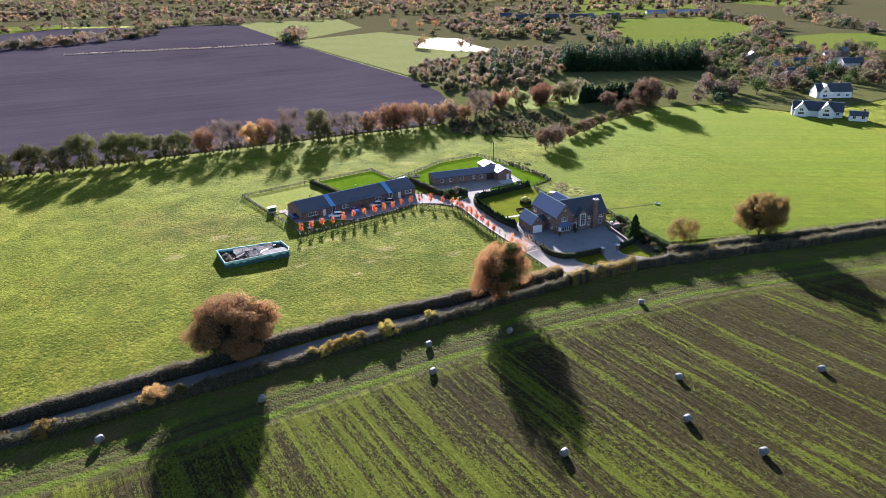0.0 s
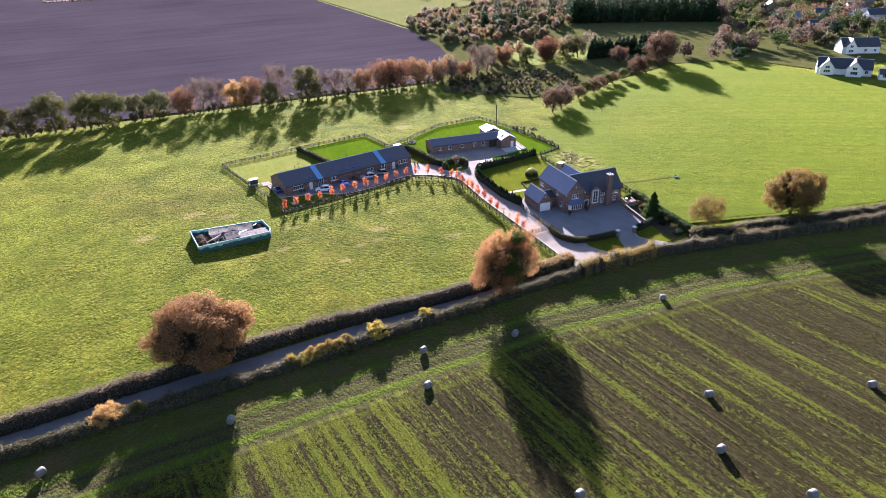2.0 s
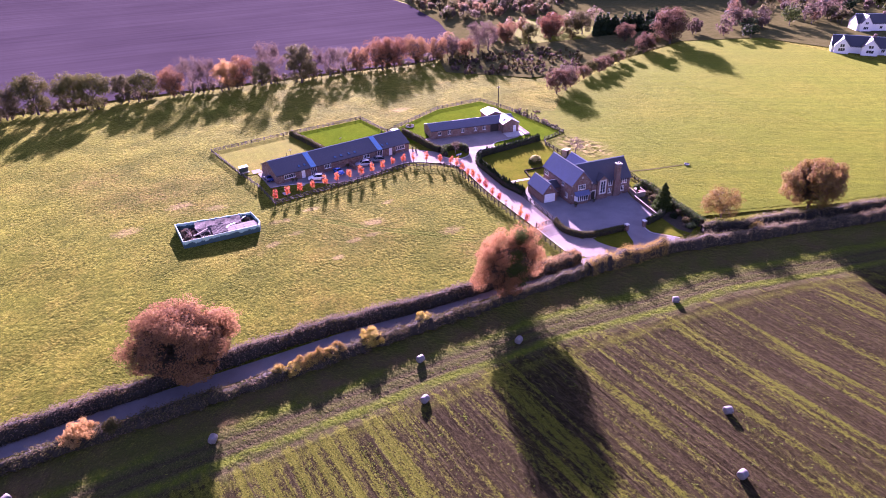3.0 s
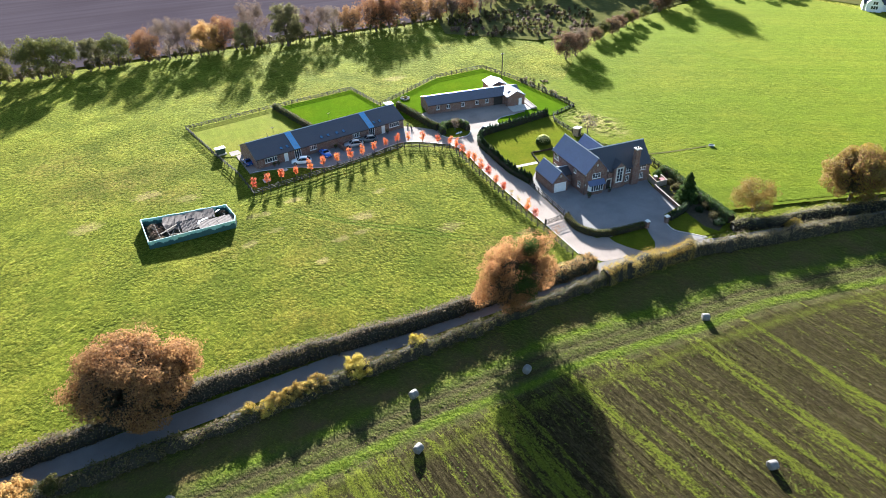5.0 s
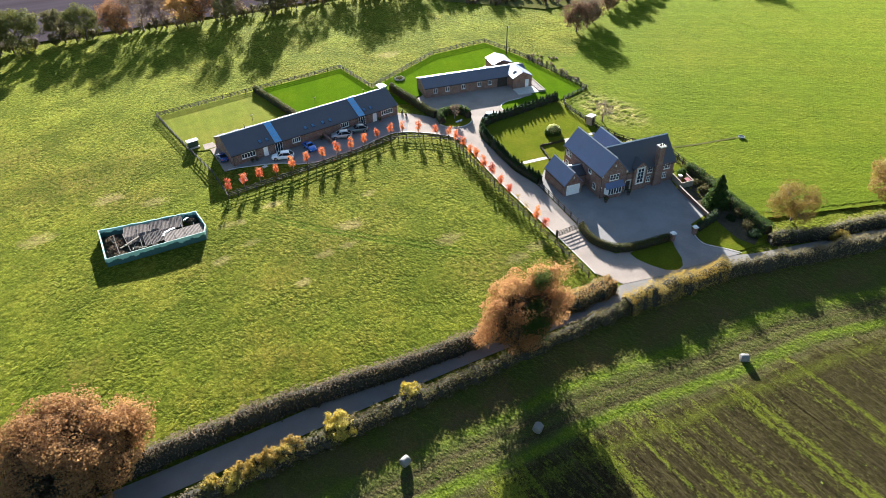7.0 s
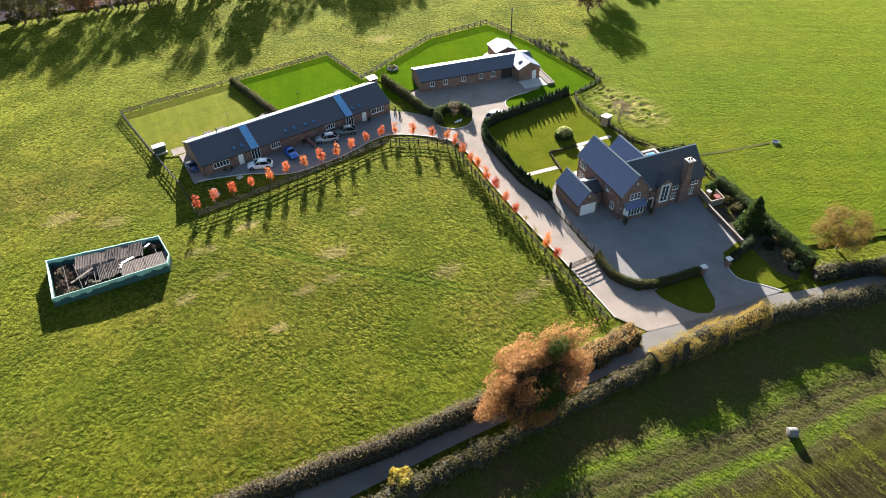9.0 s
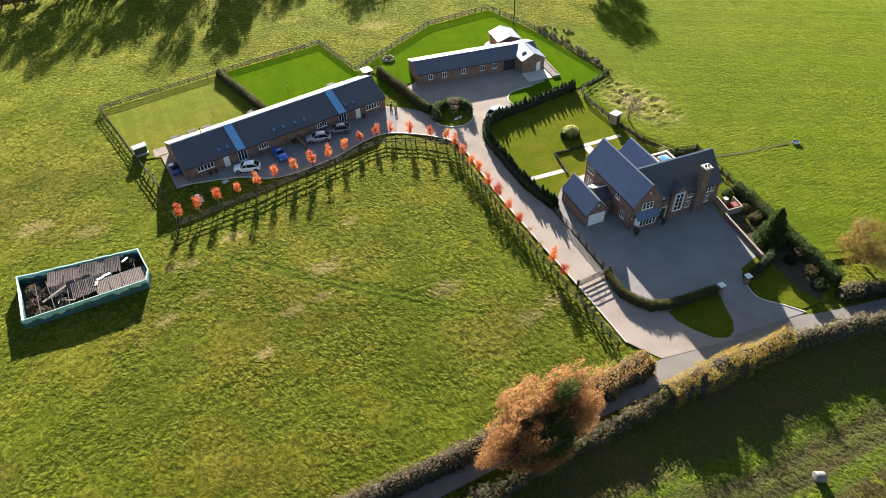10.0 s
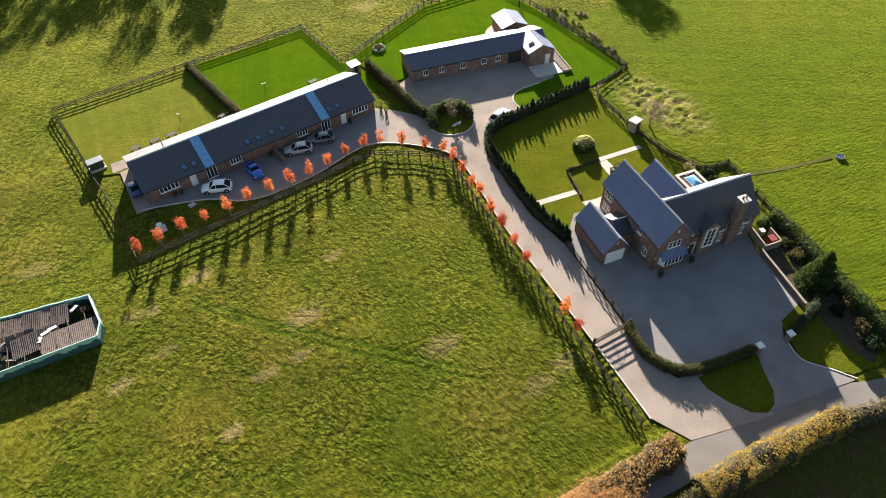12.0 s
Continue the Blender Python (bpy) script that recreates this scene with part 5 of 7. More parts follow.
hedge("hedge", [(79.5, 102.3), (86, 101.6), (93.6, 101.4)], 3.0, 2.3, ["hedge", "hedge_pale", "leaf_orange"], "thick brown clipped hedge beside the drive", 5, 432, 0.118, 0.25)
hedge("hedge", [(103.8, 131.4), (103.4, 138.6), (104.6, 146.4), (105.6, 152.4), (107.4, 155.8), (110.2, 157.6), (120, 158.1), (130.4, 158.6)], 1.2, 1.6, ["leaf_dark", "leaf_green", "leaf_dark"], "dark green undergrowth below the garden cypresses", 6, 150, 0.12, 0.2)
CYPRESS = [conifer_mesh(140 + k, 2.5, 0.75, 620, 0.11) for k in range(3)]
for i, (x, y) in enumerate(smooth_line([(103.8, 131.4), (103.4, 138.6), (104.6, 146.4), (105.6, 152.4), (107.4, 155.8), (110.2, 157.6), (120, 158.1), (130.4, 158.6)], 0.9)):
    plant(CYPRESS[i % 3], x + rr.uniform(-0.15, 0.15), y + rr.uniform(-0.15, 0.15), 0, "dark pointed cypress in the garden screen beside the drive", "conifer", "cypress", "cypress row round the garden", rr.uniform(0, 360), rr.uniform(0.85, 1.12))
hedge("hedge", [(100.5, 116.0), (99.4, 112.4), (100.2, 109.0), (102.2, 107.2), (105.6, 106.2), (110.2, 105.4)], 1.0, 1.3, ["leaf_green", "leaf_olive"], "low clipped green hedge round the forecourt", 7, 336, 0.081, 0.12)
hedge("hedge", [(101.0, 186.2), (101.4, 178), (101.6, 171), (102.0, 166.6)], 1.3, 1.7, ["leaf_green", "leaf_olive"], "dark green hedge between the two barns", 8, 336, 0.099, 0.2)
hedge("hedge", [(72.6, 204.4), (74.2, 194), (75.6, 183.5)], 1.2, 1.5, ["leaf_green", "hedge"], "dark green hedge dividing the lawns", 9, 336, 0.099, 0.2)
hedge("hedge", [(130.2, 119.0), (130.0, 116.0), (127.8, 108.0), (126.4, 102.0), (125.4, 97.4)], 2.0, 1.9, ["leaf_olive", "leaf_green"], "dark green hedge on the meadow side of the house", 10, 384, 0.105, 0.2)

hedge("hedge", [(116.4, 104.5), (119, 104.9), (121.6, 105.4), (123.4, 106.2)], 1.0, 1.4, ["leaf_green", "leaf_dark"], "clipped dark hedge between forecourt and lawn", 18, 180, 0.1, 0.15)


def bush(seed, r, h, mat, n=700, size=0.11):
    rng = np.random.default_rng(seed)
    c, face = crown_points(rng, n, h, r, 0.05, 46)
    c = c + rng.normal(0, 0.1, (n, 3))
    c[:, 2] = np.maximum(c[:, 2] - 0.25, 0.05)
    v, q = leaf_cards(rng, c, size, out=face)
    stems = [(np.zeros(3), np.array([*(rng.normal(0, r * 0.35, 2)), h * 0.6]), 0.05, 0.02) for _ in range(6)]
    sv, sq = frusta(stems, 4)
    return [("stem", quads_mesh("stem", sv, sq, M["bark"])), ("foliage", quads_mesh("foliage", v, q, M[mat]))]


for i, (x, y, r, h, m, lab) in enumerate([
        *[(x, 100.4 - 0.02 * x + 0.3 * (k % 2), 1.35, h, "leaf_yellow", "golden-yellow shrub in a row along the lane hedge") for k, (x, h) in enumerate(((34.4, 2.2), (35.9, 2.7), (37.4, 2.5), (38.9, 3.0), (40.4, 2.6), (41.8, 2.9)))],
        (57.4, 99.4, 1.5, 2.8, "leaf_yellow", "small golden-yellow shrub in the lane hedge"), (47.8, 99.4, 2.4, 3.2, "leaf_yellow", "golden-yellow shrub in the lane hedge"), 
        (32.2, 100.2, 1.1, 2.4, "leaf_yellow", "small golden-yellow shrub in the lane hedge"), 
        (5, 102.3, 2.6, 3.0, "leaf_orange", "orange shrub in the lane hedge"), (-11, 103, 2.2, 2.6, "leaf_gold", "yellow shrub in the lane hedge"), (-17.5, 104, 1.6, 2.4, "leaf_gold", "yellow shrub in the lane hedge"), (9, 101.6, 1.4, 2.4, "leaf_olive", "olive shrub in the lane hedge"),
        (133, 89.5, 1.6, 2.4, "leaf_gold", "yellow shrub in the lane hedge")]):
    plant(bush(40 + i, r, h, m, int(2600 * r), 0.1), x, y, 0, lab, "shrub", "shrub")



def round_bush():
    """A clipped dome: dark green below, pale leaves over the top."""
    rng = np.random.default_rng(55)
    d = rng.normal(size=(5200, 3))
    d[:, 2] = np.abs(d[:, 2])
    d /= np.linalg.norm(d, axis=1)[:, None]
    c = d * [1.75, 1.6, 1.9] * rng.uniform(0.82, 1.06, (5200, 1)) + [0, 0, 0.1]
    pale = c[:, 2] + rng.normal(0, 0.25, len(c)) > 1.15
    stem = frusta([(np.zeros(3), np.array([0.2, 0.1, 1.2]), 0.08, 0.03), (np.zeros(3), np.array([-0.3, 0.2, 1.1]), 0.07, 0.03)], 5)
    out = [("stem", quads_mesh("stem", *stem, M["bark"]))]
    for nm, sel, mat in (("foliage", ~pale, "leaf_green"), ("crown", pale, "leaf_cream")):
        v, q = leaf_cards(rng, c[sel], 0.12)
        out.append((nm, quads_mesh(nm, v, q, M[mat])))
    return out


plant(round_bush(), 118.9, 145.8, 0.02, "large round green bush with a pale yellow top on the lawn", "shrub", "shrub")

# ---- bales ----


def bale_mesh():
    b = Build()
    n, ringz = 20, [(-0.6, 0.0), (-0.6, 0.5), (-0.56, 0.62), (-0.3, 0.655), (0.0, 0.66), (0.3, 0.655), (0.56, 0.62), (0.6, 0.5), (0.6, 0.0)]
    v, f = [], []
    for x, r in ringz:
        v += [(x, r * math.cos(math.tau * i / n), 0.64 + r * math.sin(math.tau * i / n) * 0.97) for i in range(n)]
    for k in range(len(ringz) - 1):
        f += [(k * n + i, k * n + (i + 1) % n, (k + 1) * n + (i + 1) % n, (k + 1) * n + i) for i in range(n)]
    b.add(v, f)
    return b.mesh("bale", M["bale"], smooth=True)


BALE = bale_mesh()
for x, y, a in [(52.2, 91.6, 15), (48.2, 83.4, 25), (98.2, 81.0, -35), (82.6, 58.4, -20), (105, 46.4, -15), (74.6, 50.2, 5), (77.6, 39.2, -10), (53.4, 54.8, 10), (20.2, 92.4, 60), (-4, 96.2, 40), (68, 87, 30)]:
    ob = new("hay_bale", BALE)
    ob.matrix_world = pose(x, y, -0.12, 0, 0, a) @ Matrix.Scale(0.88, 4)
    tagged(ob, "round grey-white wrapped straw bale on the stubble", "bale", "bales in the stubble field")

# ---- fences ----
POST = Build().box(-0.075, 0.075, -0.075, 0.075, -0.3, 1.3).mesh("post", M["wood"], 0.012)
RAIL = Build().box(0, 1, -0.025, 0.025, -0.065, 0.065).mesh("rail", M["wood"], 0.006)


def fence(line, label, step=1.9, rails=(0.35, 0.72, 1.08), height=1.0):
    ob = thing("fence", label, "fence")
    pts = [Vector((*line[0], 0))]
    for a, b in zip(line, line[1:]):
        a, b = Vector((*a, 0)), Vector((*b, 0))
        k = max(1, round((b - a).length / step))
        pts += [a + (b - a) * (i / k) for i in range(1, k + 1)]
    for p in pts:
        part("post", POST, ob, m=pose(p.x, p.y, 0, rr.uniform(-1.5, 1.5), rr.uniform(-1.5, 1.5), rr.uniform(-6, 6)) @ Matrix.Diagonal((1, 1, height, 1)))
    for a, b in zip(pts, pts[1:]):
        d = b - a
        for z in rails:
            part("rail", RAIL, ob, m=pose(a.x, a.y, z * height + rr.uniform(-0.015, 0.015), 0, 0, math.degrees(math.atan2(d.y, d.x))) @ Matrix.Diagonal((d.length, 1, 1, 1)))
    return ob


fence(PADDOCK_LINE, "dark post-and-rail fence round the paddock")
fence([(103.0, 130.6), (101.8, 123.6), (100.7, 117.2)], "dark post-and-rail fence beside the drive")
fence([(52.2, 159.6), (52.2, 170), (50.7, 182.2), (48.6, 203.6), (72.3, 205.1), (96.4, 206.1), (97.5, 189.6)], "dark post-and-rail fence round the lawns", height=0.84)
fence([(97.5, 189.6), (109, 194.9), (121.9, 200.5), (138.7, 200.1), (140.7, 186.2), (140.8, 167.2), (140.4, 159.2), (131.7, 157.4)], "dark post-and-rail fence round the small barn")
fence([(131.7, 157.4), (129.7, 154.4), (128.7, 146.4), (128.4, 137.1), (130.3, 131.2), (134.4, 130.4), (131.0, 118.1)], "dark post-and-rail fence beside the meadow")


def field_gate(m):
    ob = thing("gate", "dark wooden five-bar field gate across the drive", "gate", m)
    L = 5.3
    for i, z in enumerate((0.2, 0.42, 0.66, 0.92, 1.2)):
        part("bar", Build().box(0.1, L - 0.1, -0.03, 0.03, z - 0.05, z + 0.05).mesh("bar", M["wood"], 0.008), ob)
    for x in (0.1, L / 2, L - 0.1):
        part("upright", Build().box(x - 0.05, x + 0.05, -0.045, 0.045, 0.12, 1.3).mesh("upright", M["wood"], 0.01), ob)
    for a, b in ((0.15, L / 2), (L - 0.15, L / 2)):
        part("brace", Build().slab([(a, -0.05, 0.2), (a + 0.1, -0.05, 0.2), (b + 0.1, -0.05, 1.2), (b, -0.05, 1.2)], 0.04).mesh("brace", M["wood"]), ob)
    for x in (-0.12, L + 0.12):
        part("gate_post", Build().box(x - 0.12, x + 0.12, -0.12, 0.12, -0.1, 1.55).mesh("gate_post", M["wood"], 0.03), ob)


field_gate(pose(95.3, 116.1, 0.02, 0, 0, -2.0))

# ---- young trees along the drive ----


def sapling(seed, mat="leaf_red", full=True):
    rng = np.random.default_rng(seed)
    segs = [(np.zeros(3), np.array([0, 0, 1.3]), 0.045, 0.035), (np.array([0, 0, 1.3]), np.array([0.03, 0.02, 2.9]), 0.035, 0.012)]
    tips = []
    for _ in range(22):
        z = rng.uniform(0.95, 2.6)
        a = rng.uniform(0, math.tau)
        e = np.array([math.cos(a) * 0.42, math.sin(a) * 0.42, 0.5]) * rng.uniform(0.6, 1.1) + [0, 0, z]
        segs.append((np.array([0, 0, z]), e, 0.014, 0.005))
        tips.append(e)
    v, q = frusta(segs)
    tips = np.array(tips)
    n = 620 if full else 110
    c = tips[rng.integers(0, len(tips), n)] + rng.normal(0, 0.17, (n, 3))
    lv, lq = leaf_cards(rng, c, 0.09, out=c - [0, 0, 1.6])
    st = Build().tube((0.2, 0, 0), (0.2, 0, 1.3), 0.035, 0.03, 6).mesh("stake", M["wood_light"])
    return [("trunk", quads_mesh("trunk", v, q, M["bark"])), ("crown", quads_mesh("crown", lv, lq, M[mat])), ("stake", st)]


SAPS = [sapling(60 + i) for i in range(4)]
THIN = sapling(64, "leaf_yellow", False)
SAP_SPOTS = [(52.9, 161.0), (56.0, 161.3), (59.2, 161.6), (62.6, 161.9), (66.0, 162.1), (69.2, 162.3), (72.6, 162.4), (75.9, 162.6), (79.2, 162.9), (82.5, 163.4), (86.0, 164.2), (89.3, 164.5), (92.0, 163.9), (94.4, 161.1), (97.2, 158.6), (99.2, 156.4), (99.3, 153.9), (98.7, 150.4),
             (98.4, 147.4), (98.2, 144.7), (97.4, 140.9), (97.1, 137.8), (96.5, 134.2), (96.1, 130.8), (95.0, 121.4), (94.6, 118.5)]
for i, (x, y) in enumerate(SAP_SPOTS):
    plant(SAPS[i % 4], x, y, 0, "staked young tree with bright red-orange leaves", "tree", "sapling", "young trees along the drive", rr.uniform(0, 360), rr.uniform(0.9, 1.12))
for x, y in ((95.7, 127.7), (95.2, 124.5)):
    plant(THIN, x, y, 0, "nearly bare staked young tree with a few yellow leaves", "tree", "sapling", "young trees along the drive", rr.uniform(0, 360), 0.85)

# ---- houses ----


def window(parent, m, w, h, bars=2, trans=0, name="window"):
    """A casement in its opening: frame, glazing bars, panes, sill. Faces -y in its own frame, bottom centre at the origin."""
    fr = Build()
    fr.box(-w / 2, w / 2, -0.03, 0.05, 0, 0.07).box(-w / 2, w / 2, -0.03, 0.05, h - 0.07, h)
    fr.box(-w / 2, -w / 2 + 0.07, -0.028, 0.048, 0.07, h - 0.07).box(w / 2 - 0.07, w / 2, -0.028, 0.048, 0.07, h - 0.07)
    ob = part(name, fr.mesh("window", M["white"]), parent, "white painted window", m)
    for i in range(1, bars + 1):
        x = -w / 2 + w * i / (bars + 1)
        part("mullion", Build().box(x - 0.045, x + 0.045, -0.025, 0.045, 0.07, h - 0.07).mesh("mullion", M["white"]), ob)
    for i in range(1, trans + 1):
        z = h * i / (trans + 1)
        part("transom", Build().box(-w / 2 + 0.07, w / 2 - 0.07, -0.02, 0.04, z - 0.025, z + 0.025).mesh("transom", M["white"]), ob)
    for i in range(bars + 1):
        x0, x1 = -w / 2 + w * i / (bars + 1) + 0.05, -w / 2 + w * (i + 1) / (bars + 1) - 0.05
        part("pane", Build().box(x0, x1, 0.0, 0.02, 0.06, h - 0.06).mesh("pane", M["glass"]), ob)
    part("sill", Build().box(-w / 2 - 0.06, w / 2 + 0.06, -0.1, 0.05, -0.08, -0.003).mesh("sill", M["white"], 0.01), ob)
    return ob


def door(parent, m, w, h, mat="white", label="white painted door"):
    ob = part("door", Build().box(-w / 2, w / 2, -0.03, 0.04, 0.02, h).mesh("door", M[mat], 0.01), parent, label, m)
    for i in range(2):
        part("panel", Build().box(-w / 2 + 0.12, w / 2 - 0.12, -0.05, -0.032, 0.15 + i * h * 0.48, h * 0.44 + i * h * 0.48).mesh("panel", M[mat], 0.01), ob)
    part("handle", Build().tube((w / 2 - 0.12, -0.09, h * 0.48), (w / 2 - 0.25, -0.09, h * 0.48), 0.02, 0.02).mesh("handle", M["metal"]), ob)
    return ob


def gable_block(parent, x0, x1, y0, y1, eave, ridge, axis, wall_mat, roof_mat, over=0.3, verge=0.22, ridge_mat="ridge", hide_low=0.0, base=-0.15):
    """A rectangular wing: brick walls with gables, two roof slopes with thickness, ridge tiles and gutters. axis: which way the ridge runs."""
    ym, xm = (y0 + y1) / 2, (x0 + x1) / 2
    t = 0.3
    if axis == "x":
        prof = [(y0, base), (y1, base), (y1, eave), (ym, ridge), (y0, eave)]
        for k, (a, b) in enumerate(((x0, x0 + t), (x1 - t, x1))):
            part("wall", Build().prism(prof, "x", a, b).mesh("wall", M[wall_mat]), parent)
        for a, b in ((y0, y0 + t), (y1 - t, y1)):
            part("wall", Build().box(x0 + t, x1 - t, a, b, base, eave).mesh("wall", M[wall_mat]), parent)
        half, run0, run1 = (y1 - y0) / 2, x0 - verge, x1 + verge
    else:
        prof = [(x0, base), (x1, base), (x1, eave), (xm, ridge), (x0, eave)]
        for k, (a, b) in enumerate(((y0, y0 + t), (y1 - t, y1))):
            part("wall", Build().prism(prof, "y", a, b).mesh("wall", M[wall_mat]), parent)
        for a, b in ((x0, x0 + t), (x1 - t, x1)):
            part("wall", Build().box(a, b, y0 + t, y1 - t, base, eave).mesh("wall", M[wall_mat]), parent)
        half, run0, run1 = (x1 - x0) / 2, y0 - verge, y1 + verge
    pitch = math.atan2(ridge - eave, half)
    slope = (half + over) / math.cos(pitch)
    L = run1 - run0
    top = ridge + 0.14 / math.cos(pitch)
    for sgn in (-1, 1):
        # each slope lies in its own frame: x along the ridge, y down the slope
        me = Build().box(0, L, 0, slope, -0.12, 0).mesh("roof", M[roof_mat], 0.015)
        if axis == "x":
            m = Matrix.Translation((run0, ym, top)) @ (Matrix.Rotation(-pitch, 4, "X") if sgn > 0 else Matrix.Translation((L, 0, 0)) @ Matrix.Rotation(math.pi, 4, "Z") @ Matrix.Rotation(-pitch, 4, "X"))
        else:
            m = Matrix.Translation((xm, run0, top)) @ (Matrix.Translation((0, L, 0)) @ Matrix.Rotation(-math.pi / 2, 4, "Z") @ Matrix.Rotation(-pitch, 4, "X") if sgn > 0 else Matrix.Rotation(math.pi / 2, 4, "Z") @ Matrix.Rotation(-pitch, 4, "X"))
        part("roof", me, parent, m=m)
    rd = Build()
    if axis == "x":
        rd.prism([(ym - 0.16, top - 0.1), (ym, top + 0.07), (ym + 0.16, top - 0.1)], "x", run0, run1)
    else:
        rd.prism([(xm - 0.16, top - 0.1), (xm, top + 0.07), (xm + 0.16, top - 0.1)], "y", run0, run1)
    part("ridge_tiles", rd.mesh("ridge_tiles", M[ridge_mat]), parent)
    # gutters
    ez = eave - over * math.tan(pitch) + 0.02
    for s in (-1, 1):
        if axis == "x":
            yy = (y0 - over - 0.05) if s < 0 else (y1 + over + 0.05)
            me = Build().tube((run0, yy, ez), (run1, yy, ez), 0.06, 0.06, 6).mesh("gutter", M["black"])
        else:
            xx = (x0 - over - 0.05) if s < 0 else (x1 + over + 0.05)
            me = Build().tube((xx, run0, ez), (xx, run1, ez), 0.06, 0.06, 6).mesh("gutter", M["black"])
        part("gutter", me, parent)
    return pitch, top


def on_slope(x, d, pitch, top, ym, lift=0.0):
    """A pose on the south slope of a ridge along x: d metres down from the ridge."""
    return Matrix.Translation((x, ym, top)) @ Matrix.Rotation(math.pi, 4, "Z") @ Matrix.Rotation(-pitch, 4, "X") @ Matrix.Translation((0, d, lift))


def long_barn():
    ob = thing("long_barn", "long low brick barn conversion with dark slate roof", "barn", pose(56.6, 170.5, 0.02, 0, 0, 3.4))
    L, W, E, R = 39.2, 10.6, 2.35, 4.6
    pitch, top = gable_block(ob, 0, L, 0.3, W - 0.3, E, R, "x", "brick", "slate_dark", 0.3, 0.15)
    slope = (W / 2) / math.cos(pitch)
    for x in (10.1, 29.9):
        st = part("glazed_strip", Build().box(-0.75, 0.75, 0.12, slope - 0.05, 0.0, 0.07).mesh("glazed_strip", M["skyglass"], 0.01), ob, "blue glazed strip down the roof", on_slope(x, 0, pitch, top, W / 2, 0.01))
        for k in (-0.72, -0.25, 0.25, 0.72):
            part("glazing_bar", Build().box(k - 0.03, k + 0.03, 0.1, slope - 0.04, 0.07, 0.11).mesh("glazing_bar", M["metal"]), st)
    for x in (6.7, 8.2, 16.9, 18.7, 21.0, 22.8, 31.3, 32.9):
        s = part("rooflight", Build().box(-0.36, 0.36, -0.45, 0.45, 0, 0.09).mesh("rooflight", M["black"], 0.01), ob, "small tilted roof window", on_slope(x, 4.3, pitch, top, W / 2, 0.0))
        part("pane", Build().box(-0.3, 0.3, -0.39, 0.39, 0.09, 0.1).mesh("pane", M["rooflight"]), s)
    for x, w, n in ((3.5, 2.9, 4), (14.1, 1.8, 3), (25.6, 1.9, 3), (36.4, 2.9, 4)):
        window(ob, pose(x, 0.27, 0.95), w, 1.05, n)
    for x in (7.2, 33.2):
        door(ob, pose(x, 0.26, 0), 0.95, 2.05)
    for x in (10.1, 29.9):
        g = window(ob, pose(x, 0.27, 0.1), 1.6, 2.0, 2, name="glazed_door")
    for x in (3.0, 9.0, 20.0, 33.0):
        window(ob, Matrix.Translation((x, W - 0.27, 0.9)) @ Matrix.Rotation(math.pi, 4, "Z"), 1.6, 1.1, 2)
    for x, d in ((5.6, 0.9), (34.0, 0.8)):
        part("flue", Build().tube((x, W / 2 + d, R - 0.3), (x, W / 2 + d, R + 0.75), 0.07, 0.07).mesh("flue", M["black"]), ob, "black metal flue pipe")
    part("downpipe", Build().tube((0.2, -0.02, 0), (0.2, -0.02, 2.2), 0.04, 0.04, 6).mesh("downpipe", M["black"]), ob)
    return ob


def small_barn():
    ob = thing("small_barn", "L-shaped low brick barn conversion with slate roof", "barn", pose(105.4, 177.0, 0.02, 0, 0, -13.6))
    L, W, E, R = 26.6, 7.0, 2.4, 3.55
    gable_block(ob, 0, L, 0, W, E, R, "x", "brick_dark", "slate_mid", 0.25, 0.15)
    gable_block(ob, 21.7, L, -2.6, 3.2, 2.75, 4.0, "y", "brick_dark", "slate", 0.25, 0.15)
    for x in (2.6, 5.6, 9.7, 13.8, 16.6):
        window(ob, pose(x, -0.03, 0.95), 0.95, 1.1, 1)
    part("doorway", Build().box(18.6, 21.2, -0.05, 0.05, 0.02, 2.2).mesh("doorway", M["wood"], 0.01), ob, "dark timber barn doors")
    door(ob, pose(25.3, -2.63, 0), 0.9, 2.05)
    xm = (21.7 + L) / 2
    pitch = math.atan2(4.0 - 2.75, (L - 21.7) / 2)
    m = Matrix.Translation((xm, -0.6, 4.0 + 0.14 / math.cos(pitch))) @ Matrix.Rotation(math.pi / 2, 4, "Z") @ Matrix.Rotation(-pitch, 4, "X") @ Matrix.Translation((0, 1.5, 0))
    s = part("rooflight", Build().box(-0.36, 0.36, -0.5, 0.5, 0, 0.09).mesh("rooflight", M["black"], 0.01), ob, "roof window", m)
    part("pane", Build().box(-0.3, 0.3, -0.44, 0.44, 0.09, 0.1).mesh("pane", M["glass"]), s)
    part("step", Build().box(21.6, 26.9, -6.4, -2.65, -0.05, 0.14).mesh("step", M["kerb"], 0.02), ob, "pale paved terrace")
    for x0, x1, y0, y1 in ((26.95, 28.6, -6.4, -6.2), (28.4, 28.6, -6.2, 1.5), (26.95, 28.4, 1.3, 1.5)):
        part("sleeper", Build().box(x0, x1, y0, y1, -0.05, 0.45).mesh("sleeper", M["wood_light"], 0.02), ob, "weathered timber sleeper edging")
    part("bed", Build().box(26.95, 28.4, -6.2, 1.3, -0.05, 0.3).mesh("bed", M["rust"]), ob, "bare brown raised bed")
    shed = thing("outbuilding", "low timber outbuilding with a pale roof", "shed", pose(105.4, 177.0, 0.02, 0, 0, -13.6))
    gable_block(shed, 20.8, 25.8, 8.2, 13.6, 2.3, 3.2, "y", "brick_dark", "slate", 0.25, 0.2)
    part("terrace", Build().tube((23.2, 9.4, -0.06), (23.2, 9.4, 0.06), 5.2, 5.2, 40).mesh("terrace", M["paving"]), shed, "round pale paved terrace")
    return ob


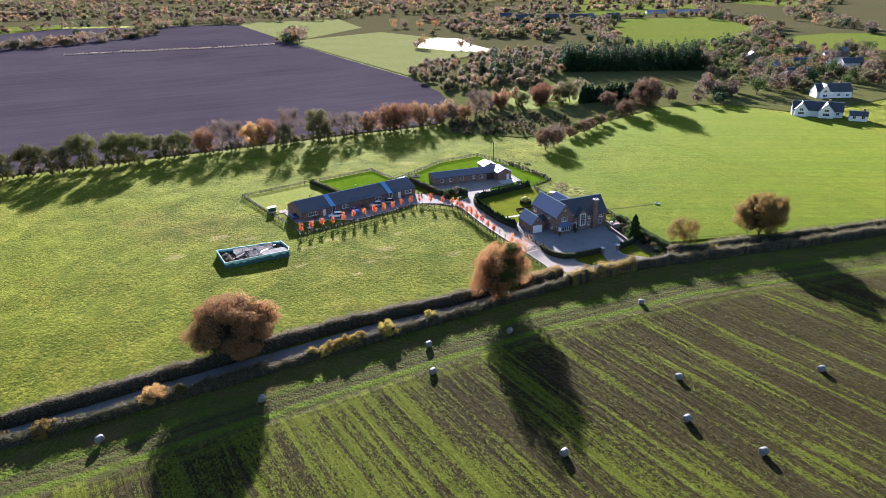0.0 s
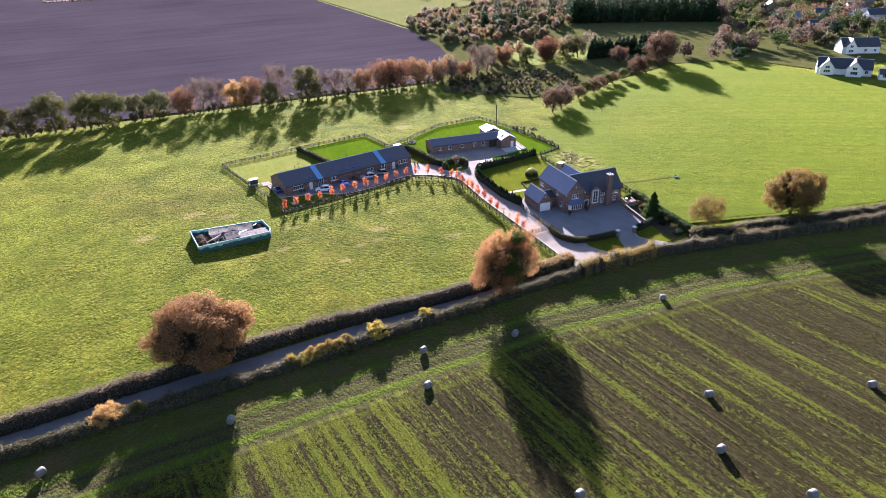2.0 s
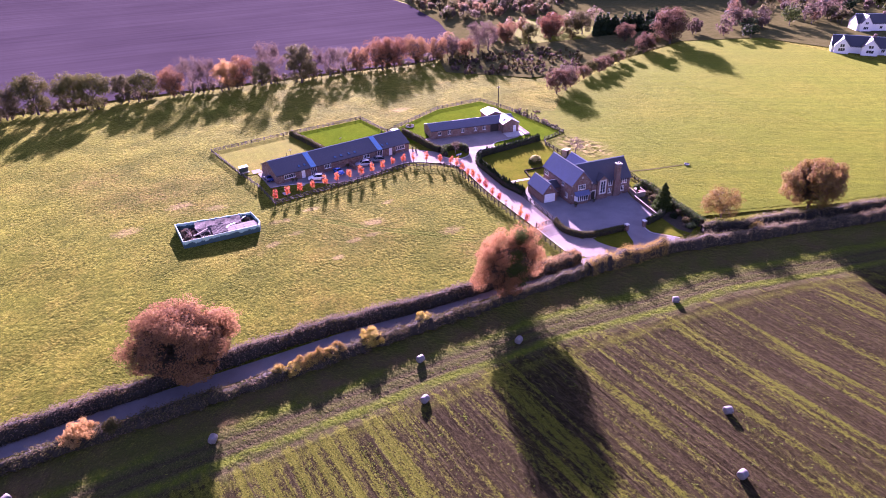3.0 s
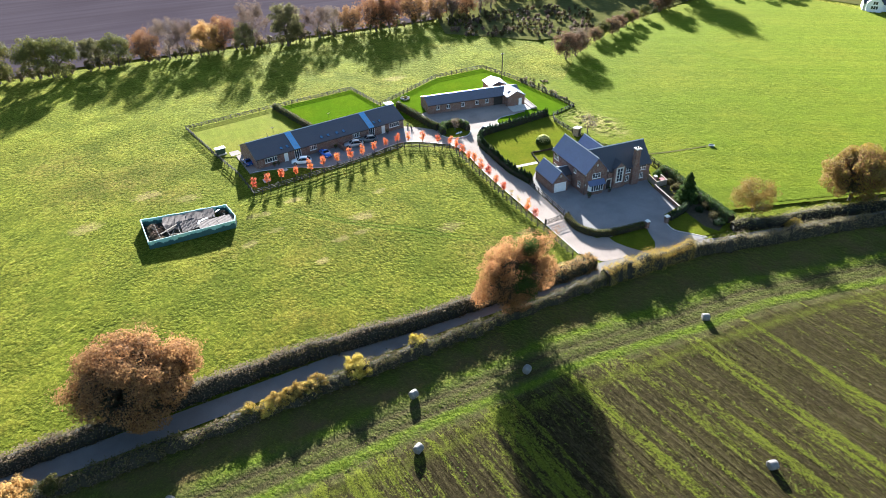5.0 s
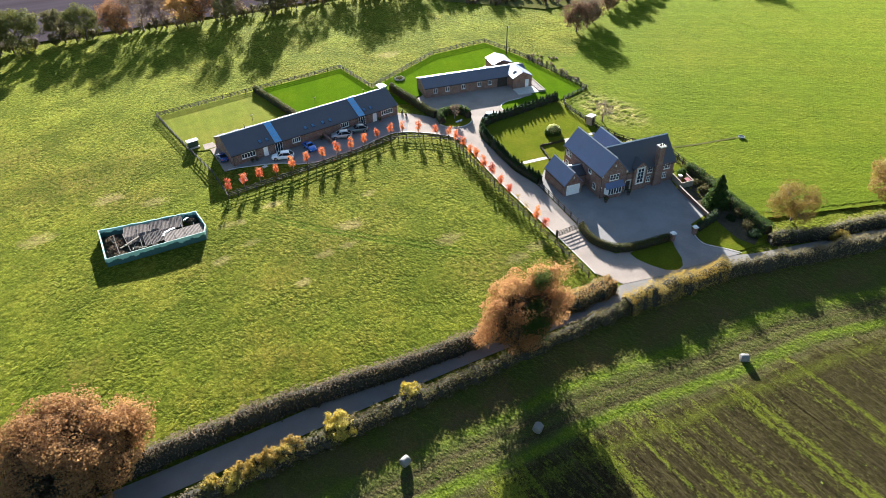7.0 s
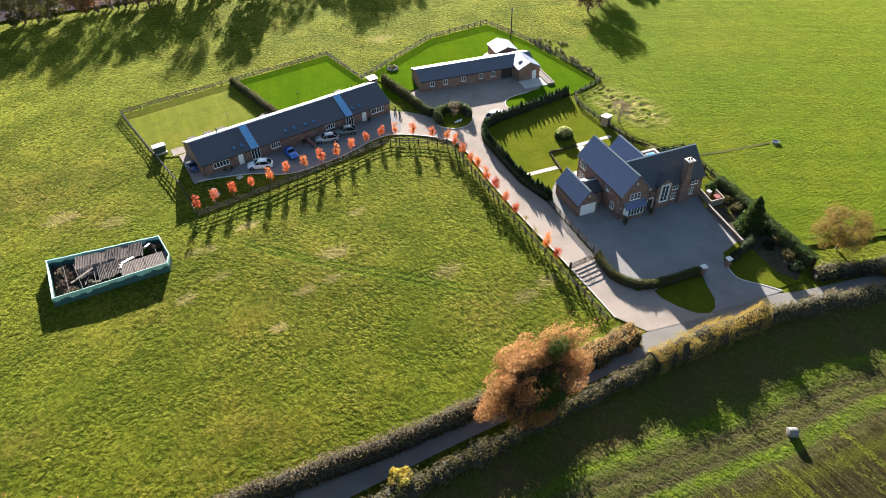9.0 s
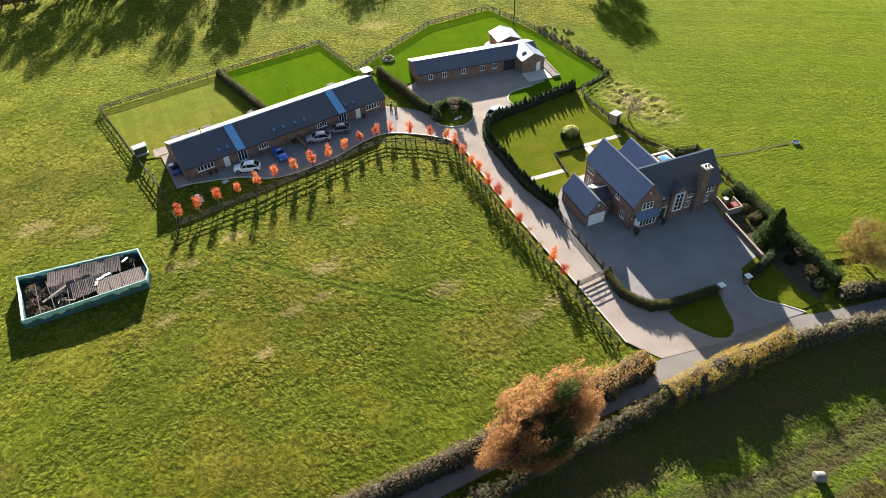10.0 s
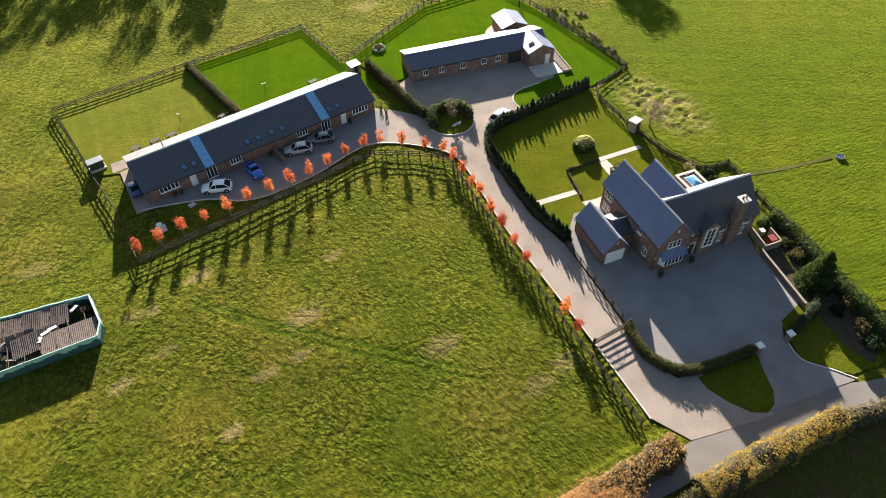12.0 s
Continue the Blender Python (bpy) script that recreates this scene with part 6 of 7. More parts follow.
def brick_house():
    ob = thing("brick_house", "large red-brick country house with steep slate roofs", "house", pose(109.5, 121.2, 0.03, 0, 0, -10.2))
    # main cross wing with the front gable
    gable_block(ob, 0, 5.3, 0, 12.9, 4.7, 7.75, "y", "brick", "slate", 0.25, 0.25)
    # hall range
    gable_block(ob, 2.95, 16.2, 0.4, 7.8, 4.1, 7.75, "x", "brick", "tile", 0.3, 0.2)
    # rear wing and link
    gable_block(ob, 4.1, 9.1, 4.6, 11.4, 4.75, 7.7, "y", "brick", "slate", 0.2, 0.2)
    gable_block(ob, -2.2, 0.4, 5.0, 9.0, 2.5, 3.5, "x", "brick", "tile", 0.1, 0.05)
    # attached garage
    gable_block(ob, -5.6, -1.9, 3.2, 10.3, 2.3, 4.5, "y", "brick", "slate", 0.2, 0.2)
    gd = part("garage_door", Build().box(-5.15, -2.35, 3.13, 3.19, 0.0, 2.1).mesh("garage_door", M["white"], 0.02), ob, "pale up-and-over garage door")
    for i in range(4):
        part("panel", Build().box(-5.05, -2.45, 3.11, 3.128, 0.06 + i * 0.51, 0.52 + i * 0.51).mesh("panel", M["white"], 0.01), gd)
    # front gable: bay below, casement above
    window(ob, pose(2.65, -0.03, 3.35), 1.9, 1.15, 2, 1)
    bay = part("bay_window", Build().prism([(0.85, -0.02), (1.25, -0.75), (4.05, -0.75), (4.45, -0.02)], "z", 0.0, 0.75).mesh("bay_window", M["brick"], 0.0), ob, "canted bay window with a lead roof")
    for i in range(5):
        x = 1.53 + i * 0.56
        part("pane", Build().box(x - 0.23, x + 0.23, -0.72, -0.69, 0.8, 2.05).mesh("pane", M["glass"]), bay)
    fr = Build().box(1.22, 4.08, -0.76, -0.68, 0.75, 0.83).box(1.22, 4.08, -0.76, -0.68, 2.0, 2.12)
    for i in range(6):
        fr.box(1.22 + i * 0.556, 1.31 + i * 0.556, -0.77, -0.66, 0.83, 2.0)
    fr.slab([(0.85, -0.02, 0.78), (1.25, -0.74, 0.78), (1.25, -0.74, 2.1), (0.85, -0.02, 2.1)], 0.05).slab([(4.05, -0.74, 0.78), (4.45, -0.02, 0.78), (4.45, -0.02, 2.1), (4.05, -0.74, 2.1)], 0.05)
    part("frame", fr.mesh("frame", M["white"]), bay, "white bay window frame")
    part("bay_roof", Build().slab([(0.7, 0.0, 3.0), (0.7, -0.95, 2.15), (4.6, -0.95, 2.15), (4.6, 0.0, 3.0)], 0.1).mesh("bay_roof", M["slate"]), bay, "sloping slate bay roof")
    # side windows of the main wing
    left = Matrix.Rotation(-math.pi / 2, 4, "Z")
    window(ob, Matrix.Translation((-0.03, 2.0, 1.0)) @ left, 1.0, 1.2, 1, 1)
    window(ob, Matrix.Translation((-0.03, 3.8, 3.3)) @ left, 0.9, 0.9, 1)
    window(ob, Matrix.Translation((-0.03, 11.4, 3.0)) @ left, 1.7, 1.3, 2, 1)
    window(ob, Matrix.Translation((-0.03, 11.4, 0.7)) @ left, 1.7, 1.3, 2, 1)
    # tall stair window in its own gabled bay, with a broad stone surround
    gable_block(ob, 6.9, 9.7, -0.15, 3.6, 4.5, 5.7, "y", "brick", "tile", 0.12, 0.1, ridge_mat="tile")
    part("surround", Build().box(7.35, 7.62, -0.2, -0.151, 1.2, 4.75).box(8.98, 9.25, -0.2, -0.151, 1.2, 4.75).box(7.62, 8.98, -0.2, -0.151, 4.5, 4.75).box(7.62, 8.98, -0.22, -0.151, 1.2, 1.42).mesh("surround", M["kerb"], 0.01), ob, "pale stone window surround")
    window(ob, pose(8.3, -0.18, 1.43), 1.34, 3.06, 1, 3)
    # upper windows tucked under the eave, small ones below
    for x, w in ((10.75, 1.1), (14.35, 1.7)):
        window(ob, pose(x, 0.36, 2.75), w, 1.2, 1 if w < 1.5 else 2, 1)
        window(ob, pose(x - 0.1, 0.36, 0.85), 0.85, 1.2, 1, 1)
    # front door in a stone arch
    door(ob, pose(6.1, 0.35, 0), 0.95, 2.05, "wood", "dark wooden front door")
    part("surround", Build().box(5.38, 5.6, 0.26, 0.399, 0, 2.35).box(6.6, 6.82, 0.26, 0.399, 0, 2.35).box(5.6, 6.6, 0.26, 0.399, 2.1, 2.35).mesh("surround", M["kerb"], 0.01), ob, "pale stone door surround")
    # chimney on the front wall
    ch = part("chimney", Build().box(11.5, 13.2, -0.25, 0.65, -0.1, 3.6).prism([(11.5, 3.6), (13.2, 3.6), (12.85, 4.6), (11.75, 4.6)], "y", -0.249, 0.649).box(11.75, 12.85, -0.24, 0.84, 4.6, 7.9).mesh("chimney", M["brick"]), ob, "tall brick chimney")
    part("cap", Build().box(11.62, 12.98, -0.36, 0.96, 7.9, 8.12).mesh("cap", M["kerb"], 0.03), ch, "pale stone chimney cap")
    for x in (12.05, 12.55):
        part("pot", Build().tube((x, 0.3, 8.12), (x, 0.3, 8.5), 0.15, 0.12, 10).mesh("pot", M["rust"]), ch)
    # apex vents and stone kneelers of the gables
    for x, y, z in ((2.65, -0.03, 6.0), (-3.75, 3.17, 3.3)):
        part("vent", Build().box(x - 0.16, x + 0.16, y - 0.04, y, z, z + 0.5).mesh("vent", M["kerb"], 0.02), ob, "small pale stone vent slit")
    for x in (-0.12, 5.12):
        part("kneeler", Build().box(x, x + 0.3, -0.2, 0.05, 4.35, 4.75).mesh("kneeler", M["kerb"], 0.03), ob, "pale stone kneeler")
    # flat roofed garden room with a lantern behind the hall
    part("garden_room", Build().box(11.9, 15.2, 8.2, 12.2, -0.1, 2.5).mesh("garden_room", M["brick"]), ob, "flat-roofed brick garden room")
    for x0, x1, y0, y1 in ((11.8, 15.3, 8.1, 8.5), (11.8, 15.3, 11.9, 12.3), (11.8, 12.2, 8.5, 11.9), (14.9, 15.3, 8.5, 11.9)):
        part("parapet", Build().box(x0, x1, y0, y1, 2.5, 2.68).mesh("parapet", M["kerb"], 0.02), ob, "pale stone parapet")
    lan = part("roof_lantern", Build().box(12.7, 14.4, 9.1, 11.3, 2.49, 2.7).mesh("roof_lantern", M["white"], 0.02), ob, "glazed roof lantern")
    part("pane", Build().add([(12.75, 9.15, 2.7), (14.35, 9.15, 2.7), (14.35, 11.25, 2.7), (12.75, 11.25, 2.7), (13.5, 9.8, 3.1), (13.6, 10.6, 3.1)], [(0, 1, 4), (1, 2, 5, 4), (2, 3, 5), (3, 0, 4, 5)]).mesh("pane", M["skyglass"]), lan)
    for x, y in ((0.08, -0.04), (5.15, -0.04)):
        part("wall_lamp", Build().box(x, x + 0.14, y - 0.1, y, 2.1, 2.4).mesh("wall_lamp", M["white"], 0.03), ob, "small outdoor wall lamp")
    for x, z in ((-0.05, 4.5), (5.35, 4.5)):
        part("downpipe", Build().tube((x, -0.08, 0), (x, -0.08, z), 0.045, 0.045, 6).mesh("downpipe", M["black"]), ob)
    return ob


long_barn()
small_barn()
brick_house()

# ---- vehicles ----


def car(m, paint, label, L=4.6, W=1.85, H=1.62, estate=True):
    """A parked car: body with wheel arches, cabin, panes, lamps and wheels. Front towards +x, on z = 0."""
    ob = thing("car", label, "car", m)
    h = L / 2
    # body: cross sections from tail to nose (x, half width share, underside, shoulder height)
    stations = [(-h, 0.72, 0.42, 0.72), (-h + 0.05, 0.86, 0.32, 0.9), (-h + 0.3, 0.97, 0.24, 0.98), (-0.6, 1.0, 0.22, 1.0), (0.5, 1.0, 0.22, 1.0), (h - 1.15, 1.0, 0.22, 0.98), (h - 0.6, 0.97, 0.23, 0.9), (h - 0.2, 0.88, 0.28, 0.78), (h - 0.03, 0.72, 0.36, 0.66), (h, 0.6, 0.42, 0.58)]
    v, f = [], []
    for x, ws, lo_z, hi_z in stations:
        w = W / 2 * ws
        prof = [(0.86 * w, lo_z), (0.97 * w, lo_z + 0.12), (w, (lo_z + hi_z) * 0.52), (0.97 * w, hi_z - 0.1), (0.88 * w, hi_z), (0.45 * w, hi_z + 0.035)]
        v += [(x, y, z) for y, z in prof] + [(x, -y, z) for y, z in prof[::-1]]
    n = 12
    for i in range(len(stations) - 1):
        f += [(i * n + j, i * n + (j + 1) % n, (i + 1) * n + (j + 1) % n, (i + 1) * n + j) for j in range(n)]
    f += [tuple(range(n))[::-1], tuple(range((len(stations) - 1) * n, len(stations) * n))]
    part("body", Build().add(v, f).mesh("body", paint, smooth=True), ob)
    back = -h + (0.2 if estate else 0.55)
    lo = [(back, 0.98), (h - 1.25, 0.98)]
    hi = [(back + (0.85 if estate else 0.95), H), (h - 2.05, H)]
    a, b = W / 2 - 0.1, W / 2 - 0.3
    cab = Build().add([(lo[0][0], -a, 0.98), (lo[1][0], -a, 0.98), (lo[1][0], a, 0.98), (lo[0][0], a, 0.98), (hi[0][0], -b, H - 0.05), (hi[1][0], -b, H - 0.05), (hi[1][0], b, H - 0.05), (hi[0][0], b, H - 0.05)],
                      [(3, 2, 1, 0), (4, 5, 6, 7), (0, 1, 5, 4), (1, 2, 6, 5), (2, 3, 7, 6), (3, 0, 4, 7)])
    part("cabin_glass", cab.mesh("cabin_glass", M["car_glass"], 0.03), ob, "dark car windows")
    rp = Build()
    xs = [hi[0][0] - 0.1, hi[0][0] + 0.1, (hi[0][0] + hi[1][0]) / 2, hi[1][0] - 0.1, hi[1][0] + 0.12]
    zs = [H - 0.07, H - 0.01, H + 0.02, H, H - 0.06]
    rv = [(x, k * (b + 0.03), z - (0.05 if abs(k) == 1 else 0)) for x, z in zip(xs, zs) for k in (-1, -0.7, 0, 0.7, 1)]
    rv += [(x, y, z - 0.06) for x, y, z in rv]
    rf = [(i * 5 + j, i * 5 + j + 1, i * 5 + j + 6, i * 5 + j + 5) for i in range(4) for j in range(4)]
    rf += [tuple(k + 25 for k in q[::-1]) for q in rf]
    rim = [0, 1, 2, 3, 4, 9, 14, 19, 24, 23, 22, 21, 20, 15, 10, 5]
    rf += [(rim[k], rim[k - 1], rim[k - 1] + 25, rim[k] + 25) for k in range(16)]
    part("roof_panel", rp.add(rv, rf).mesh("roof_panel", paint, smooth=True), ob)
    for s in (-1, 1):
        for t0, t1 in ((lo[0], hi[0]), (lo[1], hi[1]), ((0.05, 0.98), (-0.1, H))):
            part("pillar", Build().tube((t0[0], s * a, t0[1]), (t1[0], s * b, t1[1] - 0.04), 0.05, 0.045, 6).mesh("pillar", paint), ob)
        part("mirror", Build().box(h - 1.5, h - 1.3, s * (W / 2 + 0.06) - 0.09, s * (W / 2 + 0.06) + 0.09, 0.98, 1.12).mesh("mirror", paint, 0.03), ob)
        part("headlight", Build().box(h - 0.2, h - 0.03, s * W * 0.36 - 0.2, s * W * 0.36 + 0.2, 0.62, 0.74).mesh("headlight", M["metal"], 0.02), ob)
        part("tail_light", Build().box(-h - 0.01, -h + 0.1, s * W * 0.38 - 0.16, s * W * 0.38 + 0.16, 0.78, 0.92).mesh("tail_light", M["tail"], 0.02), ob)
        for x in (-h + 0.85, h - 0.9):
            w = part("wheel", Build().tube((x, s * (W / 2 - 0.22), 0.33), (x, s * (W / 2 + 0.01), 0.33), 0.33, 0.33, 18).mesh("wheel", M["black"], 0.02), ob)
            part("wheel_arch", Build().tube((x, s * (W / 2 - 0.3), 0.38), (x, s * (W / 2 - 0.004), 0.38), 0.41, 0.41, 18).mesh("wheel_arch", M["black"]), ob, "dark wheel arch")
            part("rim", Build().tube((x, s * (W / 2 - 0.02), 0.33), (x, s * (W / 2 + 0.025), 0.33), 0.22, 0.2, 12).mesh("rim", M["metal"]), w)
    for x, d in ((h - 0.02, 1), (-h + 0.02, -1)):
        part("number_plate", Build().box(x - 0.02, x + 0.02, -0.26, 0.26, 0.42, 0.53).mesh("number_plate", M["white"]), ob)
    return ob


def paint(name, colour, rough=0.25, metal=0.0):
    n = Nodes(name)
    f = n.noise(n.coords(), 2.0, 2)
    n.bsdf.inputs["Coat Weight"].default_value = 0.6
    return n.finish(n.mix(f, colour, tuple(v * 0.85 for v in colour)), rough, metal, 0.5)


M["tail"] = plain("red_lamp", (0.4, 0.02, 0.02), 0.3)
car(pose(66.2, 168.2, 0.02, 0, 0, 156), paint("car_white", (0.88, 0.89, 0.9)), "white sport utility car parked before the long barn")
car(pose(72.4, 168.9, 0.02, 0, 0, -86), paint("car_blue", (0.03, 0.13, 0.5)), "bright blue hatchback parked before the long barn", 4.1, 1.75, 1.4, False)
car(pose(80.2, 169.9, 0.02, 0, 0, 160), paint("car_grey", (0.38, 0.4, 0.43), 0.3, 0.3), "silver-grey estate car parked before the long barn", 4.6)
car(pose(84.4, 170.4, 0.02, 0, 0, 160), paint("car_dark", (0.14, 0.17, 0.18), 0.3, 0.3), "dark grey estate car parked before the long barn", 4.5)
car(pose(112.2, 159.4, 0.02, 0, 0, 20), paint("car_silver", (0.7, 0.71, 0.72)), "white car parked beside the garden hedge", 4.4, 1.8, 1.5)
car(pose(57.6, 173.6, 0.02, 0, 0, 95), paint("car_navy", (0.02, 0.06, 0.22)), "dark blue small car beside the barn end", 3.6, 1.65, 1.4, False).matrix_world = pose(55.6, 174.8, 0.02, 0, 0, 95)

# ---- roofless shed in the pasture ----


def corrugated(w, l, waves=5):
    """A corrugated sheet, w across and l long, with a little sag."""
    n = waves * 4 + 1
    v, q = [], []
    for j, y in enumerate((0.0, l * 0.5, l)):
        for i in range(n):
            v.append((w * i / (n - 1), y, 0.028 * math.sin(math.tau * waves * i / (n - 1)) - (0.05 if j == 1 else 0)))
    for j in range(2):
        q += [(j * n + i, j * n + i + 1, (j + 1) * n + i + 1, (j + 1) * n + i) for i in range(n - 1)]
    return quads_mesh("sheet", np.array(v), np.array(q), M["rust"])


def ruin():
    H = 1.42
    out = [(29.2, 150.1), (45.0, 148.9), (45.8, 150.9), (45.5, 156.4), (29.5, 159.7)]
    ob = thing("derelict_shed", "derelict pale green block shed with a fallen corrugated roof", "shed")
    cx, cy = np.mean(out, axis=0)
    r = random.Random(9)
    for k, ((x0, y0), (x1, y1)) in enumerate(zip(out, out[1:] + out[:1])):
        L = math.hypot(x1 - x0, y1 - y0)
        m = pose(x0, y0, -0.2, 0, 0, math.degrees(math.atan2(y1 - y0, x1 - x0)))
        # the wall heads have broken away unevenly
        n = max(3, round(L / 0.9))
        tops = [H + 0.2 + r.uniform(-0.1, 0.03) for _ in range(n + 1)]
        tops[0] = tops[-1] = H + 0.2
        prof = [(-0.02, 0.0), (L + 0.02, 0.0)] + [(L * i / n + (0.02 if i == n else -0.02 if i == 0 else 0), tops[i]) for i in range(n, -1, -1)]
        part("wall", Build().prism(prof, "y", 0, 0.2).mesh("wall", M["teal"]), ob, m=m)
        if k != 3:
            part("coping", Build().box(0.02, L - 0.02, 0.03, 0.17, H + 0.1, H + 0.235).mesh("coping", M["coping"], 0.02), ob, "pale concrete coping", m)
    part("floor", Build().prism([(cx + (x - cx) * 0.97, cy + (y - cy) * 0.97) for x, y in out], "z", -0.2, -0.05).mesh("floor", M["hedge_core"]), ob, "dark littered earth floor")
    sheets = [corrugated(1.1, L) for L in (2.9, 3.5, 2.0)]
    # front bay of the roof still in place
    for i in range(6):
        part("roof_sheet", sheets[1], ob, m=pose(38.7 + i * 1.08, 149.5 - 0.08 * i, 1.1 + r.uniform(-0.03, 0.03), 1 + r.uniform(-1, 1), r.uniform(-1, 1), -4.5))
    # back bay, sagging away from the wall
    for i in range(9):
        part("roof_sheet", sheets[0], ob, m=pose(32.9 + i * 1.05, 155.4 - 0.22 * i + r.uniform(-0.12, 0.12), 0.95 + r.uniform(-0.05, 0.08), 7 + r.uniform(-2, 3), r.uniform(-3, 3), -11 + r.uniform(-2, 2)))
    for i in range(8):
        part("roof_sheet", sheets[2], ob, m=pose(33.0 + i * 1.0, 153.6 - 0.2 * i + r.uniform(-0.2, 0.2), 0.7 + r.uniform(-0.1, 0.2), 14 + r.uniform(-5, 5), r.uniform(-6, 6), -11 + r.uniform(-8, 8)))
    # loose middle piece, tipped forward
    for i in range(3):
        part("roof_sheet", sheets[0], ob, m=pose(35.6 + i * 1.02, 151.0, 1.0 + 0.03 * i, 8, -3, -4))
    for i in range(8):
        x = 31.5 + i * 1.8
        part("rafter", Build().tube((x, 150.2, 1.1), (x + r.uniform(-0.4, 0.4), 157.0 - i * 0.2, 0.9 + r.uniform(-0.3, 0.2)), 0.06, 0.06, 5).mesh("rafter", M["wood"]), ob)
    part("beam", Build().slab([(32.0, 153.0, 0.75), (35.4, 154.3, 1.1), (35.3, 154.6, 1.1), (31.9, 153.3, 0.75)], 0.12).mesh("beam", M["wood_light"]), ob, "fallen pale roof beam")
    for x, y, a in ((39.6, 153.1, 12), (40.5, 153.4, 8), (43.4, 155.2, 40), (38.9, 152.4, 70)):
        part("board", Build().box(-0.5, 0.5, -0.22, 0.22, -0.02, 0.02).mesh("board", M["white"]), ob, "broken white board", m=pose(x, y, 1.18, r.uniform(-8, 8), r.uniform(-8, 8), a))
    for i in range(22):
        a = r.uniform(0, math.tau)
        x, y, l = r.uniform(31, 44), r.uniform(151, 156), r.uniform(0.6, 2.0)
        part("plank", Build().box(-l / 2, l / 2, -0.07, 0.07, -0.02, 0.02).mesh("plank", M["wood_light" if i % 3 == 0 else "wood"]), ob, m=pose(x, y, 0.3 + r.uniform(0, 0.6), r.uniform(-20, 20), r.uniform(-15, 15), math.degrees(a)))
    return ob


M["coping"] = plain("pale_coping", (0.42, 0.55, 0.48), 0.75, var=0.3)
ruin()
for i, (x, y, r, h) in enumerate([(31, 156.6, 1.3, 1.3), (30.9, 153.8, 1.2, 1.1), (32.4, 155.0, 1.2, 1.0), (31.6, 151.9, 1.0, 0.9), (44.2, 155.0, 0.7, 1.2)]):
    plant(bush(90 + i, r, h, "twig", 800, 0.1), x, y, 0, "brown bramble growing inside the roofless shed", "shrub", "bramble")

# ---- grounds ----
def pillar(m):
    ob = thing("gate_pillar", "square brick gate pillar with a pale stone cap", "pillar", m, "gate pillars")
    part("shaft", Build().box(-0.3, 0.3, -0.3, 0.3, -0.1, 1.35).mesh("shaft", M["brick"]), ob)
    part("cap", Build().box(-0.42, 0.42, -0.42, 0.42, 1.35, 1.5).prism([(-0.36, 1.5), (0.36, 1.5), (0.1, 1.66), (-0.1, 1.66)], "y", -0.3, 0.3).mesh("cap", M["render"], 0.02), ob, "pale stone cap")


pillar(pose(110.8, 105.0, 0.03, 0, 0, -10))
pillar(pose(115.2, 104.2, 0.03, 0, 0, -10))


def low_wall(line, h, w, mat, label, name="garden_wall", top="kerb"):
    ob = thing(name, label, "wall")
    for (x0, y0), (x1, y1) in zip(line, line[1:]):
        L = math.hypot(x1 - x0, y1 - y0)
        m = pose(x0, y0, 0, 0, 0, math.degrees(math.atan2(y1 - y0, x1 - x0)))
        part("wall", Build().box(0, L, -w / 2, w / 2, -0.1, h).mesh("wall", M[mat]), ob, m=m)
        part("coping", Build().box(-0.02, L + 0.02, -w / 2 - 0.05, w / 2 + 0.05, h, h + 0.07).mesh("coping", M[top], 0.015), ob, m=m)


low_wall([(124.0, 115.4), (122.75, 111.5), (121.1, 106.3)], 0.75, 0.25, "brick", "low red-brick wall beside the forecourt", top="brick_dark")
low_wall([(76.8, 172.6), (77.2, 168.4)], 1.0, 0.25, "brick", "low brick wall dividing the yard of the long barn", top="brick_dark")
low_wall([(110.4, 105.3), (106, 106.1)], 0.5, 0.2, "brick", "low brick wall under the forecourt hedge")


def kerb_line(name, line, w, h, label):
    line = smooth_line(line, 0.8)
    a, b = offset_line(line, w / 2), offset_line(line, -w / 2)
    n = len(line)
    v = np.concatenate([np.c_[a, np.full(n, 0.0)], np.c_[a, np.full(n, h)], np.c_[b, np.full(n, h)], np.c_[b, np.full(n, 0.0)]])
    i = np.arange(n - 1)
    q = np.concatenate([np.stack([k * n + i, k * n + i + 1, (k + 1) * n + i + 1, (k + 1) * n + i], 1) for k in range(3)])
    return tagged(new(name, quads_mesh(name, v, q, M["kerb"])), label, "kerb", kind="structure")


kerb_line("kerb_1", [(68, 164.1), (72, 162.9), (80, 163.3), (86.5, 164.9), (90.4, 165.3), (93.5, 163.9), (97.5, 160.3), (100.3, 156.3), (100.5, 152), (98.3, 140), (96.8, 128), (95.5, 116), (94.1, 105.4)], 0.16, 0.09, "pale stone kerb along the drive")
kerb_line("kerb_2", [(55.2, 170.0), (58.4, 169.2), (64.5, 166.9), (68, 164.1)], 0.2, 0.1, "pale stone kerb of the yard")
kerb_line("kerb_3", [(117.4, 158.8), (116.9, 160.2), (117.0, 161.6), (117.8, 163.2), (119.9, 164.4), (124.5, 164.2)], 0.22, 0.09, "pale stone kerb round the crescent lawn")
kerb_line("kerb_4", [(115.3, 104.4), (114.4, 101.6), (116.1, 98.8), (117.5, 96.4)], 0.15, 0.09, "pale stone kerb beside the gate pillar")


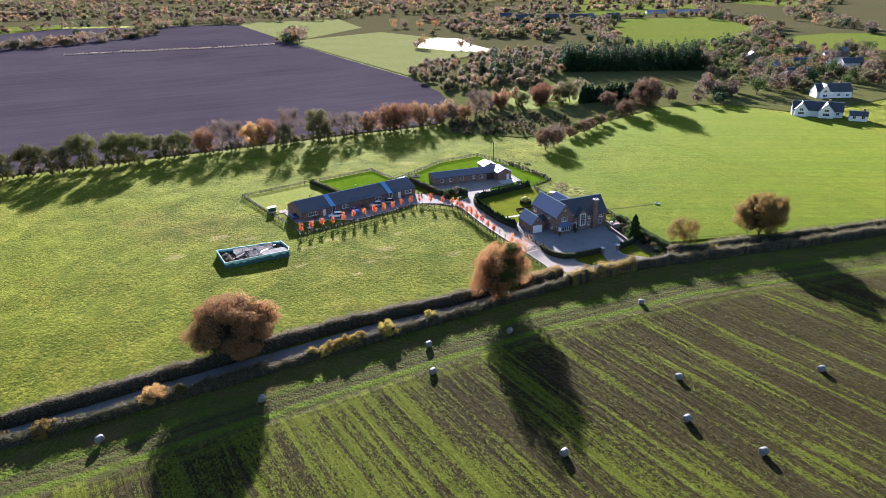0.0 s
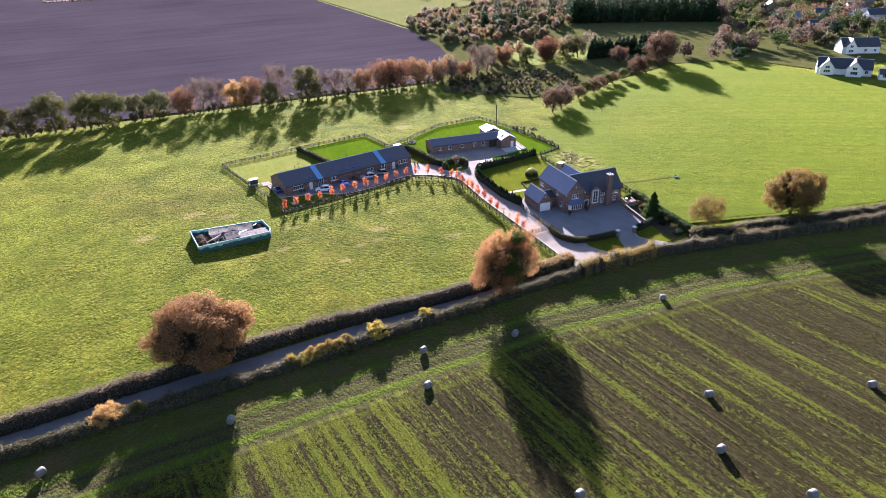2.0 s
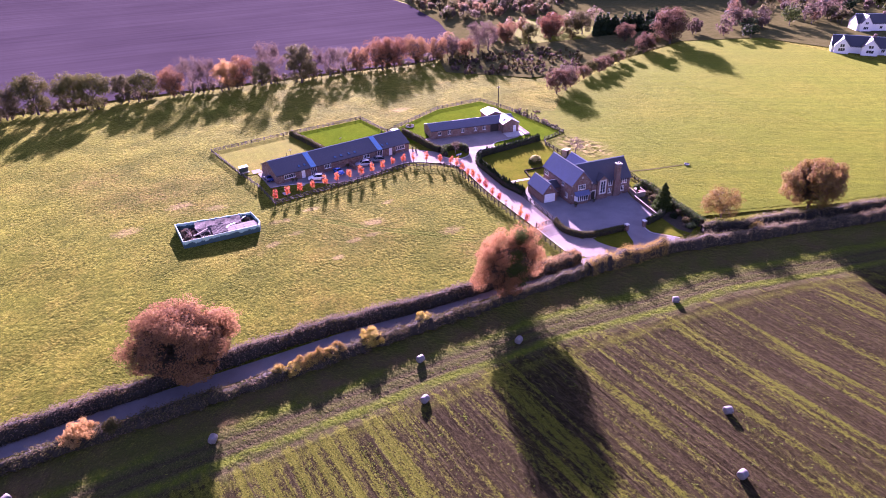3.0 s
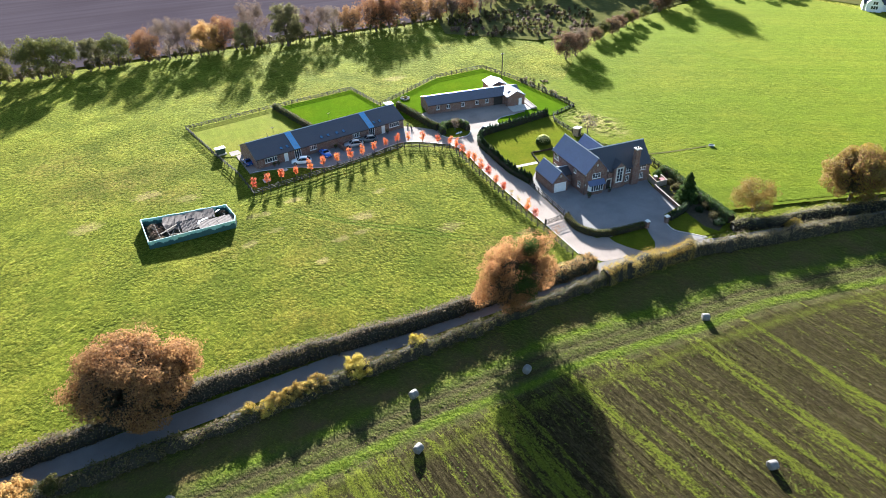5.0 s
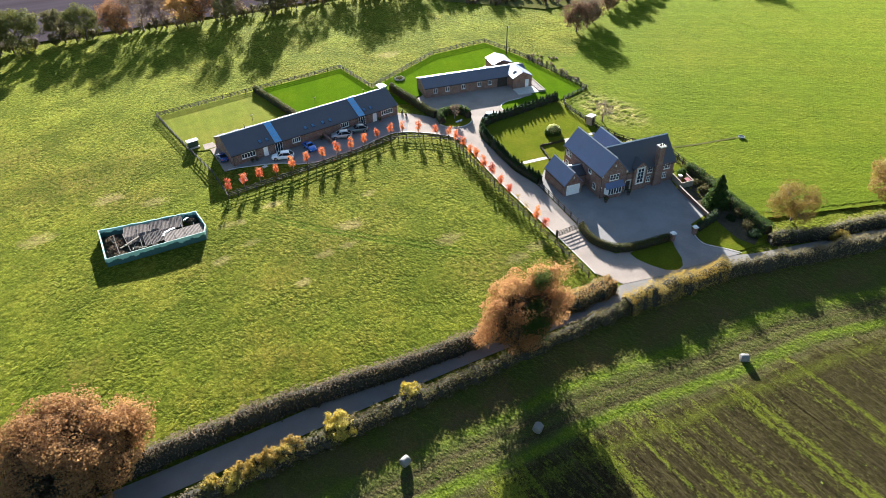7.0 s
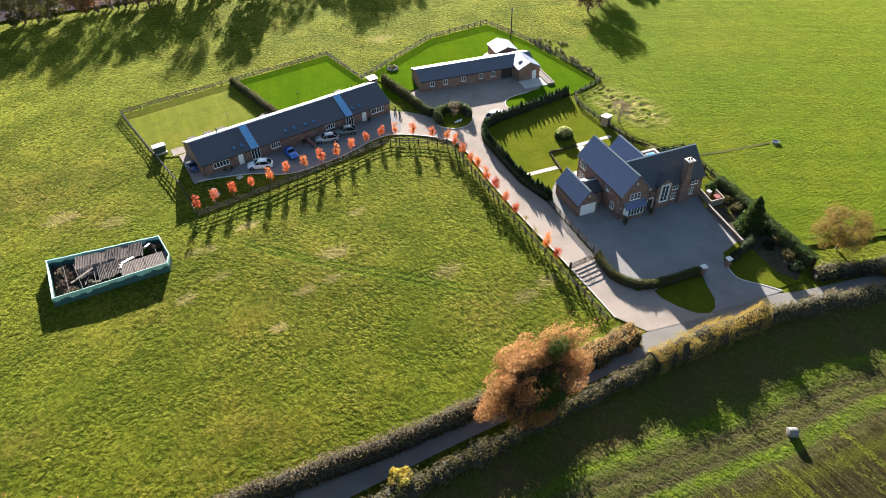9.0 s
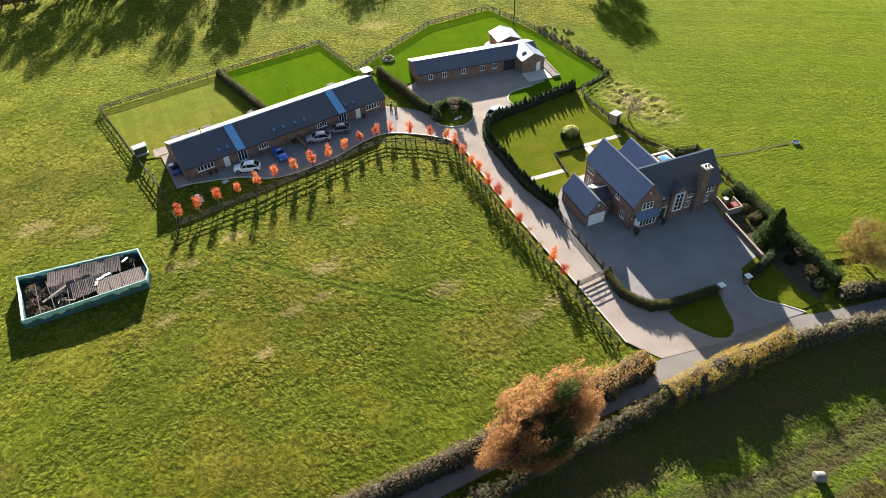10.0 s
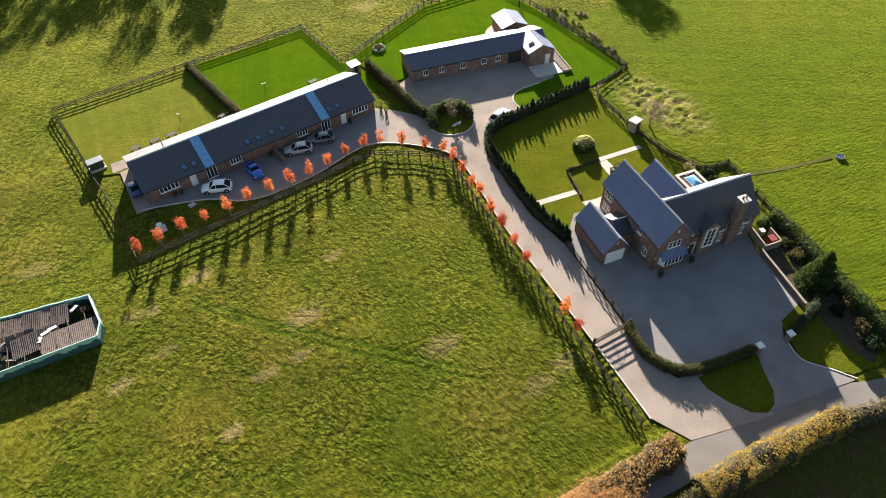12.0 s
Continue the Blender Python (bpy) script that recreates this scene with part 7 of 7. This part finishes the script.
def island():
    cx, cy, r = 105.0, 163.4, 3.9
    ring = [(cx + r * math.cos(a), cy + r * math.sin(a)) for a in np.linspace(0, math.tau, 36, endpoint=False)]
    sheet("island_bed", ring, 0.1, M["lawn_garden"], "round grass island in the drive", "flower bed", thick=0.15)
    kerb_line("kerb_5", ring + ring[:2], 0.18, 0.14, "pale kerb round the island")
    arc = [(cx + 3.3 * math.cos(a), cy + 3.3 * math.sin(a)) for a in np.linspace(radians(-25), radians(185), 14)]
    hedge("laurel_hedge", arc, 1.5, 1.8, ["leaf_green", "leaf_olive", "leaf_green"], "glossy green laurel hedge curving round the island", 15, 130, 0.16, 0.25)
    plant(broad_tree(71, 3.4, 1.3, "twig", 900, 0.1, 0.2, bole=0.8, levels=3, base=0.9, lobes=20, bark="bark_pale"), cx + 0.3, cy + 0.4, 0.05, "small bare pinkish tree on the island")
    r2 = random.Random(4)
    for i in range(5):
        x, y = cx - 0.4 + i * 0.35, cy - 1.4 + r2.uniform(-0.2, 0.2)
        b2 = Build().box(-0.22, 0.22, -0.16, 0.16, 0, 0.28).mesh("boulder", M["render"], 0.07)
        ob = new("boulder", b2)
        ob.matrix_world = pose(x, y, 0.06, r2.uniform(-10, 10), r2.uniform(-10, 10), r2.uniform(0, 90))
        tagged(ob, "pale rockery stone on the grass island", "stone", "rockery stones")


island()


def stone_ring():
    ob = thing("planter", "round stone-edged flower planter on the lawn", "planter", pose(105.8, 190.6, 0.03))
    for i in range(18):
        a = math.tau * i / 18
        part("stone", Build().box(-0.17, 0.17, -0.14, 0.14, 0, 0.3 + 0.12 * (i % 3)).mesh("stone", M["paving"], 0.06), ob, m=pose(1.15 * math.cos(a), 1.15 * math.sin(a), 0, 0, 0, math.degrees(a) + 90 + 9 * (i % 4)))
    part("soil", Build().tube((0, 0, 0), (0, 0, 0.34), 1.05, 1.05, 20).mesh("soil", M["hedge_core"]), ob)
    rng = np.random.default_rng(3)
    c = np.c_[rng.normal(0, 0.42, (220, 2)), rng.uniform(0.38, 0.62, 220)]
    v, q = leaf_cards(rng, c, 0.1)
    part("plant", quads_mesh("plant", v, q, M["leaf_olive"]), ob)


stone_ring()


def pole():
    ob = thing("utility_pole", "dark wooden utility pole beside the small barn", "pole", pose(138.4, 189.2, 0))
    part("shaft", Build().tube((0, 0, -0.3), (0, 0, 7.7), 0.15, 0.1, 10).mesh("shaft", M["wood"]), ob)
    part("crossarm", Build().box(-0.5, 0.5, -0.05, 0.05, 7.2, 7.32).mesh("crossarm", M["wood"], 0.01), ob)
    for x in (-0.4, 0.4):
        part("insulator", Build().tube((x, 0, 7.32), (x, 0, 7.5), 0.05, 0.03, 8).mesh("insulator", M["white"]), ob)


pole()


def trough():
    ob = thing("water_trough", "round galvanised water trough in the meadow", "trough", pose(150.0, 122.0, 0.2) @ Matrix.Scale(0.75, 4))
    n = 24
    rings = [(0.0, 0.0), (0.85, 0.0), (0.88, 0.5), (0.8, 0.5), (0.78, 0.36)]
    v = [(r * math.cos(math.tau * i / n), r * math.sin(math.tau * i / n), z) for r, z in rings[1:] for i in range(n)]
    f = [(k * n + i, k * n + (i + 1) % n, (k + 1) * n + (i + 1) % n, (k + 1) * n + i) for k in range(3) for i in range(n)]
    part("tank", Build().add(v, f).mesh("tank", M["metal"]), ob)
    part("water", Build().tube((0, 0, 0.1), (0, 0, 0.4), 0.785, 0.785, n).mesh("water", WATER), ob)


trough()
ribbon("track", smooth_line([(133, 127.9), (140, 125.2), (149.4, 122.6)], 1.0), 0.6, 0.26, M["scrub"], "narrow worn rut through the meadow", "track")


def summerhouse():
    ob = thing("garden_store", "small pale stone garden building with a flat roof", "shed", pose(128.7, 144.8, 0, 0, 0, 10) @ Matrix.Diagonal((0.75, 0.75, 0.85, 1)))
    part("wall", Build().box(-1.0, 1.0, -0.9, 0.9, -0.1, 2.3).mesh("wall", M["wood_light"], 0.02), ob)
    part("roof", Build().slab([(-1.2, -1.1, 2.5), (1.2, -1.1, 2.5), (1.2, 1.1, 2.35), (-1.2, 1.1, 2.35)], 0.12).mesh("roof", M["metal"]), ob)
    part("door", Build().box(-0.45, 0.45, -0.94, -0.9, 0, 1.95).mesh("door", M["wood"], 0.01), ob)


summerhouse()
# garden paths, borders and pots
ribbon("path_1", smooth_line([(104.8, 139.5), (111.2, 138.3)], 0.8), 1.0, 0.045, M["paving"], "straight pale paved garden path", "path")
ribbon("path_2", smooth_line([(126.6, 141.0), (119.0, 142.1)], 0.8), 0.9, 0.05, M["paving"], "straight pale paved garden path", "path")
sheet("path_3", [(118.5, 141.6), (119.9, 141.4), (119.4, 136.6), (117.4, 136.9)], 0.048, M["paving"], "pale paved steps to the terrace", "path")
sheet("patio_1", [(110.4, 136.2), (112.4, 135.6), (117.6, 135.2), (117.2, 132.6), (110.2, 131.0)], 0.055, M["paving"], "pale paved terrace behind the house", "terrace")
for line in ([(118.6, 141.9), (113.1, 142.8)], [(113.0, 142.7), (111.1, 137.2)]):
    hedge("box_hedge", line, 0.35, 0.45, ["leaf_dark", "hedge"], "low dark box edging round the small lawn", 17, 60, 0.06, 0.05)


def pot(x, y, s=1.0):
    ob = thing("plant_pot", "terracotta pot with a clipped green plant", "plant pot", pose(x, y, 0.05) @ Matrix.Scale(s, 4), "garden pots")
    part("pot", Build().tube((0, 0, 0), (0, 0, 0.45), 0.2, 0.3, 12).mesh("pot", M["rust"]), ob)
    rng = np.random.default_rng(int(x * 10))
    d = rng.normal(size=(90, 3))
    d /= np.linalg.norm(d, axis=1)[:, None]
    v, q = leaf_cards(rng, d * 0.3 + [0, 0, 0.7], 0.09)
    part("plant", quads_mesh("plant", v, q, M["leaf_green"]), ob)


for x, y in ((109.6, 119.6), (114.8, 119.2), (118.4, 138.6), (119.6, 138.9), (117.9, 136.9), (119.0, 136.8), (122.4, 119.4), (60.4, 170.2), (61.4, 170.2), (76, 171.2), (90.5, 172), (96.9, 173.2), (97.0, 171.4)):
    pot(x, y, rr.uniform(0.9, 1.3))

sheet("bed_1", [(121.3, 106.4), (122.95, 111.4), (124.2, 115), (129.4, 115.6), (128.2, 107), (126.8, 99), (121, 96.6), (120.2, 99.4), (121.4, 104.6)], 0.07, M["bed"], "dark planted border beside the forecourt", "flower bed", thick=0.1)
for i, (x, y, r, h) in enumerate([(124.6, 100.4, 1.4, 1.5), (123, 98.4, 1.2, 1.2), (126.0, 103.4, 1.3, 1.7), (123.8, 103.6, 1.0, 1.0), (127.2, 112.4, 1.1, 1.6), (126.4, 110.2, 0.9, 1.0), (128, 114.6, 1.0, 1.4)]):
    plant(bush(120 + i, r, h, "leaf_dark" if i % 2 else "hedge", 900, 0.11), x, y, 0.05, "dark evergreen shrub in the border", "shrub", "shrub", "border shrubs")

# store yard beside the house
low_wall([(125.6, 118.6), (124.4, 115.3), (126.9, 114.8), (127.7, 117.2)], 1.25, 0.1, "wood_light", "weathered timber screen of the bin yard", "timber_screen", "wood_light")
OB = thing("storage_bin", "red metal storage bin behind the timber screen", "bin", pose(126.6, 115.9, 0.03, 0, 0, -14))
part("body", Build().box(-0.42, 0.42, -0.5, 0.5, 0, 1.0).mesh("body", plain("red_paint", (0.12, 0.015, 0.018), 0.6), 0.03), OB)
part("lid", Build().slab([(-0.46, -0.54, 1.02), (0.46, -0.54, 1.1), (0.46, 0.54, 1.1), (-0.46, 0.54, 1.02)], 0.06).mesh("lid", plain("red_lid", (0.2, 0.025, 0.025), 0.6)), OB)
OB = thing("storage_bin", "grey wheeled bin behind the timber screen", "bin", pose(126.6, 117.6, 0.03, 0, 0, -14))
part("body", Build().box(-0.3, 0.3, -0.35, 0.35, 0.05, 1.0).mesh("body", M["metal"], 0.03), OB)
part("lid", Build().box(-0.33, 0.33, -0.38, 0.38, 1.0, 1.07).mesh("lid", M["white"], 0.02), OB)

# planting behind the house and beside the garden store
for i, (x, y, r, h, m, lab) in enumerate([(130.0, 130.6, 1.2, 1.8, "leaf_dark", "dark evergreen shrub behind the garden room"), (129.2, 128.8, 1.0, 1.5, "leaf_dark", "dark evergreen shrub behind the garden room"), (129.0, 132.8, 1.0, 1.2, "leaf_cream", "pale flowering shrub beside the garden fence"),
                                          (127.0, 120.6, 0.9, 1.3, "leaf_olive", "olive shrub beside the bin yard"), (128.4, 118.6, 1.1, 1.6, "leaf_green", "green shrub beside the bin yard")]):
    plant(bush(150 + i, r, h, m, int(1500 * r), 0.09), x, y, 0.03, lab, "shrub", "shrub")
plant(broad_tree(72, 4.8, 2.3, "twig", 1500, 0.07, 0.2, bole=1.0, levels=4, base=1.0, lobes=40, bark="bark_pale"), 131.4, 144.0, 0.2, "small bare pinkish tree beside the garden fence")
OB = thing("garden_shed", "small grey garden shed behind the long barn", "shed", pose(98.2, 185.8, 0.02, 0, 0, 5))
part("wall", Build().box(-0.9, 0.9, -0.75, 0.75, -0.1, 1.75).mesh("wall", M["wood_light"], 0.02), OB)
part("roof", Build().slab([(-1.05, -0.9, 1.8), (1.05, -0.9, 1.8), (1.05, 0.9, 2.0), (-1.05, 0.9, 2.0)], 0.08).mesh("roof", M["metal"]), OB)
part("door", Build().box(-0.4, 0.4, -0.79, -0.75, 0, 1.65).mesh("door", M["wood"], 0.01), OB)

# end of the long barn: tank and small terrace
OB = thing("oil_tank", "dark green oil tank beside the long barn", "tank", pose(51.9, 183.6, 0, 0, 0, 5))
part("tank", Build().box(-1.1, 1.1, -0.6, 0.6, 0.25, 1.6).mesh("tank", plain("dark_green_plastic", (0.03, 0.06, 0.045), 0.5), 0.18), OB)
part("base", Build().box(-1.2, 1.2, -0.75, 0.75, -0.1, 0.25).mesh("base", M["kerb"], 0.02), OB)
part("lid", Build().box(-1.2, 1.2, -0.75, 0.75, 1.6, 1.68).mesh("lid", M["metal"], 0.02), OB)
sheet("patio_2", [(53.6, 181), (56.2, 181.2), (56.0, 183.6), (53.8, 183.6)], 0.06, M["gravel"], "pale paved corner beside the barn", "terrace")
sheet("patio_3", [(54.4, 169.6), (57.0, 169.4), (57.4, 172), (56.6, 181), (54.6, 180.6)], 0.05, M["gravel"], "gravel path along the barn end", "path")


def garden_table(x, y, a):
    ob = thing("garden_table", "dark wooden picnic table with benches behind the barn", "table", pose(x, y, 0.04, 0, 0, a), "garden tables")
    part("tabletop", Build().box(-0.8, 0.8, -0.4, 0.4, 0.7, 0.75).mesh("tabletop", M["wood"], 0.01), ob)
    for s in (-1, 1):
        part("bench", Build().box(-0.8, 0.8, s * 0.75 - 0.14, s * 0.75 + 0.14, 0.42, 0.46).mesh("bench", M["wood"], 0.01), ob)
        for t in (-0.65, 0.65):
            part("leg", Build().box(t - 0.04, t + 0.04, s * 0.35 - 0.04, s * 0.35 + 0.04, 0, 0.7).mesh("leg", M["wood"]), ob)
            part("bench_leg", Build().box(t - 0.04, t + 0.04, s * 0.75 - 0.1, s * 0.75 + 0.1, 0, 0.42).mesh("bench_leg", M["wood"]), ob)


for x, y, a in ((58.2, 184.6, 5), (61.4, 184.8, 12), (64.2, 184.9, 0), (73.2, 185.4, 30), (90.2, 186.4, 10)):
    garden_table(x, y, a)


def dish(x, y):
    ob = thing("satellite_dish", "pale satellite dish on a short post on the lawn", "dish", pose(x, y, 0.03))
    part("mast", Build().tube((0, 0, 0), (0, 0, 1.3), 0.04, 0.04, 8).mesh("mast", M["black"]), ob)
    v, f = [(0, 0, 0)], []
    for k in (1, 2, 3):
        v += [(0.15 * k * math.cos(math.tau * i / 16), 0.15 * k * math.sin(math.tau * i / 16), 0.02 * k * k) for i in range(16)]
    f = [(0, 1 + i, 1 + (i + 1) % 16) for i in range(16)] + [(1 + 16 * k + i, 1 + 16 * k + (i + 1) % 16, 17 + 16 * k + (i + 1) % 16, 17 + 16 * k + i) for k in (0, 1) for i in range(16)]
    part("bowl", Build().add(v, f).mesh("bowl", M["white"]), ob, m=pose(0, 0.05, 1.35, -30, 0, 0))


dish(66.6, 188.6)
dish(82.2, 189.4)



def bird_bath(x, y):
    ob = thing("bird_bath", "pale stone bird bath on a square slab in the shaded lawn", "bird bath", pose(x, y, 0.02))
    part("slab", Build().box(-0.75, 0.75, -0.75, 0.75, -0.1, 0.06).mesh("slab", M["paving"], 0.02), ob)
    part("pedestal", Build().tube((0, 0, 0.06), (0, 0, 0.8), 0.2, 0.13, 12).mesh("pedestal", M["render"]), ob)
    part("bowl", Build().tube((0, 0, 0.8), (0, 0, 0.98), 0.2, 0.42, 16).mesh("bowl", M["render"]), ob)


bird_bath(56.6, 164.6)
OB = new("paving_slab", Build().box(-0.5, 0.5, -0.4, 0.4, -0.1, 0.05).mesh("paving_slab", M["kerb"], 0.02))
OB.matrix_world = pose(61.9, 167.2, 0, 0, 0, 20)
tagged(OB, "grey paving slab in the shaded grass", "slab")

# ---- far houses ----


def far_house(x, y, turn, L, W, E, R, wall="render", roof="tile", label="white rendered house with a dark roof far off", wings=()):
    ob = thing("house", label, "house", pose(x, y, 0.1, 0, 0, turn))
    gable_block(ob, 0, L, 0, W, E, R, "x", wall, roof, 0.3, 0.2)
    for wx, ww, wd, we, wr_ in wings:
        gable_block(ob, wx, wx + ww, -wd, W * 0.5, we, wr_, "y", wall, roof, 0.2, 0.2)
        window(ob, pose(wx + ww / 2, -wd - 0.04, 0.8), ww * 0.45, 1.3, 2)
        window(ob, pose(wx + ww / 2, -wd - 0.04, we - 0.5), ww * 0.3, 1.2, 1)
    k = max(2, int(L / 4))
    for i in range(k):
        xx = L * (i + 0.5) / k
        if all(not (w[0] - 0.8 < xx < w[0] + w[1] + 0.8) for w in wings):
            window(ob, pose(xx, -0.04, 0.9), 1.3, 1.3, 1)
    part("chimney", Build().box(L * 0.7, L * 0.7 + 1, W / 2 - 0.4, W / 2 + 0.4, R - 0.8, R + 1.2).mesh("chimney", M["brick_dark"]), ob)
    return ob


far_house(301, 173, -57, 21, 8, 2.7, 6.2, wings=((1, 5.5, 2, 3.0, 6.0), (11, 6, 3, 3.2, 6.2)))
far_house(309, 150.5, -57, 7, 5, 2.4, 4.0, label="small white rendered outbuilding far off")
far_house(351, 190, -35, 18, 8, 3.4, 7, wings=((1, 5, 1.5, 3.6, 7),), label="white gabled house with a dark roof far off")
for x, y, a, L in ((392, 232, -40, 14), (414, 252, 20, 12), (440, 258, -50, 13), (462, 236, -30, 14), (486, 262, -35, 12), (520, 268, 10, 13), (505, 300, -20, 12), (452, 292, 40, 12)):
    far_house(x, y, a, L, 8, 4.6, 7.6, "brick_dark" if int(x) % 3 else "render", label="village house among trees far off")
for x, y, a, L in ((600, 770, -30, 22), (632, 742, -25, 20), (652, 716, -40, 22), (676, 700, 20, 20), (610, 820, -30, 18), (700, 690, -30, 18)):
    far_house(x, y, a, L, 12, 5, 10, "render" if int(x) % 2 else "brick_dark", label="large country house with pale roof far off")
for i, (x, y, a, L) in enumerate(((840, 745, -40, 40), (870, 720, -40, 36), (900, 700, -40, 30))):
    far_house(x, y, a, L, 14, 4, 6, "metal", "slate", label="low grey farm building far off")
